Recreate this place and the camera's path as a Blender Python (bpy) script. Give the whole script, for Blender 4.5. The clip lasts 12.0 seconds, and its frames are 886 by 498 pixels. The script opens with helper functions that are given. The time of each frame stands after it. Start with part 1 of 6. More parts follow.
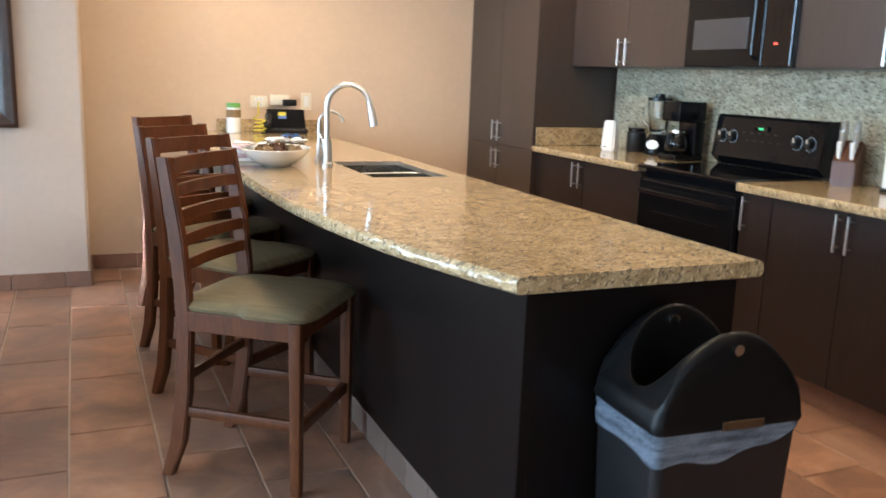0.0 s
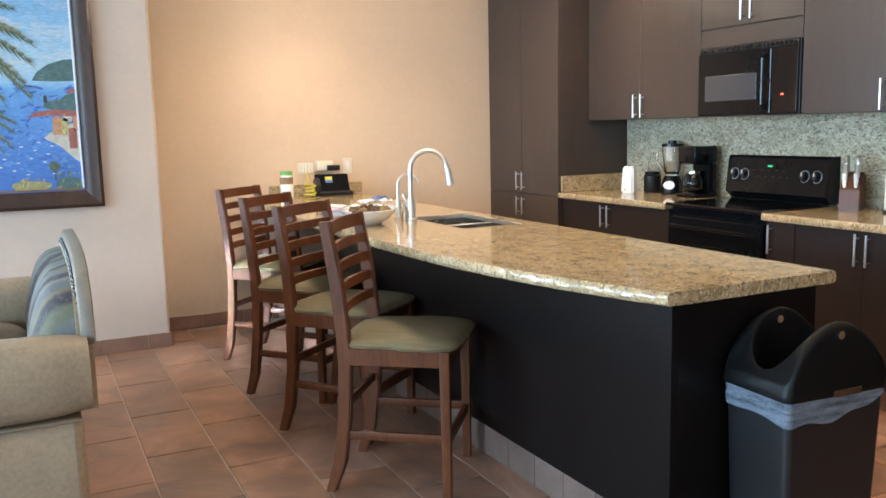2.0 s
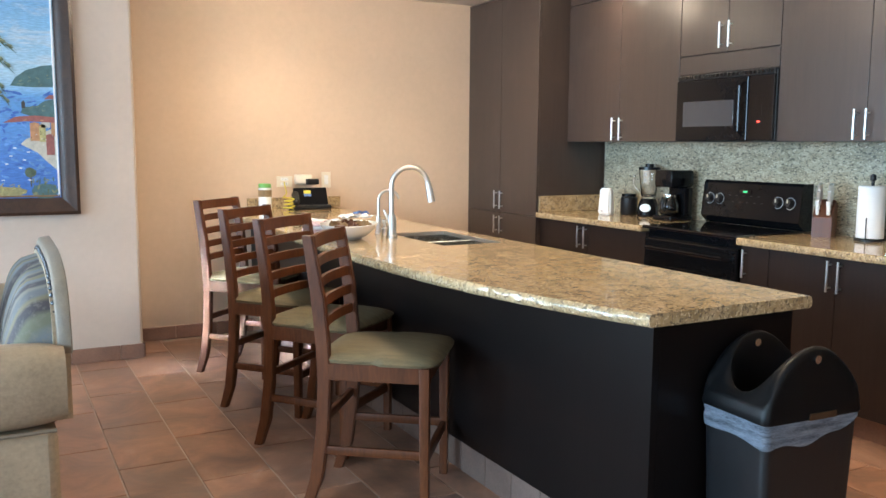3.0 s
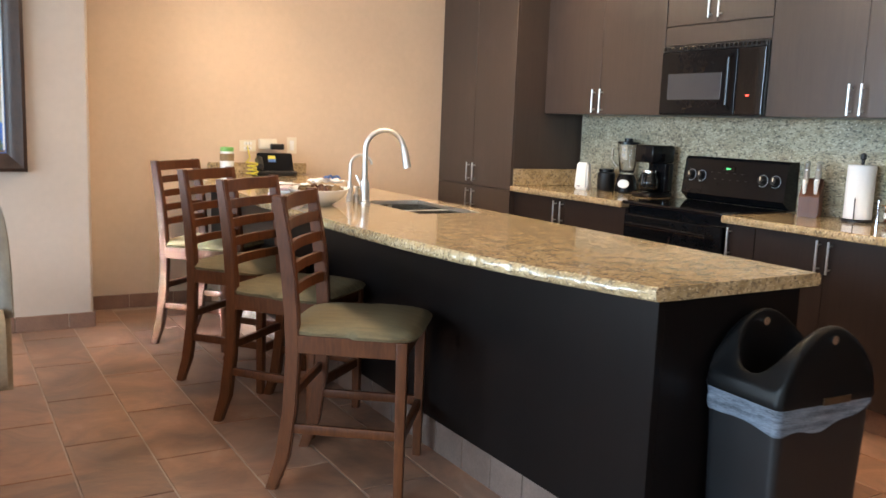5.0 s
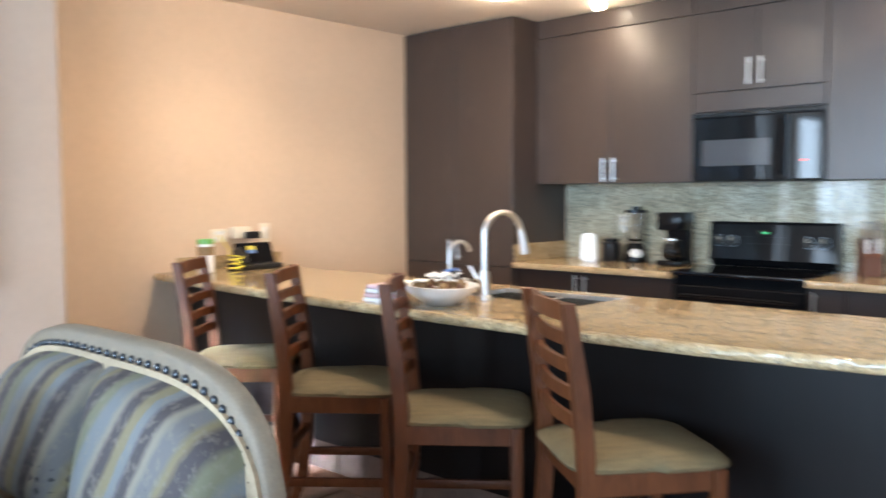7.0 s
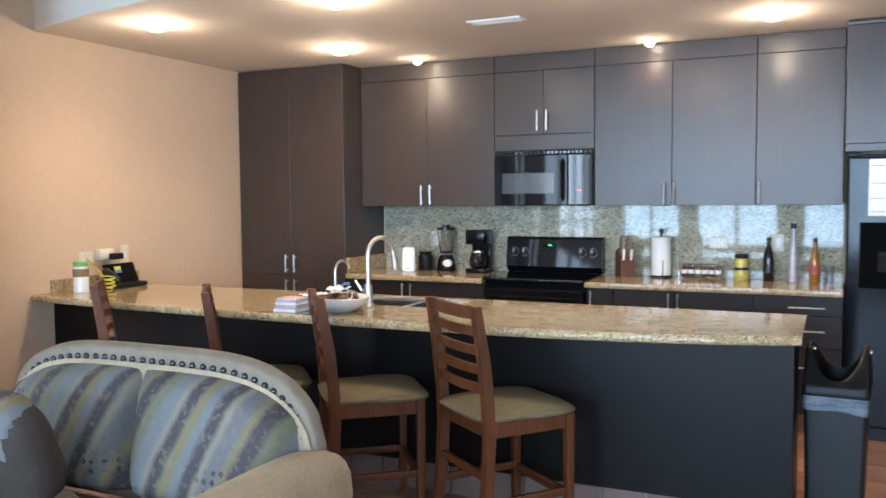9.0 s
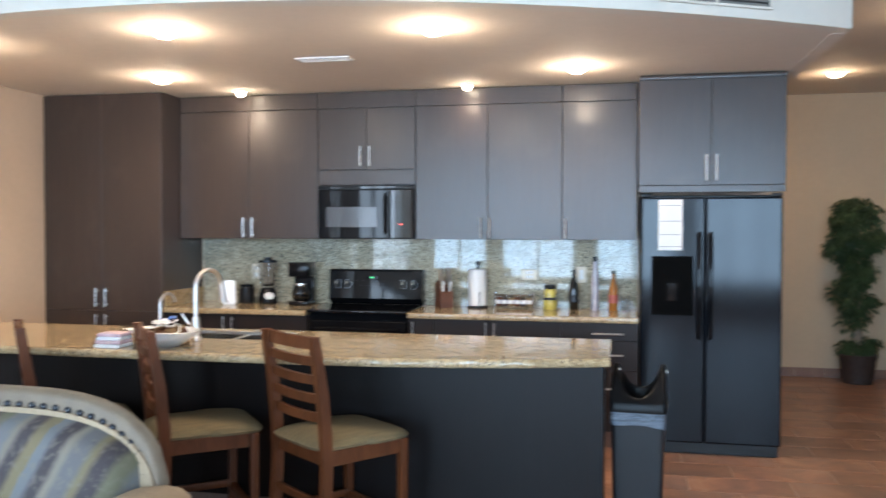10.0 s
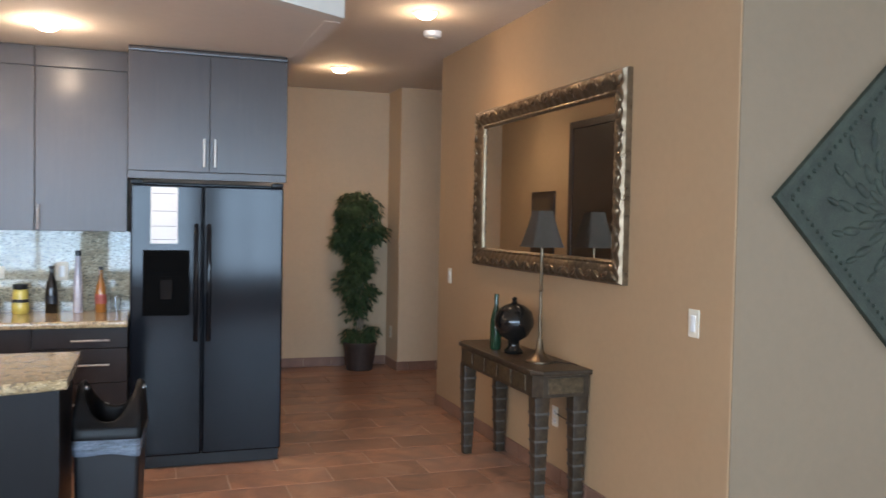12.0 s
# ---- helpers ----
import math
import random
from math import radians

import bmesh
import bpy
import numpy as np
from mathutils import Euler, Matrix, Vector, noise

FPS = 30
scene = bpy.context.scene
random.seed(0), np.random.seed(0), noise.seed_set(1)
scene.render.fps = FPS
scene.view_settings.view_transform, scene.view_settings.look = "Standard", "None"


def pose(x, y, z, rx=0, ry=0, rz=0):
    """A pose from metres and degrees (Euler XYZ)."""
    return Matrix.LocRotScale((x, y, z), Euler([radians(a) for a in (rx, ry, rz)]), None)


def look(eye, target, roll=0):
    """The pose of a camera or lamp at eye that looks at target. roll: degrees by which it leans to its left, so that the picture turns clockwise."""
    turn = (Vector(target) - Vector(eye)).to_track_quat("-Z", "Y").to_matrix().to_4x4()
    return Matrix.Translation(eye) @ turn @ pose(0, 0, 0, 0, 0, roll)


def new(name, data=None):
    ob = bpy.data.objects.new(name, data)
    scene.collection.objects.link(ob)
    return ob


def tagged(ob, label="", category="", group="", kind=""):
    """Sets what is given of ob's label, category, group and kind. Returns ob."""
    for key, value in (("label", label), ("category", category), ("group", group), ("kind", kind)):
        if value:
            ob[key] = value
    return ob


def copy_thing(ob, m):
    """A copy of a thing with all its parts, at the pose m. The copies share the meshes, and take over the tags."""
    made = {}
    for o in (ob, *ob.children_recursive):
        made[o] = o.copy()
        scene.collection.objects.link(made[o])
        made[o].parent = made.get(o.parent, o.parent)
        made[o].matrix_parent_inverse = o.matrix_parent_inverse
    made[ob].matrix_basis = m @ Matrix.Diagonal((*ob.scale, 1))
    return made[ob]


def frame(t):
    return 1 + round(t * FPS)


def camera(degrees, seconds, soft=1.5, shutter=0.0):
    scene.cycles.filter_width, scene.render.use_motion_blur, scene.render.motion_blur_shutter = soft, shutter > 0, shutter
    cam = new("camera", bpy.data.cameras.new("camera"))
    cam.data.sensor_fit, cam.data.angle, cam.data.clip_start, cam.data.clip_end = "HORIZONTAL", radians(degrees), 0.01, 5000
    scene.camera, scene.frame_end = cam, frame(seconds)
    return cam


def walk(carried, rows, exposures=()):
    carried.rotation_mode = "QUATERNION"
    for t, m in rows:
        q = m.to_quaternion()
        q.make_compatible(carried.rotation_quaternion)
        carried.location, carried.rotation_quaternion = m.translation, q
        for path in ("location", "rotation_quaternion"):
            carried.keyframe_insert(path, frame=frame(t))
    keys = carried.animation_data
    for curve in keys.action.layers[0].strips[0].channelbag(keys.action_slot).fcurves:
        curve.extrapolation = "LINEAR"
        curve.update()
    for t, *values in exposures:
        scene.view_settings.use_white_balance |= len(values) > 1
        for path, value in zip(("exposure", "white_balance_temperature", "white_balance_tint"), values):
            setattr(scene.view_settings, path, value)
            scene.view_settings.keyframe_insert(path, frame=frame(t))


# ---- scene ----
cam = camera(55.6, 12.0, shutter=0.5)
PATH = [
    (0, (-0.781, 0.526, 1.338), (0.005, 2.32, 0.935), 2.1),
    (0.5, (-1.089, 0.47, 1.361), (-0.193, 2.207, 0.934), -1.7),
    (1, (-1.236, 0.303, 1.361), (-0.397, 2.075, 0.967), -0.2),
    (1.5, (-1.376, 0.246, 1.399), (-0.54, 2.029, 1.051), -0.7),
    (2, (-1.532, 0.259, 1.396), (-0.654, 2.033, 1.112), -1.3),
    (2.5, (-1.571, 0.265, 1.399), (-0.655, 2.025, 1.144), -0.2),
    (4.5, (-1.58, 0.265, 1.391), (-0.596, 1.989, 1.148), 0.6),
    (5, (-1.541, 0.502, 1.324), (-0.516, 2.194, 1.031), 2.2),
    (5.5, (-1.565, 0.874, 1.317), (-0.467, 2.513, 0.994), 3.0),
    (6, (-1.772, 1.318, 1.31), (-0.66, 2.956, 1.026), 0.5),
    (6.5, (-2.026, 1.748, 1.36), (-0.952, 3.426, 1.186), 1.8),
    (7, (-2.456, 1.952, 1.36), (-0.99, 3.306, 1.232), -0.3),
    (7.5, (-2.771, 1.94, 1.41), (-1.103, 3.031, 1.245), -1.6),
    (9.5, (-3.781, 1.985, 1.508), (-1.902, 2.664, 1.426), 0.0),
    (10, (-3.805, 2.034, 1.508), (-1.848, 2.444, 1.46), 0.1),
    (10.5, (-3.77, 2.036, 1.507), (-1.779, 2.227, 1.468), 0.4),
    (11, (-3.711, 1.99, 1.516), (-1.714, 1.883, 1.462), 1.3),
    (11.5, (-3.501, 1.814, 1.526), (-1.559, 1.339, 1.469), 2.0),
    (12, (-3.303, 1.791, 1.528), (-1.417, 1.128, 1.464), 1.1),
]
EXPOSURES = [(0.0, 0.0, 6250, 11), (1.5, 0.05, 6200, 10), (2.7, 0.05, 6200, 10), (4.5, -0.03, 6700, 13), (5.5, -0.08, 6850, 15), (6.5, 0.08, 6500, 14), (7.5, -0.05, 6200, 13), (9.3, -0.35, 6200, 14), (10.5, -0.35, 6400, 15), (12.0, -0.4, 6600, 18)]
walk(cam, [(t, look(eye, target, roll)) for t, eye, target, roll in PATH], EXPOSURES)

# ---- world, sun, daylight, exposure ----
scene.view_settings.exposure = 0.0
world = bpy.data.worlds.new("sky")
scene.world = world
world.use_nodes = True
wn = world.node_tree.nodes
sky = wn.new("ShaderNodeTexSky")
sky.sky_type = "NISHITA"
sky.sun_disc = False
sky.sun_elevation = radians(52)
sky.sun_rotation = radians(90)
world.node_tree.links.new(sky.outputs[0], wn["Background"].inputs[0])
wn["Background"].inputs[1].default_value = 0.1

sun_data = bpy.data.lights.new("sun", "SUN")
sun_data.energy, sun_data.angle, sun_data.color = 3.0, radians(0.5), (1.0, 0.95, 0.88)
sun_ob = new("sun", sun_data)
sun_ob.matrix_basis = look((20, 0, 26), (0, 0, 0))

WIN_X = -7.6          # inner face of the window wall
WINDOWS = [(-0.9, 0.7, 0.5, 2.8), (1.0, 2.5, 0.5, 2.8), (2.85, 4.35, 0.5, 2.8), (4.6, 5.75, 0.5, 2.8)]   # y0, y1, z0, z1
DAY = 84.0            # watts per square metre of window
NORTH = [(-6.9, -4.25, 0.1, 2.4), (-3.45, -2.95, 0.1, 2.4)]          # x0, x1, z0, z1 of the glazing beyond the painting
SOUTH = (-5.2, -1.7, 0.1, 2.35)          # x0, x1, z0, z1 of an unseen glazed door, added behind the start
for wy0, wy1, wz0, wz1 in WINDOWS:
    ld = bpy.data.lights.new("window_daylight", "AREA")
    ld.shape, ld.size, ld.size_y = "RECTANGLE", wy1 - wy0 - 0.1, wz1 - wz0 - 0.1
    ld.energy, ld.color = DAY * ld.size * ld.size_y, (0.50, 0.76, 1.0)
    lo = new("window_daylight", ld)
    lo.matrix_basis = look((WIN_X - 0.10, (wy0 + wy1) / 2, (wz0 + wz1) / 2), (WIN_X + 3, (wy0 + wy1) / 2, (wz0 + wz1) / 2))

# added steep narrow lamp at the last window, only to brighten the farthest chair
ld = bpy.data.lights.new("window_daylight", "AREA")
ld.shape, ld.size, ld.size_y, ld.spread = "RECTANGLE", 0.3, 0.3, radians(8)
ld.energy, ld.color = 19.0, (0.68, 0.84, 1.0)
new("window_daylight", ld).matrix_basis = look((WIN_X - 0.09, 5.50, 2.35), (-0.5, 5.52, 0.45))
for nx0, nx1, nz0, nz1 in NORTH:
    ld = bpy.data.lights.new("north_daylight", "AREA")
    ld.shape, ld.size, ld.size_y = "RECTANGLE", nx1 - nx0 - 0.1, nz1 - nz0 - 0.1
    ld.energy, ld.color = 64.0 * ld.size * ld.size_y, (0.62, 0.82, 1.0)
    new("north_daylight", ld).matrix_basis = look(((nx0 + nx1) / 2, 6.12, (nz0 + nz1) / 2), ((nx0 + nx1) / 2, 3.0, (nz0 + nz1) / 2))

# fill lamp in the added south opening, brightening the room from behind
sx0, sx1, sz0, sz1 = SOUTH
ld = bpy.data.lights.new("south_fill", "AREA")
ld.shape, ld.size, ld.size_y = "RECTANGLE", sx1 - sx0 - 0.1, sz1 - sz0 - 0.1
ld.energy, ld.color = 19.0 * ld.size * ld.size_y, (0.66, 0.84, 1.0)
new("south_fill", ld).matrix_basis = look(((sx0 + sx1) / 2, -4.70, (sz0 + sz1) / 2), ((sx0 + sx1) / 2, 0, (sz0 + sz1) / 2))

LOW, HIGH = 2.54, 2.88          # kitchen drop ceiling, main ceiling
DOWNLIGHTS = [(0.23, 5.62, LOW), (0.20, 4.35, LOW), (1.44, 5.10, LOW), (0.41, 2.97, LOW), (1.60, 2.30, LOW), (4.10, 0.19, HIGH), (1.90, 0.11, HIGH)]
SMALL_SPOTS = [(2.08, 4.82, LOW), (2.12, 3.10, LOW)]
for (px, py, pz), watts, name in [(p, 45.0 if p[2] == LOW else 31.0, "downlight_lamp") for p in DOWNLIGHTS] + [(p, 8.0, "cabinet_spot_lamp") for p in SMALL_SPOTS]:
    ld = bpy.data.lights.new(name, "SPOT")
    ld.energy, ld.color, ld.shadow_soft_size, ld.spot_size, ld.spot_blend = watts * 1.05, (1.0, 0.80, 0.57) if pz == LOW else (1.0, 0.72, 0.43), 0.045, radians(145), 0.85
    new(name, ld).matrix_basis = look((px, py, pz - 0.085), (px, py + 0.001, 0))
    ld = bpy.data.lights.new(name + "_glow", "POINT")
    ld.energy, ld.color, ld.shadow_soft_size = watts * (0.20 if pz == LOW else 0.17), (1.0, 0.80, 0.57) if pz == LOW else (1.0, 0.72, 0.43), 0.045
    new(name + "_glow", ld).location = (px, py, pz - 0.125)

# ---- materials ----
def nodes_of(name):
    m = bpy.data.materials.new(name)
    m.use_nodes = True
    return m, m.node_tree.nodes, m.node_tree.links, m.node_tree.nodes["Principled BSDF"]


def ramp_node(n, stops):
    r = n.new("ShaderNodeValToRGB")
    while len(r.color_ramp.elements) < len(stops):
        r.color_ramp.elements.new(0.5)
    for e, (p, c) in zip(r.color_ramp.elements, stops):
        e.position, e.color = p, (*c, 1)
    return r


def coords(n, l, scale=(1, 1, 1), turn=(0, 0, 0), source="Object"):
    tc, mp = n.new("ShaderNodeTexCoord"), n.new("ShaderNodeMapping")
    mp.inputs["Scale"].default_value = scale
    mp.inputs["Rotation"].default_value = turn
    l.new(tc.outputs[source], mp.inputs[0])
    return mp.outputs[0]


def noise_node(n, l, vec, scale, detail=4, rough=0.55, distortion=0.0):
    t = n.new("ShaderNodeTexNoise")
    t.inputs["Scale"].default_value, t.inputs["Detail"].default_value = scale, detail
    t.inputs["Roughness"].default_value, t.inputs["Distortion"].default_value = rough, distortion
    l.new(vec, t.inputs["Vector"])
    return t.outputs["Fac"]


def mixed(n, l, fac, a, b, mode="MIX"):
    m = n.new("ShaderNodeMix")
    m.data_type, m.blend_type = "RGBA", mode
    for value, sock in ((fac, m.inputs[0]), (a, m.inputs[6]), (b, m.inputs[7])):
        if isinstance(value, bpy.types.NodeSocket):
            l.new(value, sock)
        elif isinstance(value, (int, float)):
            sock.default_value = value
        else:
            sock.default_value = (*value, 1)
    return m.outputs[2]


def bump(n, l, bsdf, height, strength, distance):
    b = n.new("ShaderNodeBump")
    b.inputs["Strength"].default_value, b.inputs["Distance"].default_value = strength, distance
    l.new(height, b.inputs["Height"])
    l.new(b.outputs[0], bsdf.inputs["Normal"])


def plain(name, colour, rough=0.5, metal=0.0, vary=0.12, scale=6.0, grain=0.0, grain_scale=150.0, stretch=(1, 1, 1), spec=0.5):
    """A paint, plastic, metal or cloth with variation at two scales and an optional fine relief."""
    m, n, l, p = nodes_of(name)
    vec = coords(n, l, stretch)
    big, fine = noise_node(n, l, vec, scale, 5), noise_node(n, l, vec, scale * 12, 3)
    both = mixed(n, l, 0.4, big, fine)
    lo, hi = [c * (1 - vary) for c in colour], [min(1, c * (1 + vary)) for c in colour]
    r = ramp_node(n, [(0.32, lo), (0.68, hi)])
    l.new(both, r.inputs[0])
    l.new(r.outputs[0], p.inputs["Base Color"])
    rr = n.new("ShaderNodeMapRange")
    rr.inputs[3].default_value, rr.inputs[4].default_value = max(0.02, rough * 0.82), min(1, rough * 1.18)
    l.new(big, rr.inputs[0])
    l.new(rr.outputs[0], p.inputs["Roughness"])
    p.inputs["Metallic"].default_value = metal
    p.inputs["Specular IOR Level"].default_value = spec
    if grain:
        bump(n, l, p, noise_node(n, l, vec, grain_scale, 3), grain, 0.002)
    return m


def granite(name, pale, gold, dark, rough, drawn=(1, 1, 1)):
    m, n, l, p = nodes_of(name)
    vec = coords(n, l, drawn)
    base = ramp_node(n, [(0.36, gold), (0.62, pale)])
    l.new(noise_node(n, l, vec, 30, 6, 0.65, 0.5), base.inputs[0])
    patch = ramp_node(n, [(0.44, (0, 0, 0)), (0.64, (1, 1, 1))])
    l.new(noise_node(n, l, vec, 11, 4, 0.6, 0.8), patch.inputs[0])
    c1 = mixed(n, l, patch.outputs[0], base.outputs[0], [c * 0.80 for c in gold])
    speck = ramp_node(n, [(0.525, (0, 0, 0)), (0.59, (1, 1, 1))])
    l.new(noise_node(n, l, vec, 74, 4, 0.6, 0.8), speck.inputs[0])
    c2 = mixed(n, l, speck.outputs[0], c1, dark)
    crumb = ramp_node(n, [(0.60, (0, 0, 0)), (0.66, (1, 1, 1))])
    l.new(noise_node(n, l, vec, 120, 2, 0.5), crumb.inputs[0])
    c3 = mixed(n, l, crumb.outputs[0], c2, [min(1, c * 1.3) for c in pale])
    l.new(c3, p.inputs["Base Color"])
    p.inputs["Roughness"].default_value = rough
    p.inputs["Coat Weight"].default_value, p.inputs["Coat Roughness"].default_value = 0.12, 0.035
    return m


def wood(name, light, dark, rough=0.38, scale=14.0, stretch=(1, 1, 0.12), grain=0.15):
    m, n, l, p = nodes_of(name)
    vec = coords(n, l, stretch)
    streak = noise_node(n, l, vec, scale, 6, 0.6, 1.4)
    fine = noise_node(n, l, vec, scale * 9, 3)
    r = ramp_node(n, [(0.3, dark), (0.7, light)])
    l.new(mixed(n, l, 0.35, streak, fine), r.inputs[0])
    wear = noise_node(n, l, coords(n, l), 3.0, 4)
    w = ramp_node(n, [(0.55, (0, 0, 0)), (0.8, (0.45, 0.45, 0.45))])
    l.new(wear, w.inputs[0])
    l.new(mixed(n, l, w.outputs[0], r.outputs[0], [min(1, c * 1.5) for c in light]), p.inputs["Base Color"])
    p.inputs["Roughness"].default_value = rough
    bump(n, l, p, fine, grain, 0.001)
    return m


def tile_material(name):
    m, n, l, p = nodes_of(name)
    vec = coords(n, l, source="Object")
    oi = n.new("ShaderNodeObjectInfo")
    geo = n.new("ShaderNodeNewGeometry")
    shift = n.new("ShaderNodeVectorMath")
    shift.operation = "ADD"
    l.new(geo.outputs["Position"], shift.inputs[0])
    l.new(oi.outputs["Random"], shift.inputs[1])
    cloud = noise_node(n, l, shift.outputs[0], 3.2, 6, 0.62, 1.1)
    r = ramp_node(n, [(0.28, (0.165, 0.094, 0.068)), (0.46, (0.285, 0.150, 0.098)), (0.58, (0.385, 0.196, 0.120)), (0.72, (0.46, 0.285, 0.195))])
    l.new(cloud, r.inputs[0])
    grey = ramp_node(n, [(0.45, (0, 0, 0)), (0.75, (0.55, 0.55, 0.55))])
    l.new(noise_node(n, l, shift.outputs[0], 1.6, 3), grey.inputs[0])
    c = mixed(n, l, grey.outputs[0], r.outputs[0], (0.25, 0.18, 0.15))
    one = ramp_node(n, [(0.0, (0.80, 0.80, 0.80)), (1.0, (1.12, 1.12, 1.12))])
    isl = n.new("ShaderNodeMath")
    isl.operation = "ADD"
    l.new(oi.outputs["Random"], isl.inputs[0])
    l.new(geo.outputs["Random Per Island"], isl.inputs[1])
    fr = n.new("ShaderNodeMath")
    fr.operation = "FRACT"
    l.new(isl.outputs[0], fr.inputs[0])
    l.new(fr.outputs[0], one.inputs[0])
    l.new(mixed(n, l, 1.0, c, one.outputs[0], "MULTIPLY"), p.inputs["Base Color"])
    rr = n.new("ShaderNodeMapRange")
    rr.inputs[3].default_value, rr.inputs[4].default_value = 0.27, 0.42
    l.new(cloud, rr.inputs[0])
    l.new(rr.outputs[0], p.inputs["Roughness"])
    bump(n, l, p, noise_node(n, l, geo.outputs["Position"], 30, 5), 0.25, 0.003)
    return m


def emitting(name, colour, strength):
    m, n, l, p = nodes_of(name)
    p.inputs["Base Color"].default_value = (*colour, 1)
    p.inputs["Emission Color"].default_value = (*colour, 1)
    p.inputs["Emission Strength"].default_value = strength
    return m


def glass(name, colour=(1, 1, 1), rough=0.0):
    m, n, l, p = nodes_of(name)
    p.inputs["Base Color"].default_value = (*colour, 1)
    p.inputs["Transmission Weight"].default_value, p.inputs["Roughness"].default_value = 1.0, rough
    p.inputs["IOR"].default_value = 1.45
    return m


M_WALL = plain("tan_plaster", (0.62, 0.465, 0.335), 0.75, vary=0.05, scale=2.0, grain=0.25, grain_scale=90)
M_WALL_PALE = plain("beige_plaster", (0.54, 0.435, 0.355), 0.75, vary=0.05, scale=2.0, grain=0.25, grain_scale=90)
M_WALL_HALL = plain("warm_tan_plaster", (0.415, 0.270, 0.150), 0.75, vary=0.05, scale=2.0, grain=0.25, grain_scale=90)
M_WALL_NOOK = plain("soft_tan_plaster", (0.56, 0.42, 0.28), 0.75, vary=0.05, scale=2.0, grain=0.25, grain_scale=90)
# pale beige plaster with the wall's dimness put into its colour
M_WALL_DIM = plain("dim_beige_plaster", (0.225, 0.160, 0.098), 0.75, vary=0.05, scale=2.0, grain=0.25, grain_scale=90)
M_CEIL = plain("ceiling_paint", (0.72, 0.64, 0.55), 0.8, vary=0.04, scale=1.5, grain=0.1)
M_SOFFIT = plain("soffit_paint", (0.70, 0.66, 0.58), 0.8, vary=0.04, scale=1.5)
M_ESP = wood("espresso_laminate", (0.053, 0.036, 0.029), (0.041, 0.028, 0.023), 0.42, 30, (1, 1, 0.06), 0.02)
# darker copy of the laminate, with the shade below the worktops coloured in
M_ESP_BASE_SHADED = wood("shaded_base_laminate", (0.030, 0.019, 0.016), (0.021, 0.013, 0.011), 0.46, 30, (1, 1, 0.06), 0.03)
# same espresso, far darker: shade under the bar overhang is in the colour
M_ESP_BAR_SHADED = wood("espresso_bar_panel_shaded", (0.007, 0.0052, 0.005), (0.005, 0.0038, 0.0036), 0.36, 30, (1, 1, 0.06), 0.03)
for lam, spec, cw, cr in ((M_ESP, 0.30, 0.50, 0.24), (M_ESP_BASE_SHADED, 0.26, 0.0, 0.4), (M_ESP_BAR_SHADED, 0.19, 0.0, 0.4)):
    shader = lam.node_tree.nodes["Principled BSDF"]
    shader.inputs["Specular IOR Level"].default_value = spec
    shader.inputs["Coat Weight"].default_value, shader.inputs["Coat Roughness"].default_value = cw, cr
M_GRANITE = granite("golden_granite", (0.54, 0.41, 0.245), (0.42, 0.29, 0.145), (0.185, 0.14, 0.09), 0.10)
# the bar's granite again, its cooler tint standing for reflected daylight
M_SPLASH = granite("daylit_splash_granite", (0.50, 0.46, 0.345), (0.38, 0.34, 0.24), (0.15, 0.145, 0.115), 0.035, (1, 0.55, 1.25))
M_SPLASH.node_tree.nodes["Principled BSDF"].inputs["Coat Weight"].default_value = 0.0
M_SPLASH.node_tree.nodes["Principled BSDF"].inputs["Specular IOR Level"].default_value = 0.40
M_SINK = plain("satin_sink_steel", (0.36, 0.345, 0.32), 0.26, 0.95, 0.06, 9)
M_STEEL = plain("brushed_steel", (0.66, 0.65, 0.63), 0.36, 1.0, 0.05, 8)
M_CHROME = plain("chrome", (0.78, 0.78, 0.78), 0.10, 1.0, 0.03, 8)
M_BLACK = plain("black_appliance", (0.007, 0.007, 0.008), 0.035, vary=0.1, spec=0.2)
M_FRIDGE = plain("black_fridge_enamel", (0.006, 0.0075, 0.011), 0.10, vary=0.1, scale=2.5, spec=0.24, grain=0.03, grain_scale=26)
M_RECESS = plain("dull_black_recess", (0.003, 0.003, 0.003), 0.8, vary=0.1, spec=0.04)
M_BLACK_MATTE = plain("black_plastic", (0.008, 0.008, 0.009), 0.40, vary=0.15, spec=0.38)
M_GLASS_BLACK = plain("black_glass", (0.006, 0.006, 0.007), 0.04, vary=0.05)
M_GREYWIN = plain("grey_window", (0.055, 0.055, 0.06), 0.12, vary=0.05)
M_CHAIR = wood("chair_wood", (0.138, 0.044, 0.0145), (0.054, 0.016, 0.006), 0.42, 12, (1, 1, 0.15))
M_CHAIR.node_tree.nodes["Principled BSDF"].inputs["Specular IOR Level"].default_value = 0.25
M_SEAT = plain("sage_corduroy", (0.145, 0.108, 0.052), 0.9, vary=0.36, scale=8, grain=0.9, grain_scale=40, stretch=(1, 8, 1))
M_DIAL = plain("pale_dial_print", (0.34, 0.40, 0.46), 0.5, vary=0.05)
M_GROUT = plain("pale_grout", (0.49, 0.39, 0.325), 0.85, vary=0.1)
M_TILE = tile_material("terracotta_tile")
M_KICK = plain("pinkish_base_tile", (0.17, 0.115, 0.092), 0.45, vary=0.25, scale=9)
M_BASE = plain("brown_base_tile", (0.23, 0.125, 0.085), 0.42, vary=0.22, scale=7)
M_WHITE = plain("white_ceramic", (0.80, 0.80, 0.78), 0.18, vary=0.03)
M_PAPER = plain("white_paper", (0.80, 0.80, 0.80), 0.8, vary=0.03, grain=0.1)
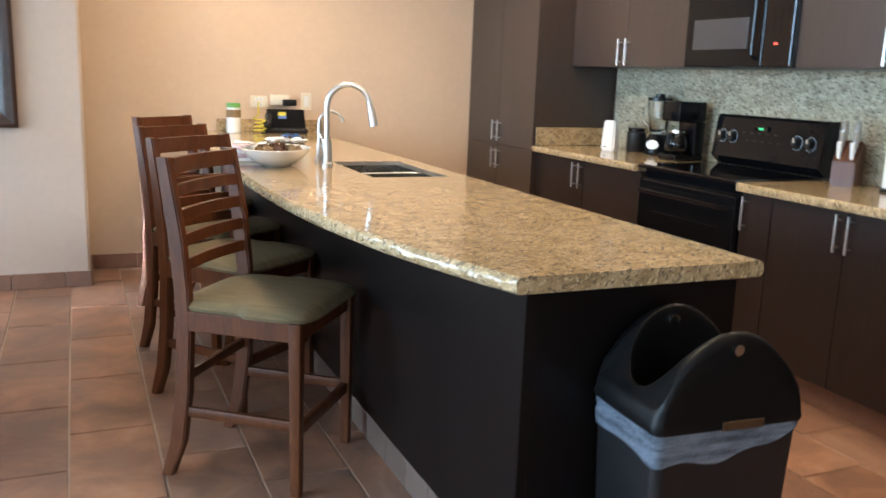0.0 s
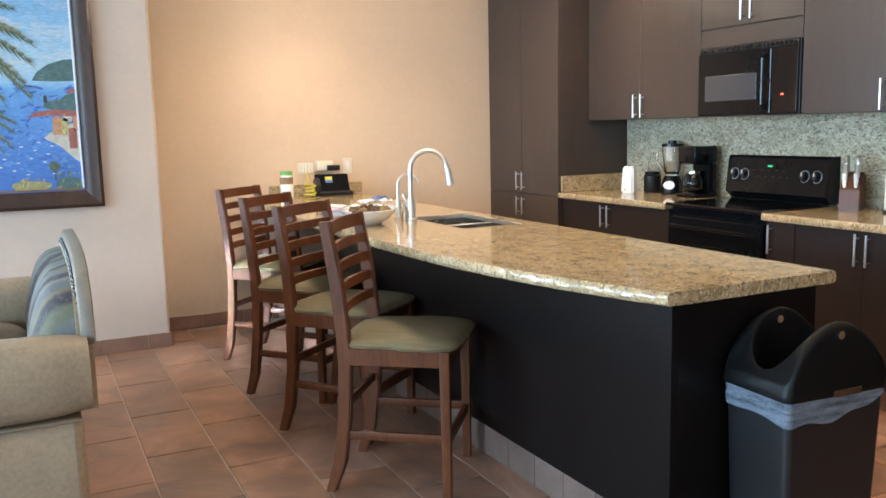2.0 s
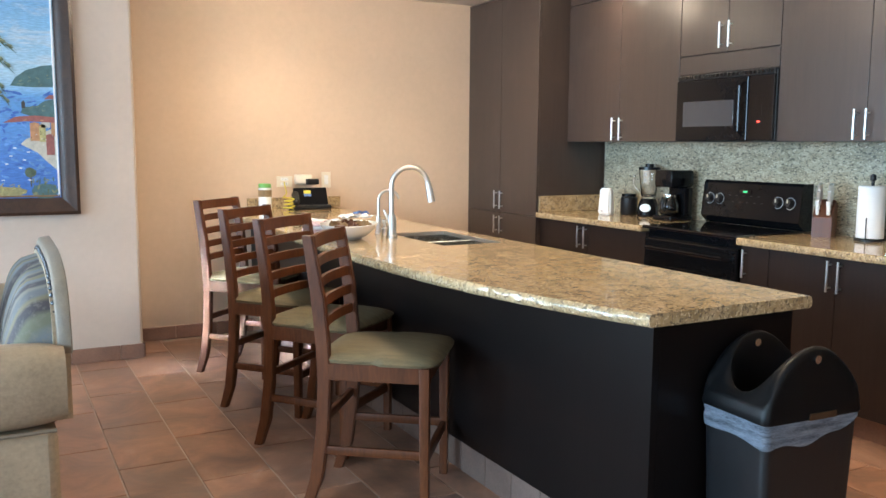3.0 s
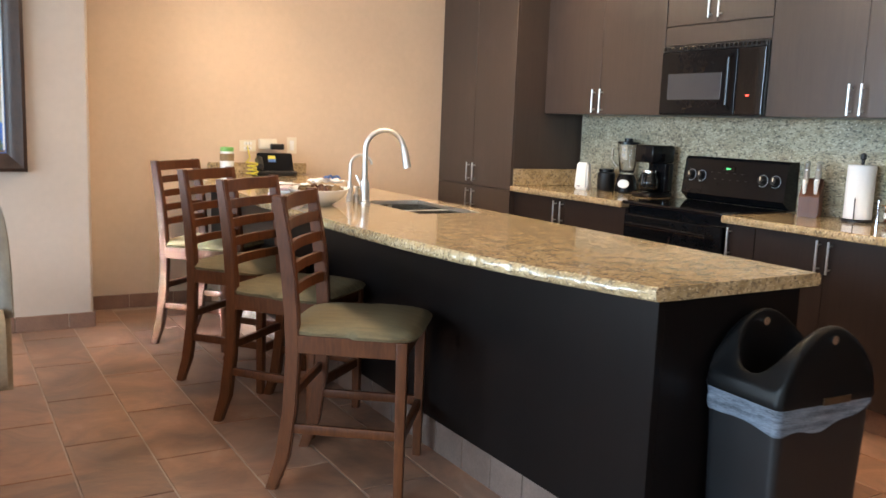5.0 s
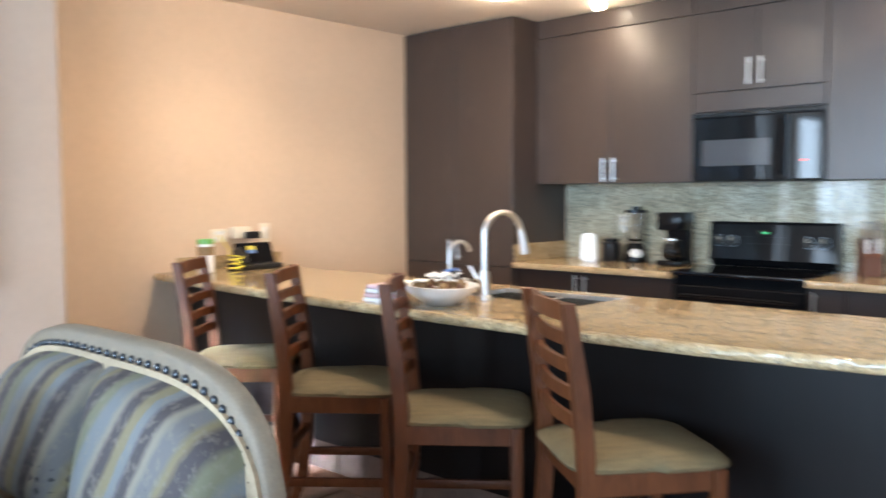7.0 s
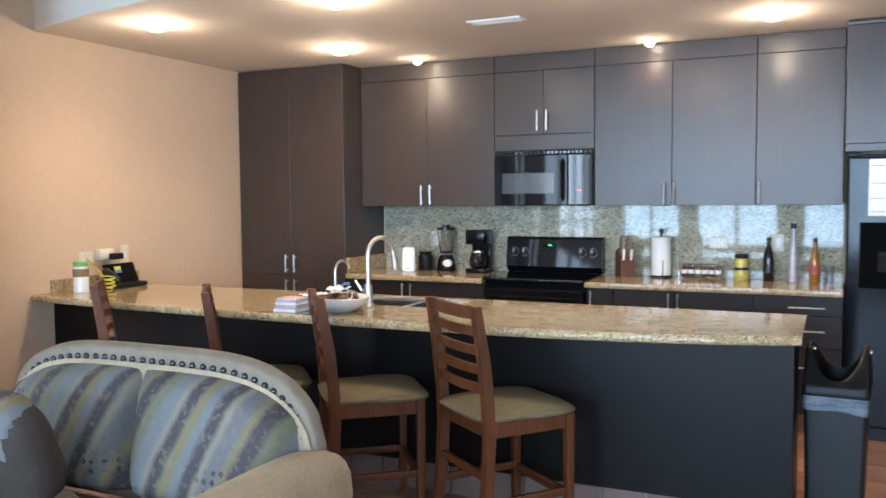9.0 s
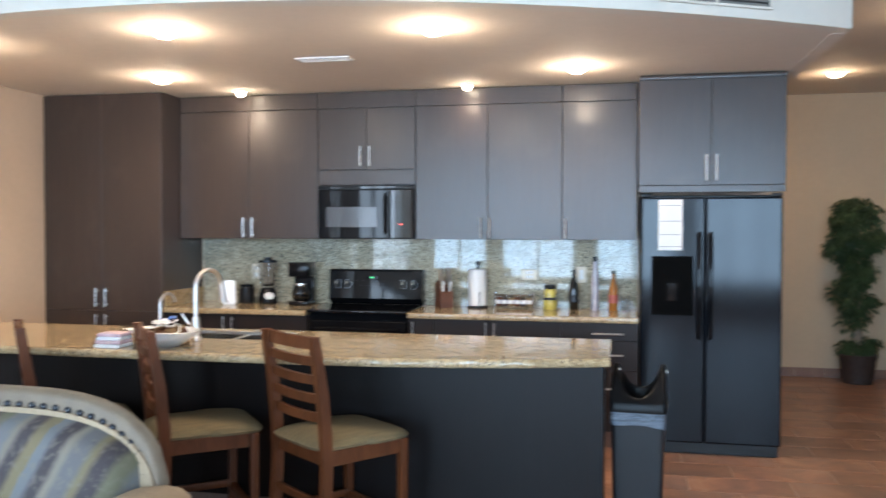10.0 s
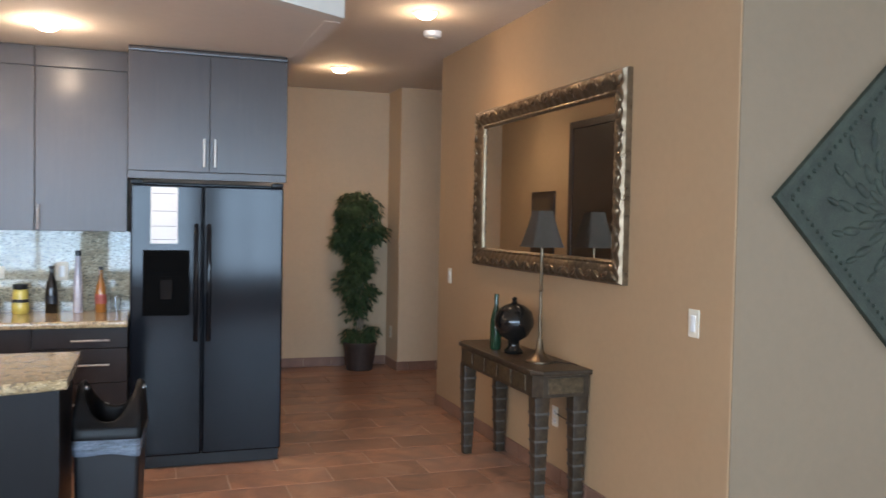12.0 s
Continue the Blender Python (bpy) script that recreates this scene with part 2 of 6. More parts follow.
M_BAG = plain("clear_bin_liner", (0.24, 0.28, 0.34), 0.20, vary=0.75, scale=9, grain=1.0, grain_scale=16, stretch=(1, 1, 7))
M_CREAM = plain("cream_plastic", (0.72, 0.65, 0.52), 0.4, vary=0.03)
M_SUEDE = plain("beige_suede", (0.315, 0.235, 0.152), 0.85, vary=0.26, scale=5, grain=0.2)
M_SOFAFRAME = plain("carved_sofa_frame", (0.165, 0.125, 0.085), 0.6, vary=0.22, scale=16, grain=0.5, grain_scale=60)
M_STUD = plain("dark_stud", (0.016, 0.018, 0.024), 0.25, vary=0.2)
M_MIRROR, mn_, ml_, mp_ = nodes_of("mirror_glass")
mp_.inputs["Metallic"].default_value, mp_.inputs["Roughness"].default_value = 1.0, 0.015
mp_.inputs["Base Color"].default_value = (0.82, 0.82, 0.80, 1)
M_LAMP = emitting("lamp_glow", (1.0, 0.86, 0.62), 45.0)
M_LEDRED = emitting("red_display", (1.0, 0.08, 0.05), 3.0)
M_LEDGREEN = emitting("green_clock_digits", (0.1, 1.0, 0.35), 0.12)
M_GLASS = glass("clear_glass")

# ---- builders ----
PLACE = {}


def box(bm, x0, y0, z0, x1, y1, z1, bevel=0.0, seg=2):
    x0, x1, y0, y1, z0, z1 = min(x0, x1), max(x0, x1), min(y0, y1), max(y0, y1), min(z0, z1), max(z0, z1)
    r = bmesh.ops.create_cube(bm, size=1.0)
    vs = r["verts"]
    for v in vs:
        v.co = ((x0 + x1) / 2 + v.co.x * (x1 - x0), (y0 + y1) / 2 + v.co.y * (y1 - y0), (z0 + z1) / 2 + v.co.z * (z1 - z0))
    if bevel:
        es = list({e for v in vs for e in v.link_edges})
        bmesh.ops.bevel(bm, geom=es, offset=min(bevel, 0.45 * min(x1 - x0, y1 - y0, z1 - z0)), segments=seg, affect="EDGES", profile=0.5)
    return bm


def slab(*a, **k):
    return box(bmesh.new(), *a, **k)


def lathe(profile, segs=24, at=(0, 0, 0), bm=None):
    """A turned body: profile of (radius, height) from the bottom up."""
    bm = bm or bmesh.new()
    rings = []
    for r, z in profile:
        rings.append([bm.verts.new((at[0] + r * math.cos(2 * math.pi * i / segs), at[1] + r * math.sin(2 * math.pi * i / segs), at[2] + z)) for i in range(segs)])
    for a, b in zip(rings, rings[1:]):
        for i in range(segs):
            bm.faces.new((a[i], a[(i + 1) % segs], b[(i + 1) % segs], b[i]))
    bm.faces.new(rings[0][::-1])
    bm.faces.new(rings[-1])
    return bm


def tube(points, radius, segs=10, bm=None, square=False):
    """A rod along points; radius may be a list."""
    bm = bm or bmesh.new()
    pts = [Vector(p) for p in points]
    rad = radius if isinstance(radius, (list, tuple)) else [radius] * len(pts)
    up, rings = None, []
    for i, p in enumerate(pts):
        d = (pts[min(i + 1, len(pts) - 1)] - pts[max(i - 1, 0)]).normalized()
        if up is None:
            up = d.orthogonal().normalized()
        side = d.cross(up).normalized()
        up = side.cross(d).normalized()
        rings.append([bm.verts.new(p + rad[i] * (math.cos(2 * math.pi * k / segs) * up + math.sin(2 * math.pi * k / segs) * side)) for k in range(segs)])
    for a, b in zip(rings, rings[1:]):
        for i in range(segs):
            bm.faces.new((a[i], a[(i + 1) % segs], b[(i + 1) % segs], b[i]))
    bm.faces.new(rings[0][::-1])
    bm.faces.new(rings[-1])
    return bm


def prism(outline, z0, z1, bevel=0.0, bm=None, seg=2):
    """An upright prism over an outline of (x, y) that runs anticlockwise."""
    bm = bm or bmesh.new()
    lo = [bm.verts.new((x, y, z0)) for x, y in outline]
    hi = [bm.verts.new((x, y, z1)) for x, y in outline]
    k = len(outline)
    bm.faces.new(lo[::-1])
    top = bm.faces.new(hi)
    for i in range(k):
        bm.faces.new((lo[i], lo[(i + 1) % k], hi[(i + 1) % k], hi[i]))
    if bevel:
        es = [e for e in bm.edges if all(abs(v.co.z - z1) < 1e-6 for v in e.verts) or all(abs(v.co.z - z0) < 1e-6 for v in e.verts)]
        bmesh.ops.bevel(bm, geom=es, offset=bevel, segments=seg, affect="EDGES", profile=0.5)
    return bm


def mesh_of(name, bm, material, smooth=False):
    bmesh.ops.recalc_face_normals(bm, faces=bm.faces)
    me = bpy.data.meshes.new(name)
    bm.to_mesh(me)
    bm.free()
    me.materials.append(material)
    if smooth:
        for f in me.polygons:
            f.use_smooth = True
    return me


def soften(me, degrees=35):
    """Smooth shading up to an angle; broad flat faces stay flat beside their narrow bevels."""
    me.set_sharp_from_angle(angle=radians(degrees))
    bm = bmesh.new()
    bm.from_mesh(me)
    for e in bm.edges:
        if len(e.link_faces) == 2:
            a, b = (f.calc_area() for f in e.link_faces)
            if max(a, b) > 20 * min(a, b) and e.calc_face_angle(0) > 0.1:
                e.smooth = False
    bm.to_mesh(me)
    bm.free()


def thing(name, at, label, category, group=""):
    ob = new(name)
    ob.empty_display_size = 0.1
    ob.location = at
    PLACE[ob] = Matrix.Translation(at)
    return tagged(ob, label, category, group)


def part(name, bm, material, parent, label="", smooth=False, kind=""):
    bm.transform(PLACE[parent].inverted())
    me = mesh_of(name, bm, material, True)
    soften(me, 60 if smooth else 32)
    ob = new(name, me)
    ob.parent = parent
    PLACE[ob] = PLACE[parent]
    return tagged(ob, label, "", "", kind)


def solid(name, bm, material, label, category, group="", kind="", smooth=False):
    me = mesh_of(name, bm, material, True)
    soften(me, 60 if smooth else 32)
    ob = new(name, me)
    PLACE[ob] = Matrix.Identity(4)
    return tagged(ob, label, category, group, kind)


def structure(name, bm, material, label, category):
    return solid(name, bm, material, label, category, kind="structure")


# ---- structure ----
X0, Y0 = WIN_X, -4.6
KB = 2.615       # kitchen back wall face
TW = 6.43        # tan wall face
PW = 5.97        # painting wall face
MW = -0.50       # mirror wall face
floor = structure("floor", slab(X0 - 0.2, Y0 - 0.2, -0.15, 5.6, 6.7, -0.006), M_GROUT, "terracotta tile floor laid in running bond", "floor")
structure("wall_north", slab(-0.742, TW, 0, 2.9, TW + 0.2, 3.0), M_WALL, "warm tan painted plaster wall behind the bar", "wall")
structure("wall_painting", slab(NORTH[1][1], PW, 0, -0.742, TW + 0.2, 3.0, bevel=0.02, seg=3), M_WALL_PALE, "pale beige plaster wall standing proud, with the painting", "wall")
bm = bmesh.new()
box(bm, X0 - 0.2, PW, 0, NORTH[0][0], TW + 0.2, 3.0)
box(bm, NORTH[0][1], PW, 0, NORTH[1][0], TW + 0.2, 3.0)
for nx0, nx1, nz0, nz1 in NORTH:
    box(bm, nx0, PW, nz1, nx1, TW + 0.2, 3.0)
    box(bm, nx0, PW, 0, nx1, TW + 0.2, nz0)
structure("wall_terrace", bm, M_WALL_PALE, "pale beige plaster wall with glazed terrace doors", "wall")
structure("wall_kitchen", slab(KB, 0.95, 0, KB + 0.15, TW, 3.0), M_WALL, "tan wall behind the kitchen units", "wall")
# paler plaster than the hall's puts the downlight's brightness into the wall colour
structure("wall_beside_fridge", slab(KB + 0.15, 0.95, 0, 5.5, 1.10, 3.0), M_WALL_NOOK, "tan wall beside the fridge niche", "wall")
structure("wall_nook", slab(5.35, -0.62, 0, 5.5, 0.95, 3.0), M_WALL_NOOK, "tan plaster wall behind the plant", "wall")
structure("wall_nook_corner", slab(4.9, -3.0, 0, 5.5, -0.62, 3.0, bevel=0.01), M_WALL_NOOK, "tan plaster wall corner beside the plant", "wall")
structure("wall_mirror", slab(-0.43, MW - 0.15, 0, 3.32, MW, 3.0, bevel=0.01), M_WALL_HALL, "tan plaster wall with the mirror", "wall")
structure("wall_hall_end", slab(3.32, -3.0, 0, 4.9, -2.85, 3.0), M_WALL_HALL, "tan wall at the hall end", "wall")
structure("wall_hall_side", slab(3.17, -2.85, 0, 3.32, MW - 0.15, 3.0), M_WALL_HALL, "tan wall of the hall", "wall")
# pale wall, coloured dark to stand for the shade on it
structure("wall_diamond", slab(-0.433, Y0 - 0.2, 0, -0.28, MW - 0.003, 3.0), M_WALL_DIM, "pale beige plaster wall with green ornament", "wall")
bm = slab(X0 - 0.2, Y0 - 0.2, 0, SOUTH[0], Y0, 3.0)
box(bm, SOUTH[1], Y0 - 0.2, 0, -0.43, Y0, 3.0)
box(bm, SOUTH[0], Y0 - 0.2, SOUTH[3], SOUTH[1], Y0, 3.0)
box(bm, SOUTH[0], Y0 - 0.2, 0, SOUTH[1], Y0, SOUTH[2])
structure("wall_south", bm, M_WALL_PALE, "pale living room wall, unseen, with the added glazed door", "wall")
w = thing("window_5", ((SOUTH[0] + SOUTH[1]) / 2, Y0 - 0.06, SOUTH[2]), "white framed sliding glass door, unseen, added for fill light", "window")
w["kind"] = "structure"
for c in range(4):
    xx = SOUTH[0] + (SOUTH[1] - SOUTH[0]) * c / 3
    part("stile", slab(xx - 0.04, Y0 - 0.09, SOUTH[2], xx + 0.04, Y0 - 0.03, SOUTH[3], bevel=0.004), M_WHITE, w)
for zz in (SOUTH[2] + 0.04, SOUTH[3] - 0.04):
    part("rail", slab(SOUTH[0], Y0 - 0.085, zz - 0.04, SOUTH[1], Y0 - 0.035, zz + 0.04, bevel=0.004), M_WHITE, w)
bm = bmesh.new()
ys = [Y0] + [v for w in WINDOWS for v in (w[0], w[1])] + [PW]
for a, b in zip(ys[0::2], ys[1::2]):
    box(bm, X0 - 0.2, a, 0, X0, b, 3.0)
for wy0, wy1, wz0, wz1 in WINDOWS:
    box(bm, X0 - 0.2, wy0, wz1, X0, wy1, 3.0)
    box(bm, X0 - 0.2, wy0, 0, X0, wy1, wz0)
structure("wall_west", bm, M_WALL_PALE, "pale window wall of the living room", "wall")
for i, (wy0, wy1, wz0, wz1) in enumerate(WINDOWS):
    w = thing("window_%d" % (i + 1), (X0 - 0.1, (wy0 + wy1) / 2, wz0), "white framed window with glazing bars", "window")
    w["kind"] = "structure"
    bm = bmesh.new()
    for a, b, c, d in ((wy0, wz0, wy0 + 0.06, wz1), (wy1 - 0.06, wz0, wy1, wz1), (wy0 + 0.06, wz0, wy1 - 0.06, wz0 + 0.06), (wy0 + 0.06, wz1 - 0.06, wy1 - 0.06, wz1)):
        box(bm, X0 - 0.09, a, b, X0 - 0.03, c, d, 0.004)
    part("window_frame", bm, M_WHITE, w)
    cols = max(2, round((wy1 - wy0) / 0.6))
    for c in range(1, cols):
        yy = wy0 + (wy1 - wy0) * c / cols
        part("mullion", slab(X0 - 0.085, yy - 0.03, wz0 + 0.06, X0 - 0.035, yy + 0.03, wz1 - 0.06, bevel=0.004), M_WHITE, w)
    for zz in (wz0 + (wz1 - wz0) * 0.36, wz0 + (wz1 - wz0) * 0.68):
        part("glazing_bar", slab(X0 - 0.08, wy0 + 0.06, zz - 0.012, X0 - 0.04, wy1 - 0.06, zz + 0.012), M_WHITE, w)

for i, (nx0, nx1, nz0, nz1) in enumerate(NORTH):
    w = thing("window_%d" % (i + 6), ((nx0 + nx1) / 2, PW + 0.06, nz0), "white framed glazed terrace door", "window")
    w["kind"] = "structure"
    cols = max(1, round((nx1 - nx0) / 0.9))
    for c in range(cols + 1):
        xx = nx0 + 0.03 + (nx1 - nx0 - 0.06) * c / cols
        part("stile", slab(xx - 0.03, PW + 0.03, nz0, xx + 0.03, PW + 0.09, nz1, bevel=0.004), M_WHITE, w)
    for zz in (nz0 + 0.04, nz0 + 0.95, nz1 - 0.04):
        part("rail", slab(nx0, PW + 0.035, zz - 0.03, nx1, PW + 0.085, zz + 0.03, bevel=0.004), M_WHITE, w)

# ceilings: the main one, and the lower kitchen one with its bowed edge
structure("ceiling", slab(X0 - 0.2, Y0 - 0.2, HIGH, 5.6, 6.7, HIGH + 0.15), M_CEIL, "beige-grey painted main ceiling", "ceiling")
SOFFIT_END = 0.87


def soffit_x(y):
    return -0.29 + 1.16 * ((4.45 - y) / 3.58) ** 2 if y < 4.45 else -0.29 + 0.34 * ((y - 4.45) / 1.98) ** 2


edge = [(soffit_x(SOFFIT_END + (TW - SOFFIT_END) * i / 40), SOFFIT_END + (TW - SOFFIT_END) * i / 40) for i in range(41)]
structure("ceiling_kitchen", prism([(x + 0.012, y) for x, y in edge][::-1] + [(edge[0][0] + 0.012, SOFFIT_END), (KB, SOFFIT_END), (KB, TW)][1:], LOW, LOW + 0.05), M_CEIL, "lower painted kitchen ceiling with a bowed edge", "ceiling")
structure("soffit_face", prism(edge[::-1] + [(x + 0.10, y) for x, y in edge], LOW - 0.002, HIGH), M_SOFFIT, "pale curved bulkhead face over the bar", "ceiling")
structure("soffit_end", slab(edge[0][0] + 0.10, SOFFIT_END, LOW - 0.002, KB, SOFFIT_END + 0.08, HIGH), M_CEIL, "end face of the dropped ceiling", "ceiling")

# ---- kitchen units ----
def bar_handle(parent, x, y, z0, z1, level=False):
    """A thin steel bar handle on a front that faces -x."""
    bm = bmesh.new()
    if level:
        tube([(x - 0.03, z0, y), (x - 0.03, z1, y)], 0.006, 8, bm)
        for e in (z0 + 0.02, z1 - 0.02):
            tube([(x + 0.002, e, y), (x - 0.03, e, y)], 0.0045, 6, bm)
    else:
        tube([(x - 0.03, y, z0), (x - 0.03, y, z1)], 0.006, 8, bm)
        for e in (z0 + 0.02, z1 - 0.02):
            tube([(x + 0.002, y, e), (x - 0.03, y, e)], 0.0045, 6, bm)
    return part("handle", bm, M_STEEL, parent, "brushed steel bar handle")


def cabinet(name, label, x, y0, y1, z0, z1, fronts, back=KB, kick=0.0):
    """A unit against the back wall. fronts: (kind, y0, y1, z0, z1, handle) where handle is (y, z0, z1) or (z, y0, y1)."""
    ob = thing(name, ((x + back) / 2, (y0 + y1) / 2, z0), label, "cabinet", "espresso kitchen units")
    # low units take the copy that carries shade in its colour
    lam = M_ESP_BASE_SHADED if kick and z1 < 1 else M_ESP
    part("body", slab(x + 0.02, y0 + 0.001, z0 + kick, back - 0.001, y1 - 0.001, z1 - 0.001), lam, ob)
    if kick:
        part("plinth", slab(x + 0.06, y0 + 0.001, z0, back - 0.05, y1 - 0.001, z0 + kick), M_BASE, ob, "brown tiled plinth")
    for kind, a, b, c, d, h in fronts:
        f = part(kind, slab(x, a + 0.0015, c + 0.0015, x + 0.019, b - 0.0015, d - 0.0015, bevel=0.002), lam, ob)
        if h:
            bar_handle(f, x, h[0], h[1], h[2], kind == "drawer")
    return ob


cabinet("tall_pantry_cabinet", "tall espresso pantry cabinet reaching the ceiling", 1.98, 5.42, TW - 0.002, 0, LOW - 0.004, [
    ("door", 5.925, TW - 0.004, 0.875, LOW - 0.01, (5.965, 0.905, 1.047)), ("door", 5.42, 5.925, 0.875, LOW - 0.01, (5.885, 0.905, 1.047)),
    ("door", 5.925, TW - 0.004, 0.12, 0.875, (5.965, 0.71, 0.85)), ("door", 5.42, 5.925, 0.12, 0.875, (5.885, 0.71, 0.85))], kick=0.12)
cabinet("base_cabinet", "espresso base cabinet with two doors beside the pantry", 2.02, 4.27, 5.418, 0, 0.868, [
    ("door", 4.845, 5.418, 0.12, 0.866, (4.93, 0.70, 0.85)), ("door", 4.27, 4.845, 0.12, 0.866, (4.86, 0.70, 0.85))], kick=0.12)
cabinet("base_cabinet", "narrow espresso base cabinet beside the range", 2.02, 3.30, 3.505, 0, 0.868, [("door", 3.32, 3.505, 0.12, 0.866, (3.47, 0.695, 0.848))], kick=0.12)
cabinet("base_cabinet", "espresso base cabinet with two doors", 2.02, 2.36, 3.30, 0, 0.868, [
    ("door", 2.915, 3.318, 0.12, 0.866, (2.945, 0.698, 0.852)), ("door", 2.42, 2.915, 0.12, 0.866, (2.885, 0.698, 0.852))], kick=0.12)
cabinet("drawer_cabinet", "espresso drawer cabinet beside the fridge", 2.02, 1.90, 2.36, 0, 0.868, [
    ("drawer", 1.90, 2.42, 0.745, 0.866, (0.795, 2.00, 2.21)), ("drawer", 1.90, 2.42, 0.54, 0.745, (0.65, 2.00, 2.21)), ("drawer", 1.90, 2.42, 0.12, 0.54, (0.42, 2.00, 2.21))], kick=0.12)
cabinet("wall_cabinet", "espresso wall cabinet with two doors over the coffee maker", 2.25, 4.272, 5.418, 1.43, LOW - 0.004, [
    ("door", 4.835, 5.418, 1.43, 2.41, (4.875, 1.44, 1.593)), ("door", 4.272, 4.835, 1.43, 2.41, (4.80, 1.44, 1.593)), ("filler_panel", 4.272, 5.418, 2.413, LOW - 0.006, None)])
cabinet("wall_cabinet", "short espresso cabinet over the microwave", 2.25, 3.511, 4.27, 1.835, LOW - 0.004, [
    ("door", 3.89, 4.27, 1.95, 2.41, (3.93, 1.976, 2.125)), ("door", 3.511, 3.89, 1.95, 2.41, (3.86, 1.976, 2.125)), ("filler_panel", 3.511, 4.27, 1.837, 1.947, None), ("filler_panel", 3.511, 4.27, 2.413, LOW - 0.006, None)])
cabinet("wall_cabinet", "espresso wall cabinet with two doors over the counter", 2.25, 2.433, 3.509, 1.43, LOW - 0.004, [
    ("door", 2.972, 3.509, 1.43, 2.41, (3.02, 1.44, 1.59)), ("door", 2.433, 2.972, 1.43, 2.41, (2.955, 1.44, 1.59)), ("filler_panel", 2.433, 3.509, 2.413, LOW - 0.006, None)])
cabinet("wall_cabinet", "single-door espresso wall cabinet beside the fridge", 2.25, 1.912, 2.431, 1.43, LOW - 0.004, [
    ("door", 1.912, 2.431, 1.43, 2.41, (2.41, 1.44, 1.59)), ("filler_panel", 1.912, 2.431, 2.413, LOW - 0.006, None)])
# the lowest filler is an added dark strip for the shaded gap over the fridge
cabinet("over_fridge_cabinet", "deep espresso cabinet with two doors over the fridge", 1.99, 0.975, 1.908, 1.80, LOW - 0.004, [
    ("door", 1.442, 1.908, 1.80, 2.50, (1.475, 1.83, 2.0)), ("door", 0.975, 1.442, 1.80, 2.50, (1.41, 1.83, 2.0)), ("filler_panel", 0.975, 1.908, 1.752, 1.80, None), ("filler_panel", 0.975, 1.908, 2.503, LOW - 0.006, None)])

# granite worktops and splash
solid("worktop", slab(1.975, 4.272, 0.87, KB, 5.419, 0.91, bevel=0.008), M_GRANITE, "polished golden granite worktop beside the pantry", "countertop")
solid("worktop", slab(1.975, 1.90, 0.87, KB, 3.508, 0.91, bevel=0.008), M_GRANITE, "polished golden granite worktop beside the fridge", "countertop")
structure("backsplash", slab(KB - 0.02, 1.90, 0.912, KB - 0.001, 5.398, 1.43), M_SPLASH, "polished speckled granite backsplash", "backsplash")
solid("side_upstand", slab(2.0, 5.40, 0.911, KB - 0.002, 5.419, 1.03, bevel=0.003), M_GRANITE, "low granite upstand against the pantry", "upstand")

# ---- bar ----
def bar_x(y):
    return -0.18 + 0.25 * ((4.1 - y) / 2.03) ** 3 if y < 4.1 else -0.18 + 0.13 * ((y - 4.1) / 2.33) ** 2


BY0, BX1 = 2.07, 0.765
bar = thing("bar_counter", (0.4, 4.2, 0), "long espresso kitchen bar with bowed overhang and tiled kick", "bar counter")
# front and end take the laminate copy with shade in its colour
part("front_panel", slab(0.115, 2.10, 0.16, 0.14, TW - 0.002, 0.88), M_ESP_BAR_SHADED, bar)
part("end_panel", slab(0.141, 2.10, 0.0, 0.71, 2.125, 0.88), M_ESP_BAR_SHADED, bar)
part("back_panel", slab(0.69, 2.126, 0.10, 0.71, TW - 0.002, 0.88), M_ESP_BASE_SHADED, bar)
part("kick_core", slab(0.168, 2.126, 0, 0.66, TW - 0.002, 0.16), M_GROUT, bar)
sink_hole = (0.325, 0.665, 3.79, 4.42)
N = 300
front = [(bar_x(BY0 + (TW - 0.003 - BY0) * i / N), BY0 + (TW - 0.003 - BY0) * i / N) for i in range(N + 1)]


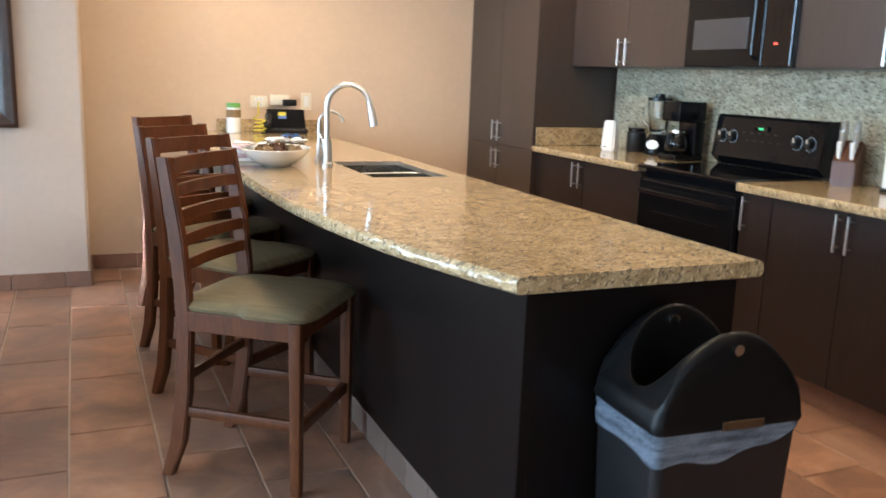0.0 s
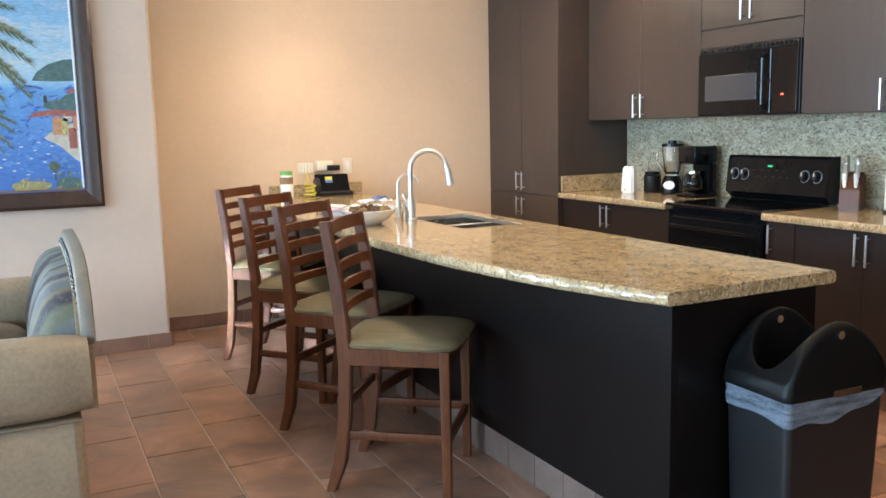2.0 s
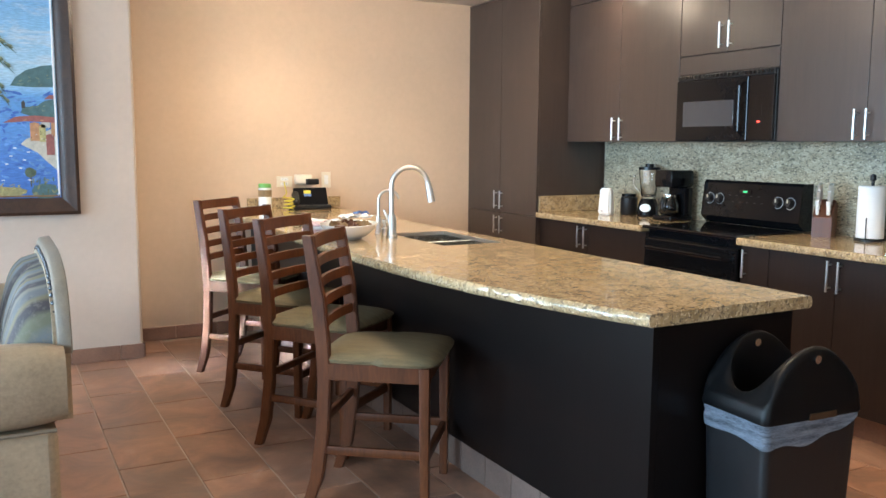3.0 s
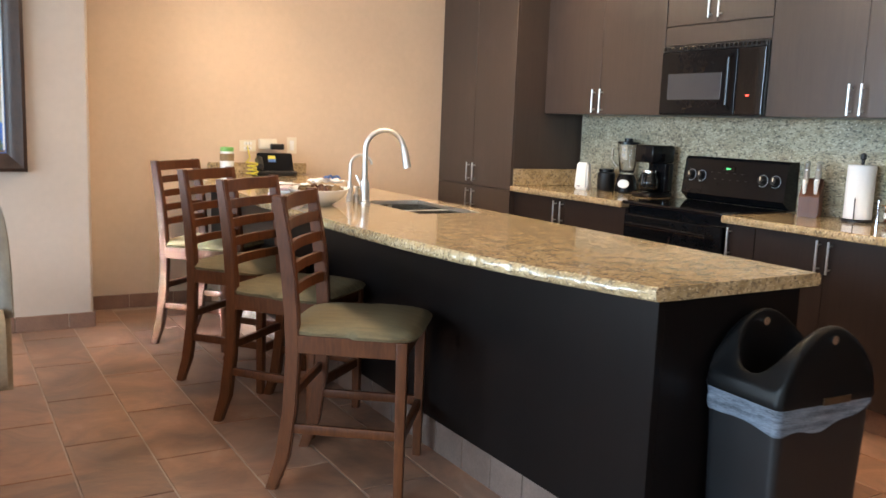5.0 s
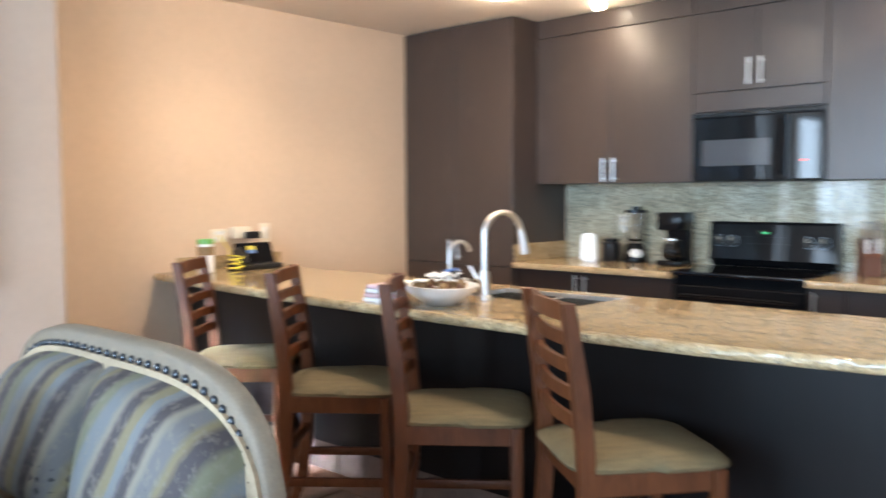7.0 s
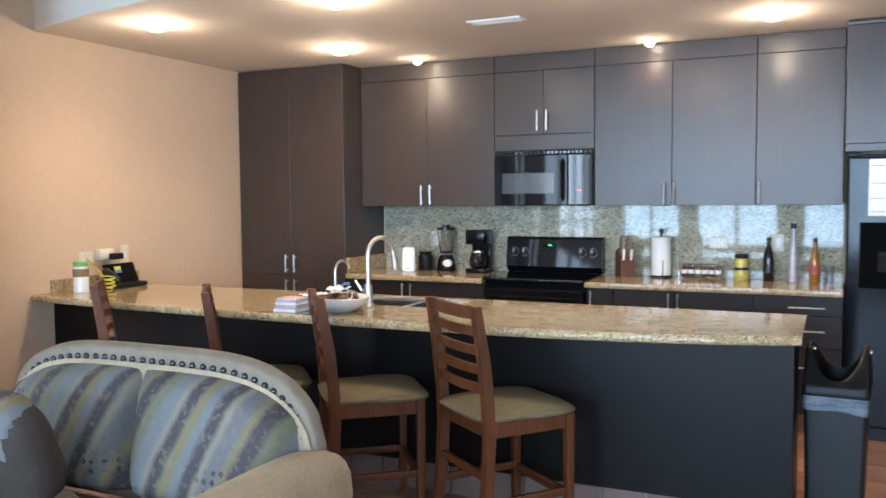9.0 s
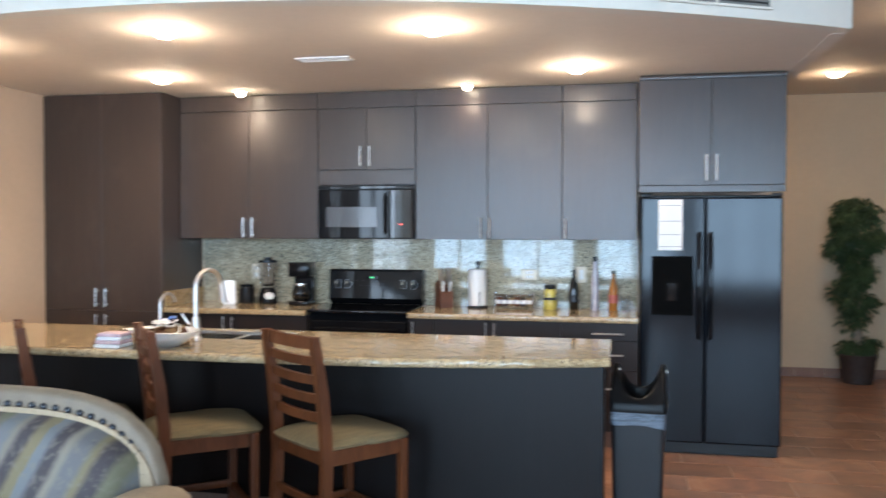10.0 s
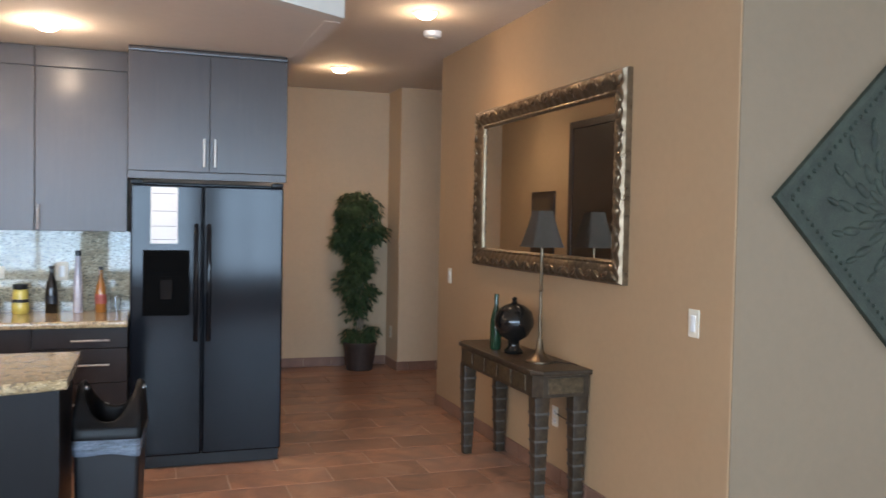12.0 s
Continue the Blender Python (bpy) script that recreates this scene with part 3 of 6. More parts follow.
def bar_top():
    """The bowed slab with a rounded nose and a rectangular opening for the sink."""
    bm = bmesh.new()
    hx0, hx1, hy0, hy1 = sink_hole
    ys = sorted({p[1] for p in front} | {hy0, hy1})
    prof = [(0.012, 0.0), (0.004, 0.006), (0.0, 0.015), (0.0, 0.025), (0.004, 0.034), (0.012, 0.04)]
    rows = []
    for y in ys:
        xa = bar_x(y)
        # the nose is left rough from the chisel
        chip = [0.0 if k in (0, 5) else 0.0045 * noise.noise(Vector((y * 34, k * 1.3, 2.0))) + 0.003 * noise.noise(Vector((y * 90, k * 2.1, 7.0))) for k in range(6)]
        left = [(xa + dx - 0.001 + c, 0.88 + dz) for (dx, dz), c in zip(prof, chip)]
        right = [(BX1 - dx - c * 0.6, 0.88 + dz) for (dx, dz), c in zip(prof[::-1], chip)]
        rows.append([bm.verts.new((x, y, z)) for x, z in left] + [bm.verts.new((hx0, y, 0.92)), bm.verts.new((hx1, y, 0.92))]
                    + [bm.verts.new((x, y, z)) for x, z in right] + [bm.verts.new((hx1, y, 0.88)), bm.verts.new((hx0, y, 0.88))])
    k = len(rows[0])
    for a, b in zip(rows, rows[1:]):
        ya, yb = a[0].co.y, b[0].co.y
        inside = ya >= hy0 - 1e-6 and yb <= hy1 + 1e-6
        for i in range(k):
            if inside and i in (6, k - 2):
                continue
            bm.faces.new((a[i], a[(i + 1) % k], b[(i + 1) % k], b[i]))
        if inside:
            for i, j in ((6, k - 1), (7, k - 2)):
                bm.faces.new((a[i], b[i], b[j], a[j]))
            if abs(ya - hy0) < 1e-6:
                bm.faces.new((a[6], a[7], a[k - 2], a[k - 1]))
            if abs(yb - hy1) < 1e-6:
                bm.faces.new((b[6], b[7], b[k - 2], b[k - 1]))
    bm.faces.new(rows[0])
    bm.faces.new(rows[-1][::-1])
    return bm


solid("worktop", bar_top(), M_GRANITE, "polished golden granite bar top with bowed edge", "countertop")

# ---- appliances ----
fridge = thing("fridge", (2.3, 1.44, 0), "black side-by-side fridge with water dispenser, a paper on its door", "fridge")
part("body", slab(2.07, 0.992, 0.03, KB - 0.01, 1.888, 1.735, bevel=0.006), M_BLACK_MATTE, fridge)
part("base_grille", slab(2.04, 1.0, 0.0, 2.075, 1.88, 0.075, bevel=0.004), M_BLACK_MATTE, fridge)
for a, b, hy in ((1.476, 1.890, 1.515), (0.990, 1.470, 1.440)):
    d = part("door", slab(2.0, a, 0.08, 2.066, b, 1.72, bevel=0.012, seg=3), M_FRIDGE, fridge)
    bm = tube([(1.985, hy, 0.78), (1.955, hy, 0.83), (1.952, hy, 1.43), (1.985, hy, 1.484)], 0.013, 10)
    part("handle", bm, M_BLACK, d)
    part("hinge_cover", slab(2.01, b - 0.07 if a > 1.4 else a, 1.722, 2.06, b if a > 1.4 else a + 0.07, 1.748, bevel=0.006), M_BLACK_MATTE, d)
    if a > 1.4:
        part("dispenser_frame", slab(1.992, 1.551, 0.934, 2.0005, 1.819, 1.328, bevel=0.006), M_RECESS, d)
        part("dispenser_recess", slab(1.990, 1.578, 0.965, 1.9925, 1.792, 1.17, bevel=0.001), M_RECESS, d)
        part("dispenser_panel", slab(1.989, 1.585, 1.20, 1.9925, 1.785, 1.30, bevel=0.001), M_RECESS, d)
        part("dispenser_paddle", slab(1.982, 1.65, 1.03, 1.990, 1.72, 1.15, bevel=0.003), M_BLACK, d)
note = thing("paper_notice", (1.999, 1.70, 1.37), "white printed paper sheet stuck on the fridge door", "paper")
part("sheet", slab(1.9975, 1.622, 1.367, 1.9992, 1.776, 1.705), M_PAPER, note)
for zz in (1.665, 1.56, 1.47, 1.39):
    part("printed_line", slab(1.9968, 1.632, zz, 1.9974, 1.766, zz + 0.003), M_GREYWIN, note)

rng = thing("cooking_range", (2.3, 3.89, 0), "black electric range with glass hob and knobs", "range")
part("body", slab(2.04, 3.515, 0.02, KB - 0.03, 4.265, 0.895, bevel=0.004), M_BLACK, rng)
part("hob", slab(1.985, 3.513, 0.896, 2.52, 4.267, 0.918, bevel=0.006), M_GLASS_BLACK, rng)
od = part("oven_door", slab(2.0, 3.52, 0.22, 2.038, 4.26, 0.84, bevel=0.008), M_BLACK, rng)
part("door_glass", slab(1.996, 3.64, 0.33, 2.001, 4.14, 0.68, bevel=0.002), M_GLASS_BLACK, od)
part("handle", tube([(2.0, 3.57, 0.775), (1.955, 3.585, 0.785), (1.95, 3.89, 0.788), (1.955, 4.195, 0.785), (2.0, 4.21, 0.775)], 0.012, 10), M_BLACK, od)
part("storage_drawer", slab(2.0, 3.52, 0.05, 2.038, 4.26, 0.21, bevel=0.006), M_BLACK, rng)
bm = bmesh.new()
bg = [(2.53, 0.918), (2.59, 0.918), (2.59, 1.19), (2.515, 1.19), (2.50, 1.175), (2.475, 0.965)]
va, vb = [bm.verts.new((x, 3.515, z)) for x, z in bg], [bm.verts.new((x, 4.265, z)) for x, z in bg]
bm.faces.new(va), bm.faces.new(vb[::-1])
for i in range(6):
    bm.faces.new((va[i], vb[i], vb[(i + 1) % 6], va[(i + 1) % 6]))
cp = part("control_panel", bm, M_BLACK, rng)
for yy in (4.20, 4.12, 3.67, 3.585):
    k = part("knob", tube([(2.492, yy, 1.075), (2.462, yy, 1.08)], [0.024, 0.020], 16), M_BLACK_MATTE, cp)
    part("pointer", slab(2.4585, yy - 0.003, 1.078, 2.463, yy + 0.003, 1.10), M_CREAM, k)
    ring = [(2.4865 + 0.119 * 0.034 * math.sin(a), yy + 0.034 * math.cos(a), 1.075 + 0.034 * math.sin(a)) for a in [2 * math.pi * q / 20 for q in range(3, 18)]]
    part("dial_ring", tube(ring, 0.0016, 6), M_DIAL, cp)
for i in range(10):
    yy = 3.78 + 0.028 * i
    part("button_mark", slab(2.4835 + 0.0, yy, 1.06 + 0.04 * (i % 2), 2.491, yy + 0.014, 1.064 + 0.04 * (i % 2)), M_GREYWIN, cp)
part("clock_digits", slab(2.4812, 3.898, 1.122, 2.4818, 3.932, 1.133), M_LEDGREEN, cp)
part("display", slab(2.482, 3.87, 1.115, 2.495, 3.96, 1.14), M_GLASS_BLACK, cp)

mw = thing("microwave", (2.4, 3.89, 1.43), "black over-the-range microwave oven with a dark window", "microwave")
part("body", slab(2.245, 3.515, 1.43, KB - 0.005, 4.265, 1.832, bevel=0.004), M_BLACK_MATTE, mw)
md = part("door", slab(2.225, 3.70, 1.435, 2.244, 4.262, 1.80, bevel=0.006), M_BLACK, mw)
part("door_window", slab(2.222, 3.80, 1.52, 2.2256, 4.20, 1.67, bevel=0.001), M_GREYWIN, md)
part("handle", tube([(2.226, 3.735, 1.47), (2.195, 3.735, 1.49), (2.195, 3.735, 1.745), (2.226, 3.735, 1.765)], 0.009, 8), M_BLACK, md)
pn = part("control_panel", slab(2.225, 3.518, 1.435, 2.244, 3.697, 1.80, bevel=0.006), M_GLASS_BLACK, mw)
part("clock_display", slab(2.2235, 3.605, 1.537, 2.226, 3.625, 1.545), M_LEDRED, pn)
for r in range(4):
    for c in range(3):
        part("button", slab(2.2236, 3.55 + 0.045 * c, 1.58 + 0.035 * r, 2.2252, 3.58 + 0.045 * c, 1.60 + 0.035 * r), M_GLASS_BLACK, pn)
part("vent_grille", slab(2.228, 3.518, 1.803, 2.244, 4.262, 1.83, bevel=0.003), M_BLACK_MATTE, mw)
for i in range(24):
    part("vent_slat", slab(2.226, 3.53 + 0.0305 * i, 1.808, 2.2285, 3.548 + 0.0305 * i, 1.825), M_GLASS_BLACK, mw)

# ---- bar chairs ----
def bar_chair():
    """Ladder-back counter chair, front towards +x, origin on the floor under the seat's centre."""
    ch = thing("bar_chair", (0, 0, 0), "brown wooden ladder-back bar chair with sage-green padded seat", "chair", "chairs along the bar")
    w, d = 0.205, 0.195
    for s in (-1, 1):
        # back leg and post in one swept piece
        bm = bmesh.new()
        prof = [(-d - 0.075, 0.0), (-d - 0.035, 0.12), (-d - 0.01, 0.30), (-d, 0.50), (-d - 0.005, 0.64), (-d - 0.022, 0.82), (-d - 0.060, 1.06)]
        rings = []
        for i, (x, z) in enumerate(prof):
            t = 0.020 if i in (0, 6) else 0.026
            rings.append([bm.verts.new((x + a * t, s * w + b * 0.018, z)) for a, b in ((-1, -1), (1, -1), (1, 1), (-1, 1))])
        for a, b in zip(rings, rings[1:]):
            for i in range(4):
                bm.faces.new((a[i], a[(i + 1) % 4], b[(i + 1) % 4], b[i]))
        bm.faces.new(rings[0][::-1]), bm.faces.new(rings[-1])
        bmesh.ops.bevel(bm, geom=[e for e in bm.edges if abs(e.verts[0].co.z - e.verts[1].co.z) > 0.01], offset=0.005, segments=2, affect="EDGES")
        part("back_leg", bm, M_CHAIR, ch)
        bm = bmesh.new()
        box(bm, d - 0.02, s * (w + 0.01) - 0.02, 0, d + 0.02, s * (w + 0.01) + 0.02, 0.577, 0.004)
        for v in bm.verts:
            if v.co.z < 0.1:
                v.co.x = d + (v.co.x - d) * 0.82
                v.co.y = s * (w + 0.01) + (v.co.y - s * (w + 0.01)) * 0.82
        part("front_leg", bm, M_CHAIR, ch)
        part("seat_rail", slab(-d + 0.01, s * (w + 0.006) - 0.011, 0.512, d - 0.02, s * (w + 0.006) + 0.011, 0.577, bevel=0.003), M_CHAIR, ch)
        part("side_stretcher", slab(-d, s * w - 0.010, 0.215, d - 0.015, s * w + 0.010, 0.25, bevel=0.004), M_CHAIR, ch)
    part("seat_rail", slab(d - 0.011, -w + 0.012, 0.512, d + 0.011, w - 0.012, 0.577, bevel=0.003), M_CHAIR, ch)
    part("seat_rail", slab(-d - 0.01, -w + 0.018, 0.512, -d + 0.010, w - 0.018, 0.577, bevel=0.003), M_CHAIR, ch)
    part("front_stretcher", slab(d - 0.011, -w + 0.010, 0.20, d + 0.011, w - 0.010, 0.24, bevel=0.004), M_CHAIR, ch)
    part("back_stretcher", slab(-d - 0.02, -w + 0.017, 0.33, -d, w - 0.017, 0.365, bevel=0.004), M_CHAIR, ch)
    for i, z in enumerate((0.695, 0.775, 0.855, 0.935, 1.005)):
        h = 0.052 if i == 4 else 0.038
        lean = -d - 0.006 - 0.026 * ((z - 0.66) / 0.4) - 0.022 * ((z - 0.66) / 0.4) ** 2
        bm = bmesh.new()
        K, rows = 8, []
        for k in range(K + 1):
            y = -w + 0.014 + (2 * w - 0.028) * k / K
            bow = -0.022 * (1 - (2 * k / K - 1) ** 2)
            rows.append([bm.verts.new((lean + bow + a * 0.009, y, z + b)) for a, b in ((-1, 0), (1, 0), (1, h), (-1, h))])
        for a, b in zip(rows, rows[1:]):
            for q in range(4):
                bm.faces.new((a[q], a[(q + 1) % 4], b[(q + 1) % 4], b[q]))
        bm.faces.new(rows[0][::-1]), bm.faces.new(rows[-1])
        part("ladder_slat", bm, M_CHAIR, ch)
    # padded seat: domed with rounded corners
    bm = bmesh.new()
    U, rows = 26, []
    for i in range(U + 1):
        row = []
        for j in range(U + 1):
            u, v = 2 * i / U - 1, 2 * j / U - 1
            sx = math.copysign(abs(u) ** 0.9, u)
            half = (0.245 if u > 0 else 0.225) * (1 - 0.10 * abs(u) ** 6)
            x, y = 0.005 + 0.245 * sx * (1 - 0.09 * abs(v) ** 6), half * v
            edge_d = (1 - abs(u) ** 5) * (1 - abs(v) ** 5)
            row.append(bm.verts.new((x, y, 0.590 + 0.026 * edge_d ** 0.5 + 0.014 * (1 - u * u) * (1 - v * v) + 0.0025 * noise.noise(Vector((u * 2, v * 9, 1.0))))))
        rows.append(row)
    for a, b in zip(rows, rows[1:]):
        for j in range(U):
            bm.faces.new((a[j], b[j], b[j + 1], a[j + 1]))
    rim = [e for e in bm.edges if e.is_boundary]
    ext = bmesh.ops.extrude_edge_only(bm, edges=rim)["geom"]
    for v in [g for g in ext if isinstance(g, bmesh.types.BMVert)]:
        v.co.z = 0.578
        v.co.x, v.co.y = 0.005 + (v.co.x - 0.005) * 0.975, v.co.y * 0.975
    bmesh.ops.contextual_create(bm, geom=[e for e in bm.edges if e.is_boundary])
    part("seat", bm, M_SEAT, ch, "sage-green corduroy seat pad", smooth=True)
    return ch


chair = bar_chair()


def chair_pose(fx, fy, turn):
    """A pose by the back leg's foot nearest the bin and the heading."""
    c, s = math.cos(radians(turn)), math.sin(radians(turn))
    lx, ly = -0.27, -0.205
    return pose(fx - (c * lx - s * ly), fy - (s * lx + c * ly), 0, 0, 0, turn)


CHAIRS = [(-0.55, 3.27, -38), (-0.525, 4.03, -51), (-0.53, 4.67, -50), (-0.495, 5.43, -47)]
for q in CHAIRS[1:]:
    copy_thing(chair, chair_pose(*q))
chair.matrix_basis = chair_pose(*CHAIRS[0])

# ---- extra materials ----
M_FOOD = plain("mixed_snacks", (0.24, 0.15, 0.07), 0.7, vary=0.5, scale=30)
M_PINK = plain("pale_pink_cotton", (0.62, 0.44, 0.46), 0.9, vary=0.25, scale=20)
M_GREEN = plain("green_plastic", (0.16, 0.42, 0.10), 0.35, vary=0.08)
M_YELLOW = plain("yellow_cable", (0.72, 0.60, 0.06), 0.45, vary=0.06)
M_BLUE = plain("printed_blue", (0.10, 0.22, 0.55), 0.5, vary=0.25, scale=20)
M_KNIFEWOOD = wood("knife_block_wood", (0.135, 0.05, 0.024), (0.085, 0.03, 0.015), 0.4, 18)
M_BRONZE = plain("carved_bronze", (0.21, 0.155, 0.10), 0.29, 0.8, 0.4, 22, 0.9, 70)
M_CONSOLE = plain("dark_inlaid_wood", (0.045, 0.030, 0.018), 0.36, vary=0.6, scale=24, grain=0.5, grain_scale=90, spec=0.4)
M_INLAY = plain("bronzed_inlay", (0.10, 0.070, 0.038), 0.38, 0.45, 0.6, 34, 0.9, 70)
M_RING = plain("grey_bone_ring", (0.075, 0.068, 0.058), 0.5, vary=0.3, scale=30)
M_PATINA = plain("green_patina_tin", (0.036, 0.044, 0.030), 0.75, 0.2, 0.5, 14, 0.7, 60)
M_VASE = plain("black_glazed_vase", (0.010, 0.009, 0.008), 0.06, vary=0.1)
M_LAMPMETAL = plain("aged_brass", (0.13, 0.09, 0.055), 0.35, 0.8, 0.3, 20)
M_SHADE = plain("grey_silk_shade", (0.115, 0.09, 0.068), 0.8, vary=0.15, scale=10)
M_LEAF = plain("ficus_leaf", (0.040, 0.072, 0.026), 0.5, vary=0.5, scale=7)
M_BARK = wood("pale_ficus_bark", (0.34, 0.27, 0.20), (0.22, 0.17, 0.12), 0.8, 20)
M_POT = plain("dark_basket_pot", (0.045, 0.028, 0.022), 0.6, vary=0.4, scale=30, grain=0.8, grain_scale=60)
M_GRILLE = plain("grey_grille", (0.20, 0.195, 0.18), 0.5, vary=0.1)
M_FRAME = wood("dark_carved_frame", (0.055, 0.026, 0.016), (0.022, 0.011, 0.008), 0.3, 24, (1, 1, 1), 0.5)
M_GILT = plain("worn_gilt_edge", (0.22, 0.13, 0.06), 0.4, 0.4, 0.4, 30)
M_BROWN_PILLOW = plain("brown_suede_pillow", (0.034, 0.023, 0.018), 0.85, vary=0.4)


def stripes(name):
    """Woven upholstery: soft stripes in blue-grey, cream, straw and plum with small motifs."""
    m, n, l, p = nodes_of(name)
    vec = coords(n, l)
    sep = n.new("ShaderNodeSeparateXYZ")
    l.new(vec, sep.inputs[0])
    lean = n.new("ShaderNodeMath")
    lean.operation = "MULTIPLY_ADD"
    lean.inputs[1].default_value = 0.42
    l.new(sep.outputs[2], lean.inputs[0])
    l.new(sep.outputs[1], lean.inputs[2])
    wob = n.new("ShaderNodeMath")
    wob.operation = "MULTIPLY_ADD"
    wob.inputs[1].default_value = 0.03
    l.new(noise_node(n, l, vec, 9, 3), wob.inputs[0])
    l.new(lean.outputs[0], wob.inputs[2])
    rep = n.new("ShaderNodeMath")
    rep.operation = "MULTIPLY"
    rep.inputs[1].default_value = 2.0
    l.new(wob.outputs[0], rep.inputs[0])
    fr = n.new("ShaderNodeMath")
    fr.operation = "FRACT"
    l.new(rep.outputs[0], fr.inputs[0])
    straw, blue, cream, plum, grey, sage = (0.150, 0.120, 0.064), (0.122, 0.126, 0.130), (0.175, 0.150, 0.115), (0.046, 0.036, 0.038), (0.105, 0.100, 0.100), (0.122, 0.115, 0.070)
    bands = [(0.0, straw), (0.09, plum), (0.19, cream), (0.24, blue), (0.36, sage), (0.46, plum), (0.58, straw), (0.64, grey), (0.76, cream), (0.82, plum), (0.92, blue)]
    stops = []
    for (at, col), (end, _) in zip(bands, bands[1:] + [(1.0, None)]):
        stops += [(at + 0.022, col), (end - 0.022, col)]
    r = ramp_node(n, stops)
    l.new(fr.outputs[0], r.inputs[0])
    v = n.new("ShaderNodeTexVoronoi")
    v.distance = "MANHATTAN"
    v.inputs["Scale"].default_value = 30
    v.inputs["Randomness"].default_value = 0.0
    l.new(vec, v.inputs["Vector"])
    dots = ramp_node(n, [(0.40, (1, 1, 1)), (0.48, (0, 0, 0))])
    l.new(v.outputs["Distance"], dots.inputs[0])
    zone = ramp_node(n, [(0.52, (0, 0, 0)), (0.58, (0.9, 0.9, 0.9))])
    l.new(noise_node(n, l, vec, 4.5, 2), zone.inputs[0])
    both = mixed(n, l, 1.0, dots.outputs[0], zone.outputs[0], "MULTIPLY")
    c = mixed(n, l, both, r.outputs[0], (0.022, 0.020, 0.024))
    flecks = ramp_node(n, [(0.52, (0, 0, 0)), (0.68, (0.5, 0.5, 0.5))])
    l.new(noise_node(n, l, vec, 42, 3), flecks.inputs[0])
    l.new(mixed(n, l, flecks.outputs[0], c, (0.17, 0.148, 0.115)), p.inputs["Base Color"])
    p.inputs["Roughness"].default_value = 0.8
    bump(n, l, p, noise_node(n, l, vec, 120, 3), 0.3, 0.002)
    return m


M_STRIPE = stripes("striped_upholstery")


# ---- bar: kick tiles, sink, taps ----
for i in range(22):
    y = 2.128 + 0.196 * i
    if y < TW - 0.2:
        part("kick_tile", slab(0.156, y, 0.001, 0.167, y + 0.192, 0.158, bevel=0.0015, seg=1), M_KICK, bar)
sink = thing("kitchen_sink", (0.5, 4.0, 0.75), "stainless steel double-bowl sink set into the bar", "sink")
hx0, hx1, hy0, hy1 = sink_hole
for a, b in ((hy0 + 0.004, 4.085), (4.115, hy1 - 0.004)):
    bm = bmesh.new()
    for q in ((hx0 + 0.004, a, 0.752, hx1 - 0.004, b, 0.756), (hx0 + 0.002, a, 0.756, hx0 + 0.006, b, 0.900), (hx1 - 0.006, a, 0.756, hx1 - 0.002, b, 0.900),
              (hx0 + 0.006, a, 0.756, hx1 - 0.006, a + 0.004, 0.900), (hx0 + 0.006, b - 0.004, 0.756, hx1 - 0.006, b, 0.900)):
        box(bm, *q)
    bowl_part = part("bowl", bm, M_SINK, sink)
    part("drain", lathe([(0.045, 0.0), (0.045, 0.004), (0.03, 0.005), (0.012, 0.002)], 20, (0.5, (a + b) / 2, 0.7562)), M_CHROME, bowl_part)
part("divider", slab(hx0 + 0.004, 4.086, 0.80, hx1 - 0.004, 4.114, 0.902, bevel=0.006), M_STEEL, sink)
bm = bmesh.new()
for q in ((hx0 - 0.014, hy0 - 0.014, hx0 + 0.004, hy1 + 0.014), (hx1 - 0.004, hy0 - 0.014, hx1 + 0.014, hy1 + 0.014), (hx0 + 0.004, hy0 - 0.014, hx1 - 0.004, hy0 + 0.004), (hx0 + 0.004, hy1 - 0.004, hx1 - 0.004, hy1 + 0.014)):
    box(bm, q[0], q[1], 0.8995, q[2], q[3], 0.9185, 0.001, 1)
part("rim", bm, M_STEEL, sink)

fx, fy = 0.245, 4.21
tap = thing("kitchen_faucet", (fx, fy, 0.92), "tall brushed steel pull-down kitchen faucet with arched neck", "faucet")
part("base", lathe([(0.030, 0), (0.030, 0.012), (0.024, 0.02), (0.023, 0.10), (0.019, 0.12)], 20, (fx, fy, 0.9205)), M_STEEL, tap)
dx, dy = 0.96, -0.28
arc = [(fx, fy, 1.03), (fx, fy, 1.19)] + [(fx + dx * (0.095 - 0.095 * math.cos(a)), fy + dy * (0.095 - 0.095 * math.cos(a)), 1.19 + 0.095 * math.sin(a)) for a in [math.pi * k / 14 * 0.93 for k in range(1, 15)]]
part("neck", tube(arc, 0.0125, 12), M_STEEL, tap, smooth=True)
ex, ey, ez = arc[-1]
part("spray_head", tube([(ex, ey, ez), (ex + dx * 0.008, ey + dy * 0.008, ez - 0.03), (ex + dx * 0.022, ey + dy * 0.022, ez - 0.105)], [0.0135, 0.017, 0.0205], 14), M_STEEL, tap, smooth=True)
part("lever", tube([(fx, fy + 0.02, 1.0), (fx + 0.005, fy + 0.045, 1.005), (fx - 0.01, fy + 0.075, 1.06)], [0.010, 0.008, 0.006], 8), M_STEEL, tap)
fx2, fy2 = 0.268, 4.43
tap2 = thing("filter_faucet", (fx2, fy2, 0.92), "small brushed steel filtered-water faucet", "faucet")
part("base", lathe([(0.020, 0), (0.020, 0.01), (0.014, 0.02), (0.013, 0.08), (0.010, 0.09)], 16, (fx2, fy2, 0.9205)), M_STEEL, tap2)
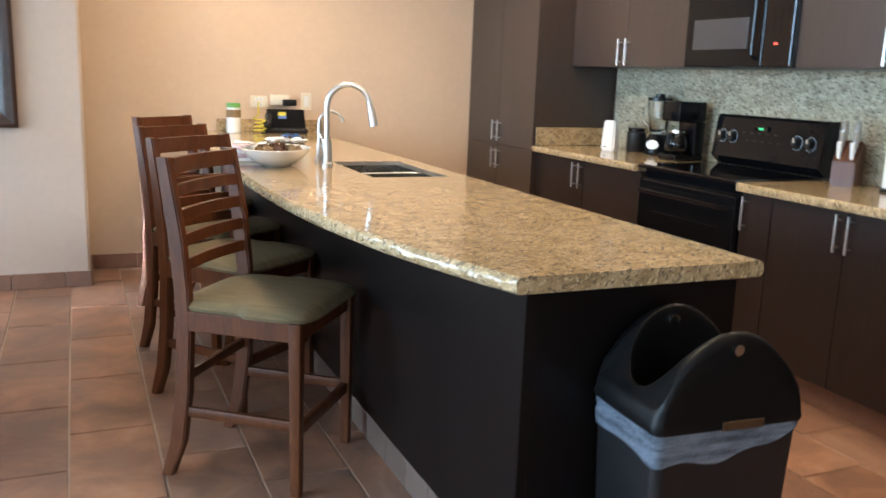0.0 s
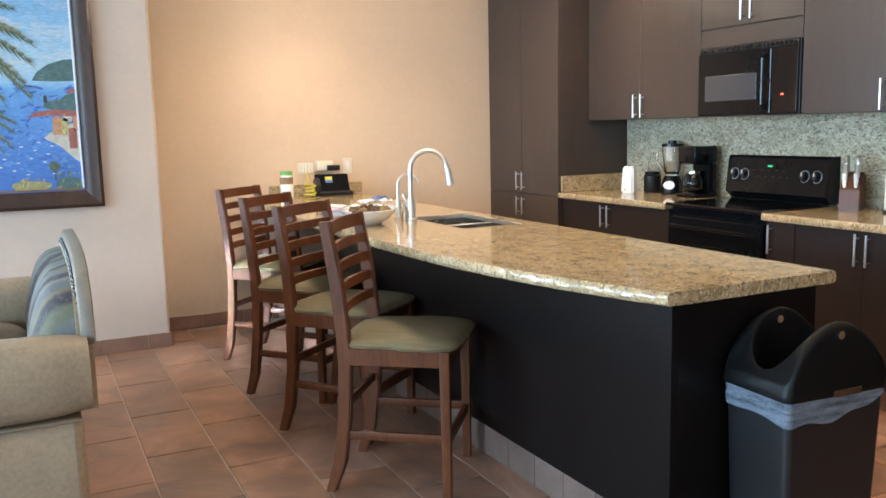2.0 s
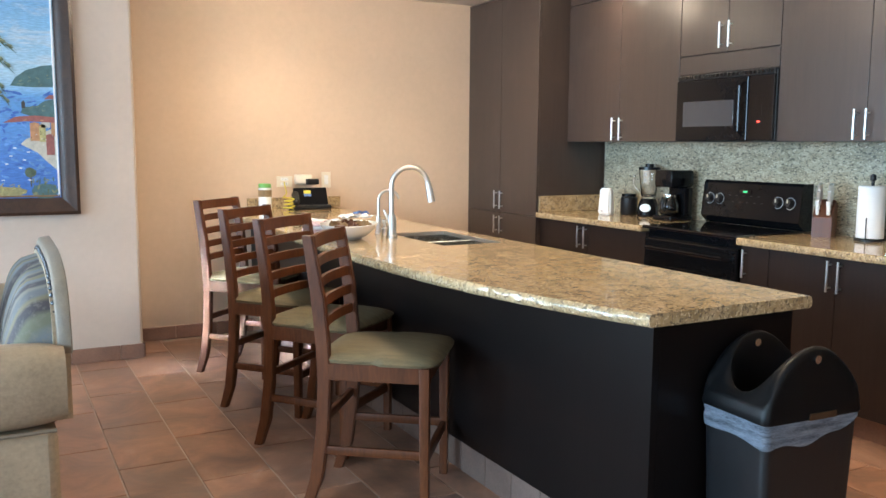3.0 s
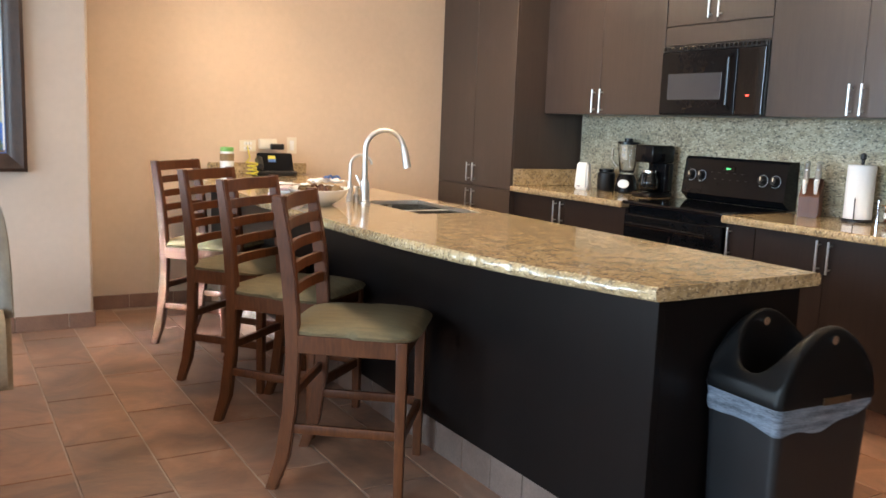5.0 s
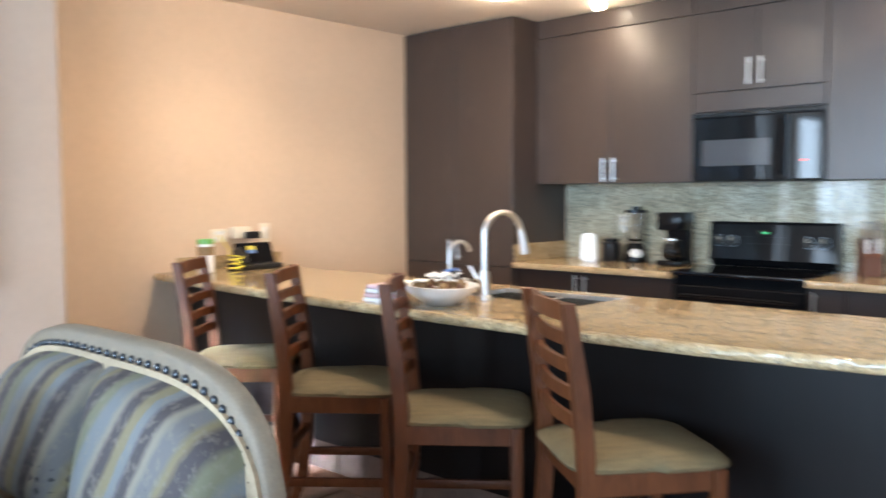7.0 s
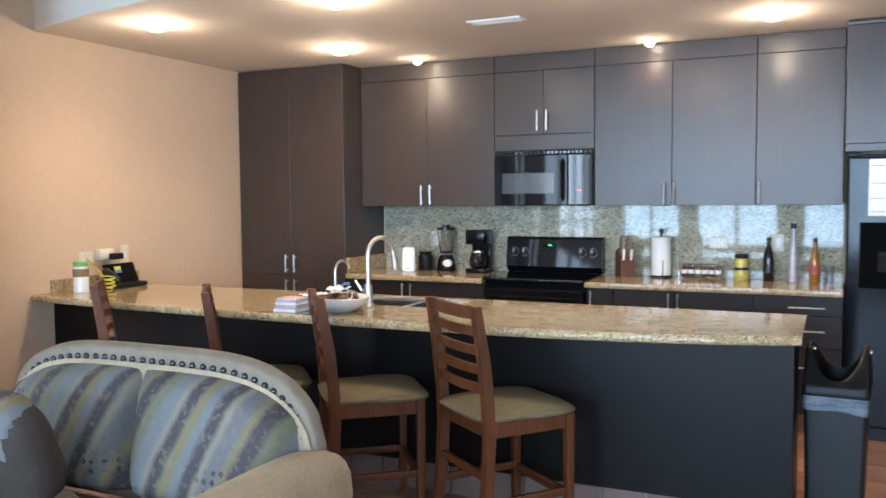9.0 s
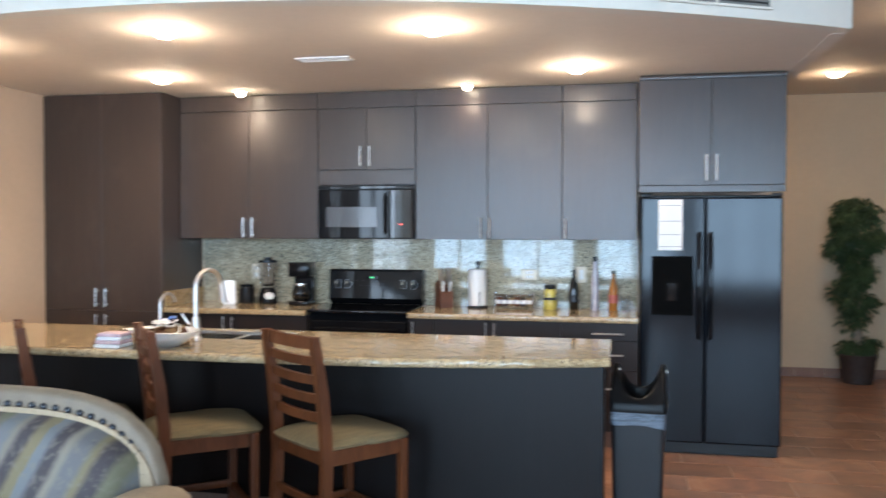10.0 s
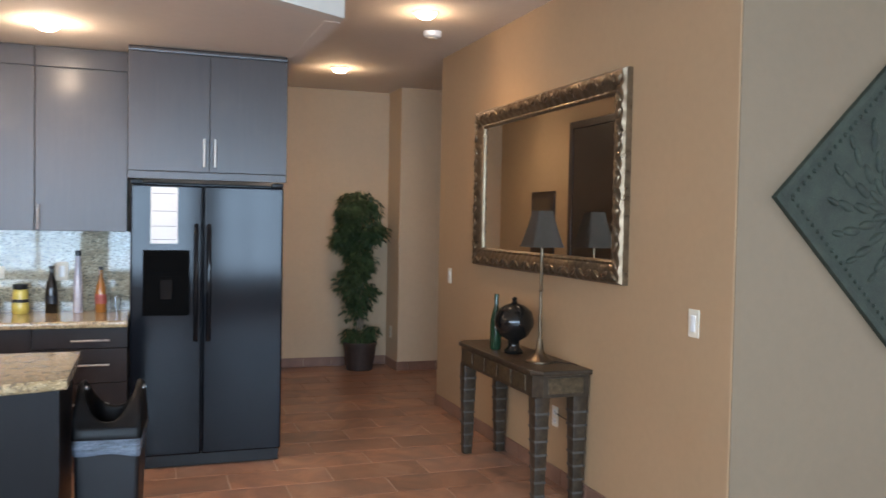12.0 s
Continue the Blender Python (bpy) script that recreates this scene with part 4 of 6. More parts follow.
arc = [(fx2, fy2, 1.0), (fx2, fy2, 1.10)] + [(fx2 + 0.055 - 0.055 * math.cos(a), fy2 - 0.012 * (1 - math.cos(a)), 1.10 + 0.055 * math.sin(a)) for a in [math.pi * k / 10 * 0.95 for k in range(1, 11)]]
part("spout", tube(arc, 0.0075, 10), M_STEEL, tap2, smooth=True)
part("lever", tube([(fx2, fy2 + 0.012, 1.0), (fx2 + 0.01, fy2 + 0.05, 1.01)], 0.005, 8), M_STEEL, tap2)
soap = thing("soap_dispenser", (0.26, 4.335, 0.92), "small brushed steel soap pump at the sink", "soap dispenser")
part("pump", lathe([(0.017, 0), (0.017, 0.035), (0.009, 0.045), (0.009, 0.07), (0.014, 0.072), (0.014, 0.082)], 16, (0.26, 4.335, 0.9205)), M_STEEL, soap)
part("nozzle", tube([(0.26, 4.335, 0.995), (0.30, 4.33, 0.99)], 0.006, 8), M_STEEL, soap)

# ---- things on the bar ----
bx, by = 0.03, 4.265
bowl = thing("fruit_bowl", (bx, by, 0.92), "white oval ceramic bowl filled with wrapped snacks", "bowl")
bm = lathe([(0.07, 0.0), (0.08, 0.006), (0.12, 0.03), (0.155, 0.062), (0.172, 0.088), (0.166, 0.090), (0.15, 0.066), (0.11, 0.036), (0.03, 0.026)], 36)
bmesh.ops.transform(bm, matrix=Matrix.Translation((bx, by, 0.9205)) @ Matrix.Rotation(radians(-28), 4, "Z") @ Matrix.Diagonal((0.86, 1.2, 0.90, 1)), verts=bm.verts)
part("dish", bm, M_WHITE, bowl, smooth=True)
rs = random.Random(5)
for i in range(34):
    a, r = rs.random() * 6.28, 0.12 * rs.random() ** 0.6
    bm = bmesh.new()
    bmesh.ops.create_icosphere(bm, subdivisions=2, radius=0.012 + 0.010 * rs.random())
    for v in bm.verts:
        v.co *= 1 + 0.18 * noise.noise(v.co * 60 + Vector((i, 0, 0)))
    bmesh.ops.transform(bm, matrix=Matrix.Translation((bx + r * math.cos(a) * 0.85, by + r * math.sin(a), 0.982 + 0.014 * rs.random())) @ Euler((rs.random() * 3, rs.random() * 3, 0)).to_matrix().to_4x4() @ Matrix.Diagonal((1.25, 0.9, 0.6, 1)), verts=bm.verts)
    part("snack", bm, (M_FOOD, M_FOOD, M_CHAIR, M_KNIFEWOOD)[i % 4], bowl)


def crumpled(cx, cy, z, wx, wy, h, turn, seed):
    """A creased sheet with thickness."""
    bm = bmesh.new()
    bmesh.ops.create_grid(bm, x_segments=14, y_segments=10, size=1.0)
    for v in bm.verts:
        n0 = noise.noise(Vector((v.co.x * 1.6, v.co.y * 1.6, seed)))
        n1 = noise.noise(Vector((v.co.x * 4, v.co.y * 4, seed + 3)))
        v.co = (v.co.x * wx, v.co.y * wy, h * (0.5 + 0.6 * n0 + 0.25 * n1))
    bmesh.ops.solidify(bm, geom=bm.faces[:], thickness=0.0015)
    bmesh.ops.transform(bm, matrix=pose(cx, cy, z, 0, 0, turn), verts=bm.verts)
    return bm


nap = thing("crumpled_wrapper", (0.09, 4.25, 1.0), "crumpled white and blue snack wrapper on the bowl", "wrapper")
part("foil", crumpled(0.08, 4.29, 1.015, 0.085, 0.05, 0.035, 20, 2.0), M_PAPER, nap)
part("printed_band", crumpled(0.095, 4.26, 1.036, 0.045, 0.018, 0.03, 25, 2.6), M_BLUE, nap)
nap2 = thing("paper_napkin", (-0.05, 4.30, 1.0), "folded white paper napkin hanging over the bowl rim", "napkin")
part("sheet", crumpled(-0.07, 4.345, 1.008, 0.07, 0.035, 0.015, -15, 7.0), M_PAPER, nap2)
mag = thing("folded_towel", (-0.065, 4.49, 0.92), "folded white and pink dish cloth on the bar", "dish cloth")
for i in range(4):
    part("fold", slab(-0.13 + 0.004 * i, 4.42, 0.9205 + 0.018 * i, 0.0 - 0.003 * i, 4.56 - 0.004 * i, 0.938 + 0.018 * i, bevel=0.007), (M_PAPER, M_PINK, M_PAPER, M_PINK)[i], mag)

jar = thing("drink_mix_jar", (0.175, 6.25, 0.92), "clear jar with green lid and white label", "jar")
part("jar_body", lathe([(0.044, 0), (0.047, 0.006), (0.047, 0.155), (0.042, 0.165)], 24, (0.175, 6.25, 0.9205)), M_WHITE, jar)
part("label_band", lathe([(0.0478, 0.10), (0.0478, 0.15)], 24, (0.175, 6.25, 0.9205)), M_FOOD, jar)
part("lid", lathe([(0.046, 0.166), (0.046, 0.190), (0.042, 0.194)], 24, (0.175, 6.25, 0.9205)), M_GREEN, jar, "green screw lid")
phone = thing("desk_phone", (0.50, 6.25, 0.92), "black desk telephone with tilted display and handset", "telephone")
bm = bmesh.new()
box(bm, 0.37, 6.17, 0.922, 0.66, 6.33, 0.952, 0.008)
part("base", bm, M_BLACK_MATTE, phone)
bm = slab(-0.13, -0.012, -0.07, 0.13, 0.012, 0.075, bevel=0.008)
bmesh.ops.transform(bm, matrix=pose(0.535, 6.285, 1.005, -22, 0, 0), verts=bm.verts)
face = part("upright_panel", bm, M_BLACK, phone)
bm = slab(-0.055, -0.016, 0.025, 0.0, -0.0125, 0.050, bevel=0.001)
bmesh.ops.transform(bm, matrix=pose(0.535, 6.285, 1.005, -22, 0, 0), verts=bm.verts)
part("sticker", bm, M_YELLOW, face, "yellow and blue sticker")
bm = slab(-0.055, -0.0165, 0.004, 0.0, -0.0125, 0.024, bevel=0.001)
bmesh.ops.transform(bm, matrix=pose(0.535, 6.285, 1.005, -22, 0, 0), verts=bm.verts)
part("sticker", bm, M_BLUE, face)
part("handset", tube([(0.375, 6.16, 0.965), (0.385, 6.17, 0.985), (0.405, 6.22, 1.01), (0.415, 6.29, 1.03), (0.415, 6.31, 1.02)], [0.022, 0.026, 0.017, 0.026, 0.022], 12), M_BLACK_MATTE, phone)
part("keypad", slab(0.46, 6.18, 0.9525, 0.62, 6.24, 0.958, bevel=0.002), M_STUD, phone)
cab = thing("yellow_network_cable", (0.33, 6.22, 0.92), "coiled yellow network cable plugged into the wall", "cable")
pts = [(0.335 + 0.035 * math.cos(a) * (1 + 0.2 * math.sin(a * 0.37)), 6.19 + 0.05 * math.sin(a), 0.928 + 0.004 * a) for a in [k * 0.45 for k in range(50)]]
pts += [(0.345, 6.27, 1.04), (0.36, 6.36, 1.09), (0.375, 6.418, 1.115)]
part("cord", tube(pts, 0.0045, 6), M_YELLOW, cab)


def wall_plate(name, label, category, x, y, z, w, h, face="y", detail="switch"):
    """A flat plate on a wall. face: the axis that the wall's normal lies on ('-y' faces -y, '+y' +y, '-x' -x)."""
    ob = thing(name, (x, y, z), label, category)
    m = pose(x, y, z, 0, 0, {"-y": 0, "+y": 180, "-x": -90}[face])

    def put(nm, bm, mat):
        bmesh.ops.transform(bm, matrix=m, verts=bm.verts)
        return part(nm, bm, mat, ob)
    put("plate", slab(-w / 2, -0.007, -h / 2, w / 2, -0.0005, h / 2, bevel=0.003), M_CREAM)
    if detail == "switch":
        put("rocker", slab(-w * 0.22, -0.011, -h * 0.3, w * 0.22, -0.0065, h * 0.3, bevel=0.002), M_WHITE)
    elif detail == "outlet":
        for s in (-1, 1):
            put("socket", slab(-w * 0.25, -0.009, s * h * 0.22 - h * 0.14, w * 0.25, -0.0065, s * h * 0.22 + h * 0.14, bevel=0.002), M_WHITE)
            for e in (-1, 1):
                put("slot", slab(e * w * 0.1 - 0.0015, -0.0095, s * h * 0.22 - 0.006, e * w * 0.1 + 0.0015, -0.0088, s * h * 0.22 + 0.006), M_BLACK_MATTE)
    return ob


wall_plate("wall_outlet", "cream double outlet plate over the bar", "outlet", 0.378, TW, 1.12, 0.12, 0.08, "-y", "outlet")
wall_plate("wall_switch", "cream switch plate over the bar", "light switch", 0.71, TW, 1.128, 0.075, 0.12, "-y", "switch")
ad = thing("wall_router", (0.52, TW, 1.14), "white wireless box with black adapter plugged into the wall", "network box")
part("white_box", slab(0.455, TW - 0.045, 1.10, 0.585, TW - 0.001, 1.172, bevel=0.008), M_CREAM, ad)
part("black_adapter", slab(0.53, TW - 0.085, 1.098, 0.625, TW - 0.046, 1.14, bevel=0.005), M_BLACK_MATTE, ad)
solid("bar_upstand", slab(0.09, TW - 0.022, 0.9205, 0.82, TW - 0.002, 1.0, bevel=0.003), M_GRANITE, "short speckled granite upstand behind the telephone", "upstand")

# ---- things on the worktop ----
Z = 0.9105
hold = thing("napkin_holder", (2.33, 5.04, Z), "white upright plastic napkin holder", "napkin holder")
bm = prism([(-0.055, -0.035), (0.055, -0.035), (0.055, 0.035), (-0.055, 0.035)], 0, 0.19, 0.0)
bmesh.ops.bevel(bm, geom=bm.edges[:], offset=0.012, segments=3, affect="EDGES")
for v in bm.verts:
    v.co.x *= 1 - 0.18 * v.co.z / 0.19
    v.co.y *= 1 - 0.35 * v.co.z / 0.19
bmesh.ops.transform(bm, matrix=pose(2.33, 5.04, Z, 0, 0, 105), verts=bm.verts)
part("shell", bm, M_WHITE, hold)
part("mark", slab(2.283, 5.02, 0.935, 2.2862, 5.045, 0.940), M_GREYWIN, hold)
can = thing("dark_canister", (2.47, 4.97, Z), "small dark smoked canister", "canister")
part("body", lathe([(0.055, 0), (0.06, 0.01), (0.06, 0.12), (0.05, 0.13)], 24, (2.47, 4.96, Z)), M_BLACK_MATTE, can)
part("lid", lathe([(0.052, 0.131), (0.052, 0.15), (0.02, 0.155)], 24, (2.47, 4.96, Z)), M_BLACK, can)
bl = thing("blender", (2.50, 4.79, Z), "kitchen blender with clear jug and black base", "blender")
part("motor_base", lathe([(0.075, 0), (0.078, 0.01), (0.066, 0.09), (0.05, 0.125)], 24, (2.50, 4.79, Z)), M_BLACK, bl)
bm = lathe([(0.036, 0), (0.036, 0.004), (0.032, 0.006)], 24)
bmesh.ops.transform(bm, matrix=pose(2.50, 4.79, Z + 0.062, 0, 0, 32) @ pose(-0.070, 0, 0, 0, -82, 0) @ Matrix.Diagonal((0.8, 1.1, 1, 1)), verts=bm.verts)
part("badge", bm, M_WHITE, bl, "white oval maker's badge")
part("jug", lathe([(0.045, 0.128), (0.052, 0.15), (0.07, 0.30), (0.072, 0.325), (0.068, 0.325), (0.048, 0.155), (0.03, 0.14)], 24, (2.50, 4.79, Z)), M_GLASS, bl, smooth=True)
part("lid", lathe([(0.074, 0.326), (0.074, 0.345), (0.03, 0.350), (0.03, 0.368)], 24, (2.50, 4.79, Z)), M_BLACK, bl)
part("jug_handle", tube([(2.46, 4.845, Z + 0.30), (2.45, 4.885, Z + 0.29), (2.45, 4.89, Z + 0.22), (2.47, 4.85, Z + 0.17)], 0.008, 8), M_GLASS, bl)
cf = thing("coffee_maker", (2.42, 4.47, Z), "black drip coffee maker with glass carafe", "coffee maker")
part("base", slab(2.33, 4.39, Z, 2.53, 4.555, Z + 0.035, bevel=0.01), M_BLACK, cf)
part("tower", slab(2.46, 4.395, Z + 0.036, 2.53, 4.55, Z + 0.22, bevel=0.008), M_BLACK, cf)
part("reservoir", slab(2.335, 4.392, Z + 0.221, 2.53, 4.553, Z + 0.335, bevel=0.012), M_BLACK, cf)
cfj = part("carafe", lathe([(0.05, 0.038), (0.066, 0.06), (0.064, 0.11), (0.045, 0.155), (0.042, 0.165)], 24, (2.395, 4.472, Z)), M_VASE, cf, "dark glass carafe", smooth=True)
part("handle", tube([(2.345, 4.45, Z + 0.15), (2.31, 4.44, Z + 0.14), (2.31, 4.44, Z + 0.085), (2.34, 4.45, Z + 0.07)], 0.009, 8), M_BLACK_MATTE, cfj)
part("steel_band", lathe([(0.047, 0.157), (0.047, 0.172)], 24, (2.395, 4.472, Z)), M_CHROME, cfj)
kb = thing("knife_block", (2.47, 3.335, Z), "slanted reddish wooden knife block full of knives", "knife block")
bm = bmesh.new()
pf = [(-0.07, 0), (0.10, 0), (0.10, 0.175), (0.035, 0.205), (-0.07, 0.11)]
va, vb = [bm.verts.new((x, -0.05, z)) for x, z in pf], [bm.verts.new((x, 0.05, z)) for x, z in pf]
bm.faces.new(va[::-1]), bm.faces.new(vb)
for i in range(5):
    bm.faces.new((va[i], va[(i + 1) % 5], vb[(i + 1) % 5], vb[i]))
bmesh.ops.bevel(bm, geom=bm.edges[:], offset=0.004, segments=2, affect="EDGES")
KM = pose(2.46, 3.335, Z, 0, 0, 28)
bmesh.ops.transform(bm, matrix=KM, verts=bm.verts)
part("block", bm, M_KNIFEWOOD, kb)
for i in range(8):
    u, v = -0.05 + 0.027 * (i % 4), -0.028 + 0.056 * (i // 4)
    z0 = 0.125 + (u + 0.05) * 0.95
    ln = (0.075, 0.10, 0.11, 0.09)[i % 4]
    h = part("knife_handle", tube([KM @ Vector((u, v, z0)), KM @ Vector((u - 0.025 * (ln / 0.1), v, z0 + ln))], [0.009, 0.0115], 8), M_STEEL if i % 4 else M_WHITE, kb)
tw = thing("paper_towel_roll", (2.50, 3.085, Z), "white paper towel roll on an upright black stand", "paper towel")
part("stand_base", lathe([(0.075, 0), (0.075, 0.010), (0.02, 0.014)], 28, (2.50, 3.085, Z)), M_BLACK_MATTE, tw)
part("roll", lathe([(0.018, 0.016), (0.066, 0.016), (0.068, 0.02), (0.068, 0.285), (0.066, 0.29), (0.018, 0.29)], 32, (2.50, 3.085, Z)), M_PAPER, tw)
part("stand_rod", lathe([(0.008, 0.29), (0.008, 0.315), (0.016, 0.322), (0.014, 0.345), (0.004, 0.352)], 16, (2.50, 3.085, Z)), M_BLACK_MATTE, tw)
part("arm", tube([(2.43, 3.06, Z + 0.01), (2.425, 3.058, Z + 0.12), (2.428, 3.06, Z + 0.125)], 0.003, 6), M_BLACK_MATTE, tw)
sp = thing("spice_rack", (2.50, 2.805, Z), "steel wire rack with a row of small glass jars", "spice rack")
for zz in (0.012, 0.10):
    bm = bmesh.new()
    tube([(2.455, 2.66, Z + zz), (2.455, 2.95, Z + zz)], 0.003, 6, bm)
    tube([(2.545, 2.66, Z + zz), (2.545, 2.95, Z + zz)], 0.003, 6, bm)
    tube([(2.455, 2.66, Z + zz), (2.545, 2.66, Z + zz)], 0.003, 6, bm)
    tube([(2.455, 2.95, Z + zz), (2.545, 2.95, Z + zz)], 0.003, 6, bm)
    part("wire_tier", bm, M_CHROME, sp)
for a, b in ((2.455, 2.66), (2.455, 2.95), (2.545, 2.66), (2.545, 2.95)):
    part("post", tube([(a, b, Z), (a, b, Z + 0.125)], 0.004, 6), M_CHROME, sp)
for i in range(6):
    y = 2.69 + 0.046 * i
    j = part("spice_jar", lathe([(0.019, 0.016), (0.020, 0.02), (0.020, 0.075), (0.016, 0.082)], 14, (2.50, y, Z)), (M_FOOD, M_POT, M_CHAIR)[i % 3], sp)
    part("jar_label", lathe([(0.0206, 0.034), (0.0206, 0.062)], 14, (2.50, y, Z)), M_PAPER, j)
    part("cap", lathe([(0.0205, 0.083), (0.0205, 0.104)], 14, (2.50, y, Z)), M_CHROME, j)
yj = thing("honey_jar", (2.48, 2.535, Z), "squat yellow jar with dark lid", "jar")
part("jar_body", lathe([(0.042, 0), (0.048, 0.01), (0.050, 0.05), (0.042, 0.085), (0.044, 0.125), (0.038, 0.15)], 24, (2.48, 2.535, Z)), plain("honey_yellow", (0.55, 0.45, 0.10), 0.25, vary=0.3, scale=25), yj)
part("label_patch", lathe([(0.0505, 0.07), (0.0465, 0.09)], 24, (2.48, 2.535, Z)), M_BLACK_MATTE, yj)
part("lid", lathe([(0.041, 0.151), (0.043, 0.155), (0.043, 0.178), (0.038, 0.182)], 24, (2.48, 2.535, Z)), M_BLACK_MATTE, yj)


def bottle(name, label, x, y, z, prof, mat, cap=None, band=None):
    ob = thing(name, (x, y, z), label, "bottle")
    part("glass_body", lathe(prof, 20, (x, y, z)), mat, ob, smooth=True)
    if cap:
        part("cap", lathe([(cap[0], prof[-1][1] + 0.0005), (cap[0], prof[-1][1] + cap[1])], 14, (x, y, z)), cap[2], ob)
    if band:
        part("label_band", lathe([(band[0], band[1]), (band[0], band[2])], 20, (x, y, z)), band[3], ob)
    return ob


bottle("sauce_bottle", "dark brown glass bottle beside the splash", 2.48, 2.36, Z, [(0.033, 0), (0.036, 0.006), (0.037, 0.13), (0.030, 0.19), (0.014, 0.24), (0.013, 0.275)], M_VASE, (0.016, 0.022, M_BLACK_MATTE), (0.0378, 0.06, 0.11, M_STUD))
bottle("clear_bottle", "tall clear glass bottle with dark stopper", 2.46, 2.205, Z, [(0.026, 0), (0.029, 0.006), (0.027, 0.20), (0.021, 0.26), (0.015, 0.33), (0.014, 0.36)], plain("pale_violet_glass", (0.40, 0.38, 0.42), 0.12, vary=0.25, scale=14), (0.018, 0.035, M_BLACK), None)
bottle("orange_bottle", "amber sauce bottle with red label", 2.48, 2.072, Z, [(0.030, 0), (0.033, 0.006), (0.034, 0.10), (0.028, 0.165), (0.013, 0.23), (0.012, 0.27)], plain("amber_sauce", (0.34, 0.13, 0.03), 0.12, vary=0.2), (0.014, 0.022, M_BLACK_MATTE), (0.035, 0.055, 0.115, plain("red_label", (0.35, 0.08, 0.06), 0.5, vary=0.3, scale=30)))
sb = thing("small_glass", (2.52, 1.99, Z), "small clear drinking glass beside the fridge", "glass")
part("tumbler", lathe([(0.028, 0), (0.034, 0.10), (0.031, 0.10), (0.025, 0.006)], 18, (2.52, 1.985, Z)), M_GLASS, sb)
SX = KB - 0.0205
wall_plate("wall_outlet", "cream outlet plate on the granite splash", "outlet", SX, 2.70, 1.16, 0.12, 0.08, "-x", "outlet")
wall_plate("wall_switch", "cream switch plate on the granite splash", "light switch", SX, 2.31, 1.165, 0.075, 0.12, "-x", "switch")
wall_plate("wall_outlet", "cream outlet plate on the splash beside the blender", "outlet", SX, 4.93, 1.16, 0.075, 0.12, "-x", "outlet")

# ---- waste bin ----
bn = thing("waste_bin", (0.43, 1.92, 0), "black plastic waste bin with clear liner and arched cut-out lid", "waste bin")


def ring_xy(x0, y0, x1, y1, r, per=6):
    out = []
    for cx, cy, a0 in ((x1 - r, y1 - r, 0), (x0 + r, y1 - r, 90), (x0 + r, y0 + r, 180), (x1 - r, y0 + r, 270)):
        out += [(cx + r * math.cos(radians(a0 + 90 * k / per)), cy + r * math.sin(radians(a0 + 90 * k / per))) for k in range(per + 1)]
    # extra points along the long sides
    dense = []
    for a, b in zip(out, out[1:] + out[:1]):
        d = math.dist(a, b)
        k = max(1, int(d / 0.02))
        dense += [(a[0] + (b[0] - a[0]) * i / k, a[1] + (b[1] - a[1]) * i / k) for i in range(k)]
    return dense


def loft(rings, cap0=True, cap1=False):
    bm = bmesh.new()
    vs = [[bm.verts.new(p) for p in r] for r in rings]
    k = len(vs[0])
    for a, b in zip(vs, vs[1:]):
        for i in range(k):
            bm.faces.new((a[i], a[(i + 1) % k], b[(i + 1) % k], b[i]))
    if cap0:
        bm.faces.new(vs[0][::-1])
    if cap1:
        bm.faces.new(vs[-1])
    return bm


BC, BTURN = (0.466, 1.930), radians(-4)
plan = ring_xy(-0.185, -0.13, 0.185, 0.13, 0.022)


def bin_at(x, y, z):
    return (BC[0] + x * math.cos(BTURN) - y * math.sin(BTURN), BC[1] + x * math.sin(BTURN) + y * math.cos(BTURN), z)


def bin_ring(s, z):
    return [bin_at(x * s, y * s, z) for x, y in plan]


part("can", loft([bin_ring(0.84, 0.0), bin_ring(0.86, 0.02), bin_ring(0.975, 0.625), bin_ring(0.945, 0.625), bin_ring(0.83, 0.03)], True, True), M_BLACK_MATTE, bn)


def liner_edge(x, y):
    """The liner hangs lowest at one corner and is tucked up at the far end."""
    return 0.562 + 0.058 * max(0.0, (x + 0.02) / 0.2) ** 1.3 + 0.012 * (y + 0.13) / 0.26 - 0.006 * math.sin(x * 40 + y * 25)


rings = []
for k in range(7):
    f = k / 6
    ring = []
    for x, y in plan:
        crease = 1.0 + 0.010 * noise.noise(Vector((x * 9, y * 9, k * 2.1))) + 0.008 * math.sin(k * 2.4 + x * 11)
        ring.append(bin_at(x * crease, y * crease, liner_edge(x, y) * (1 - f) + 0.650 * f))
    rings.append(ring)
bm = loft(rings, False)
bmesh.ops.solidify(bm, geom=bm.faces[:], thickness=0.002)
part("bin_liner", bm, M_BAG, bn, "crinkled clear plastic liner", smooth=True)


def hood(x):
    """Height of the lid's edge: high over the pivots, low at the two open sides."""
    return 0.680 + 0.150 * max(0.0, 1 - (abs(x) / 0.186) ** 2) ** 0.8


def mouth(x, y, s):
    """A point of the oval opening that faces a point of the can's outline."""
    a = math.atan2(y / 0.13, x / 0.185)
    c, q = math.cos(a), math.sin(a)
    return 0.152 * s * math.copysign(abs(c) ** 0.72, c), 0.104 * s * math.copysign(abs(q) ** 0.72, q)


def mouth_z(x):
    return 0.688 + 0.150 * max(0.0, 1 - (x / 0.153) ** 2) ** 0.7


rings = [bin_ring(1.02, 0.632), bin_ring(1.035, 0.640), bin_ring(1.02, 0.655)]
for f, k in ((0.5, 1.005), (0.9, 0.985), (1.0, 0.965)):
    rings.append([bin_at(x * k, y * k, 0.655 + (hood(x) - 0.655) * f) for x, y in plan])
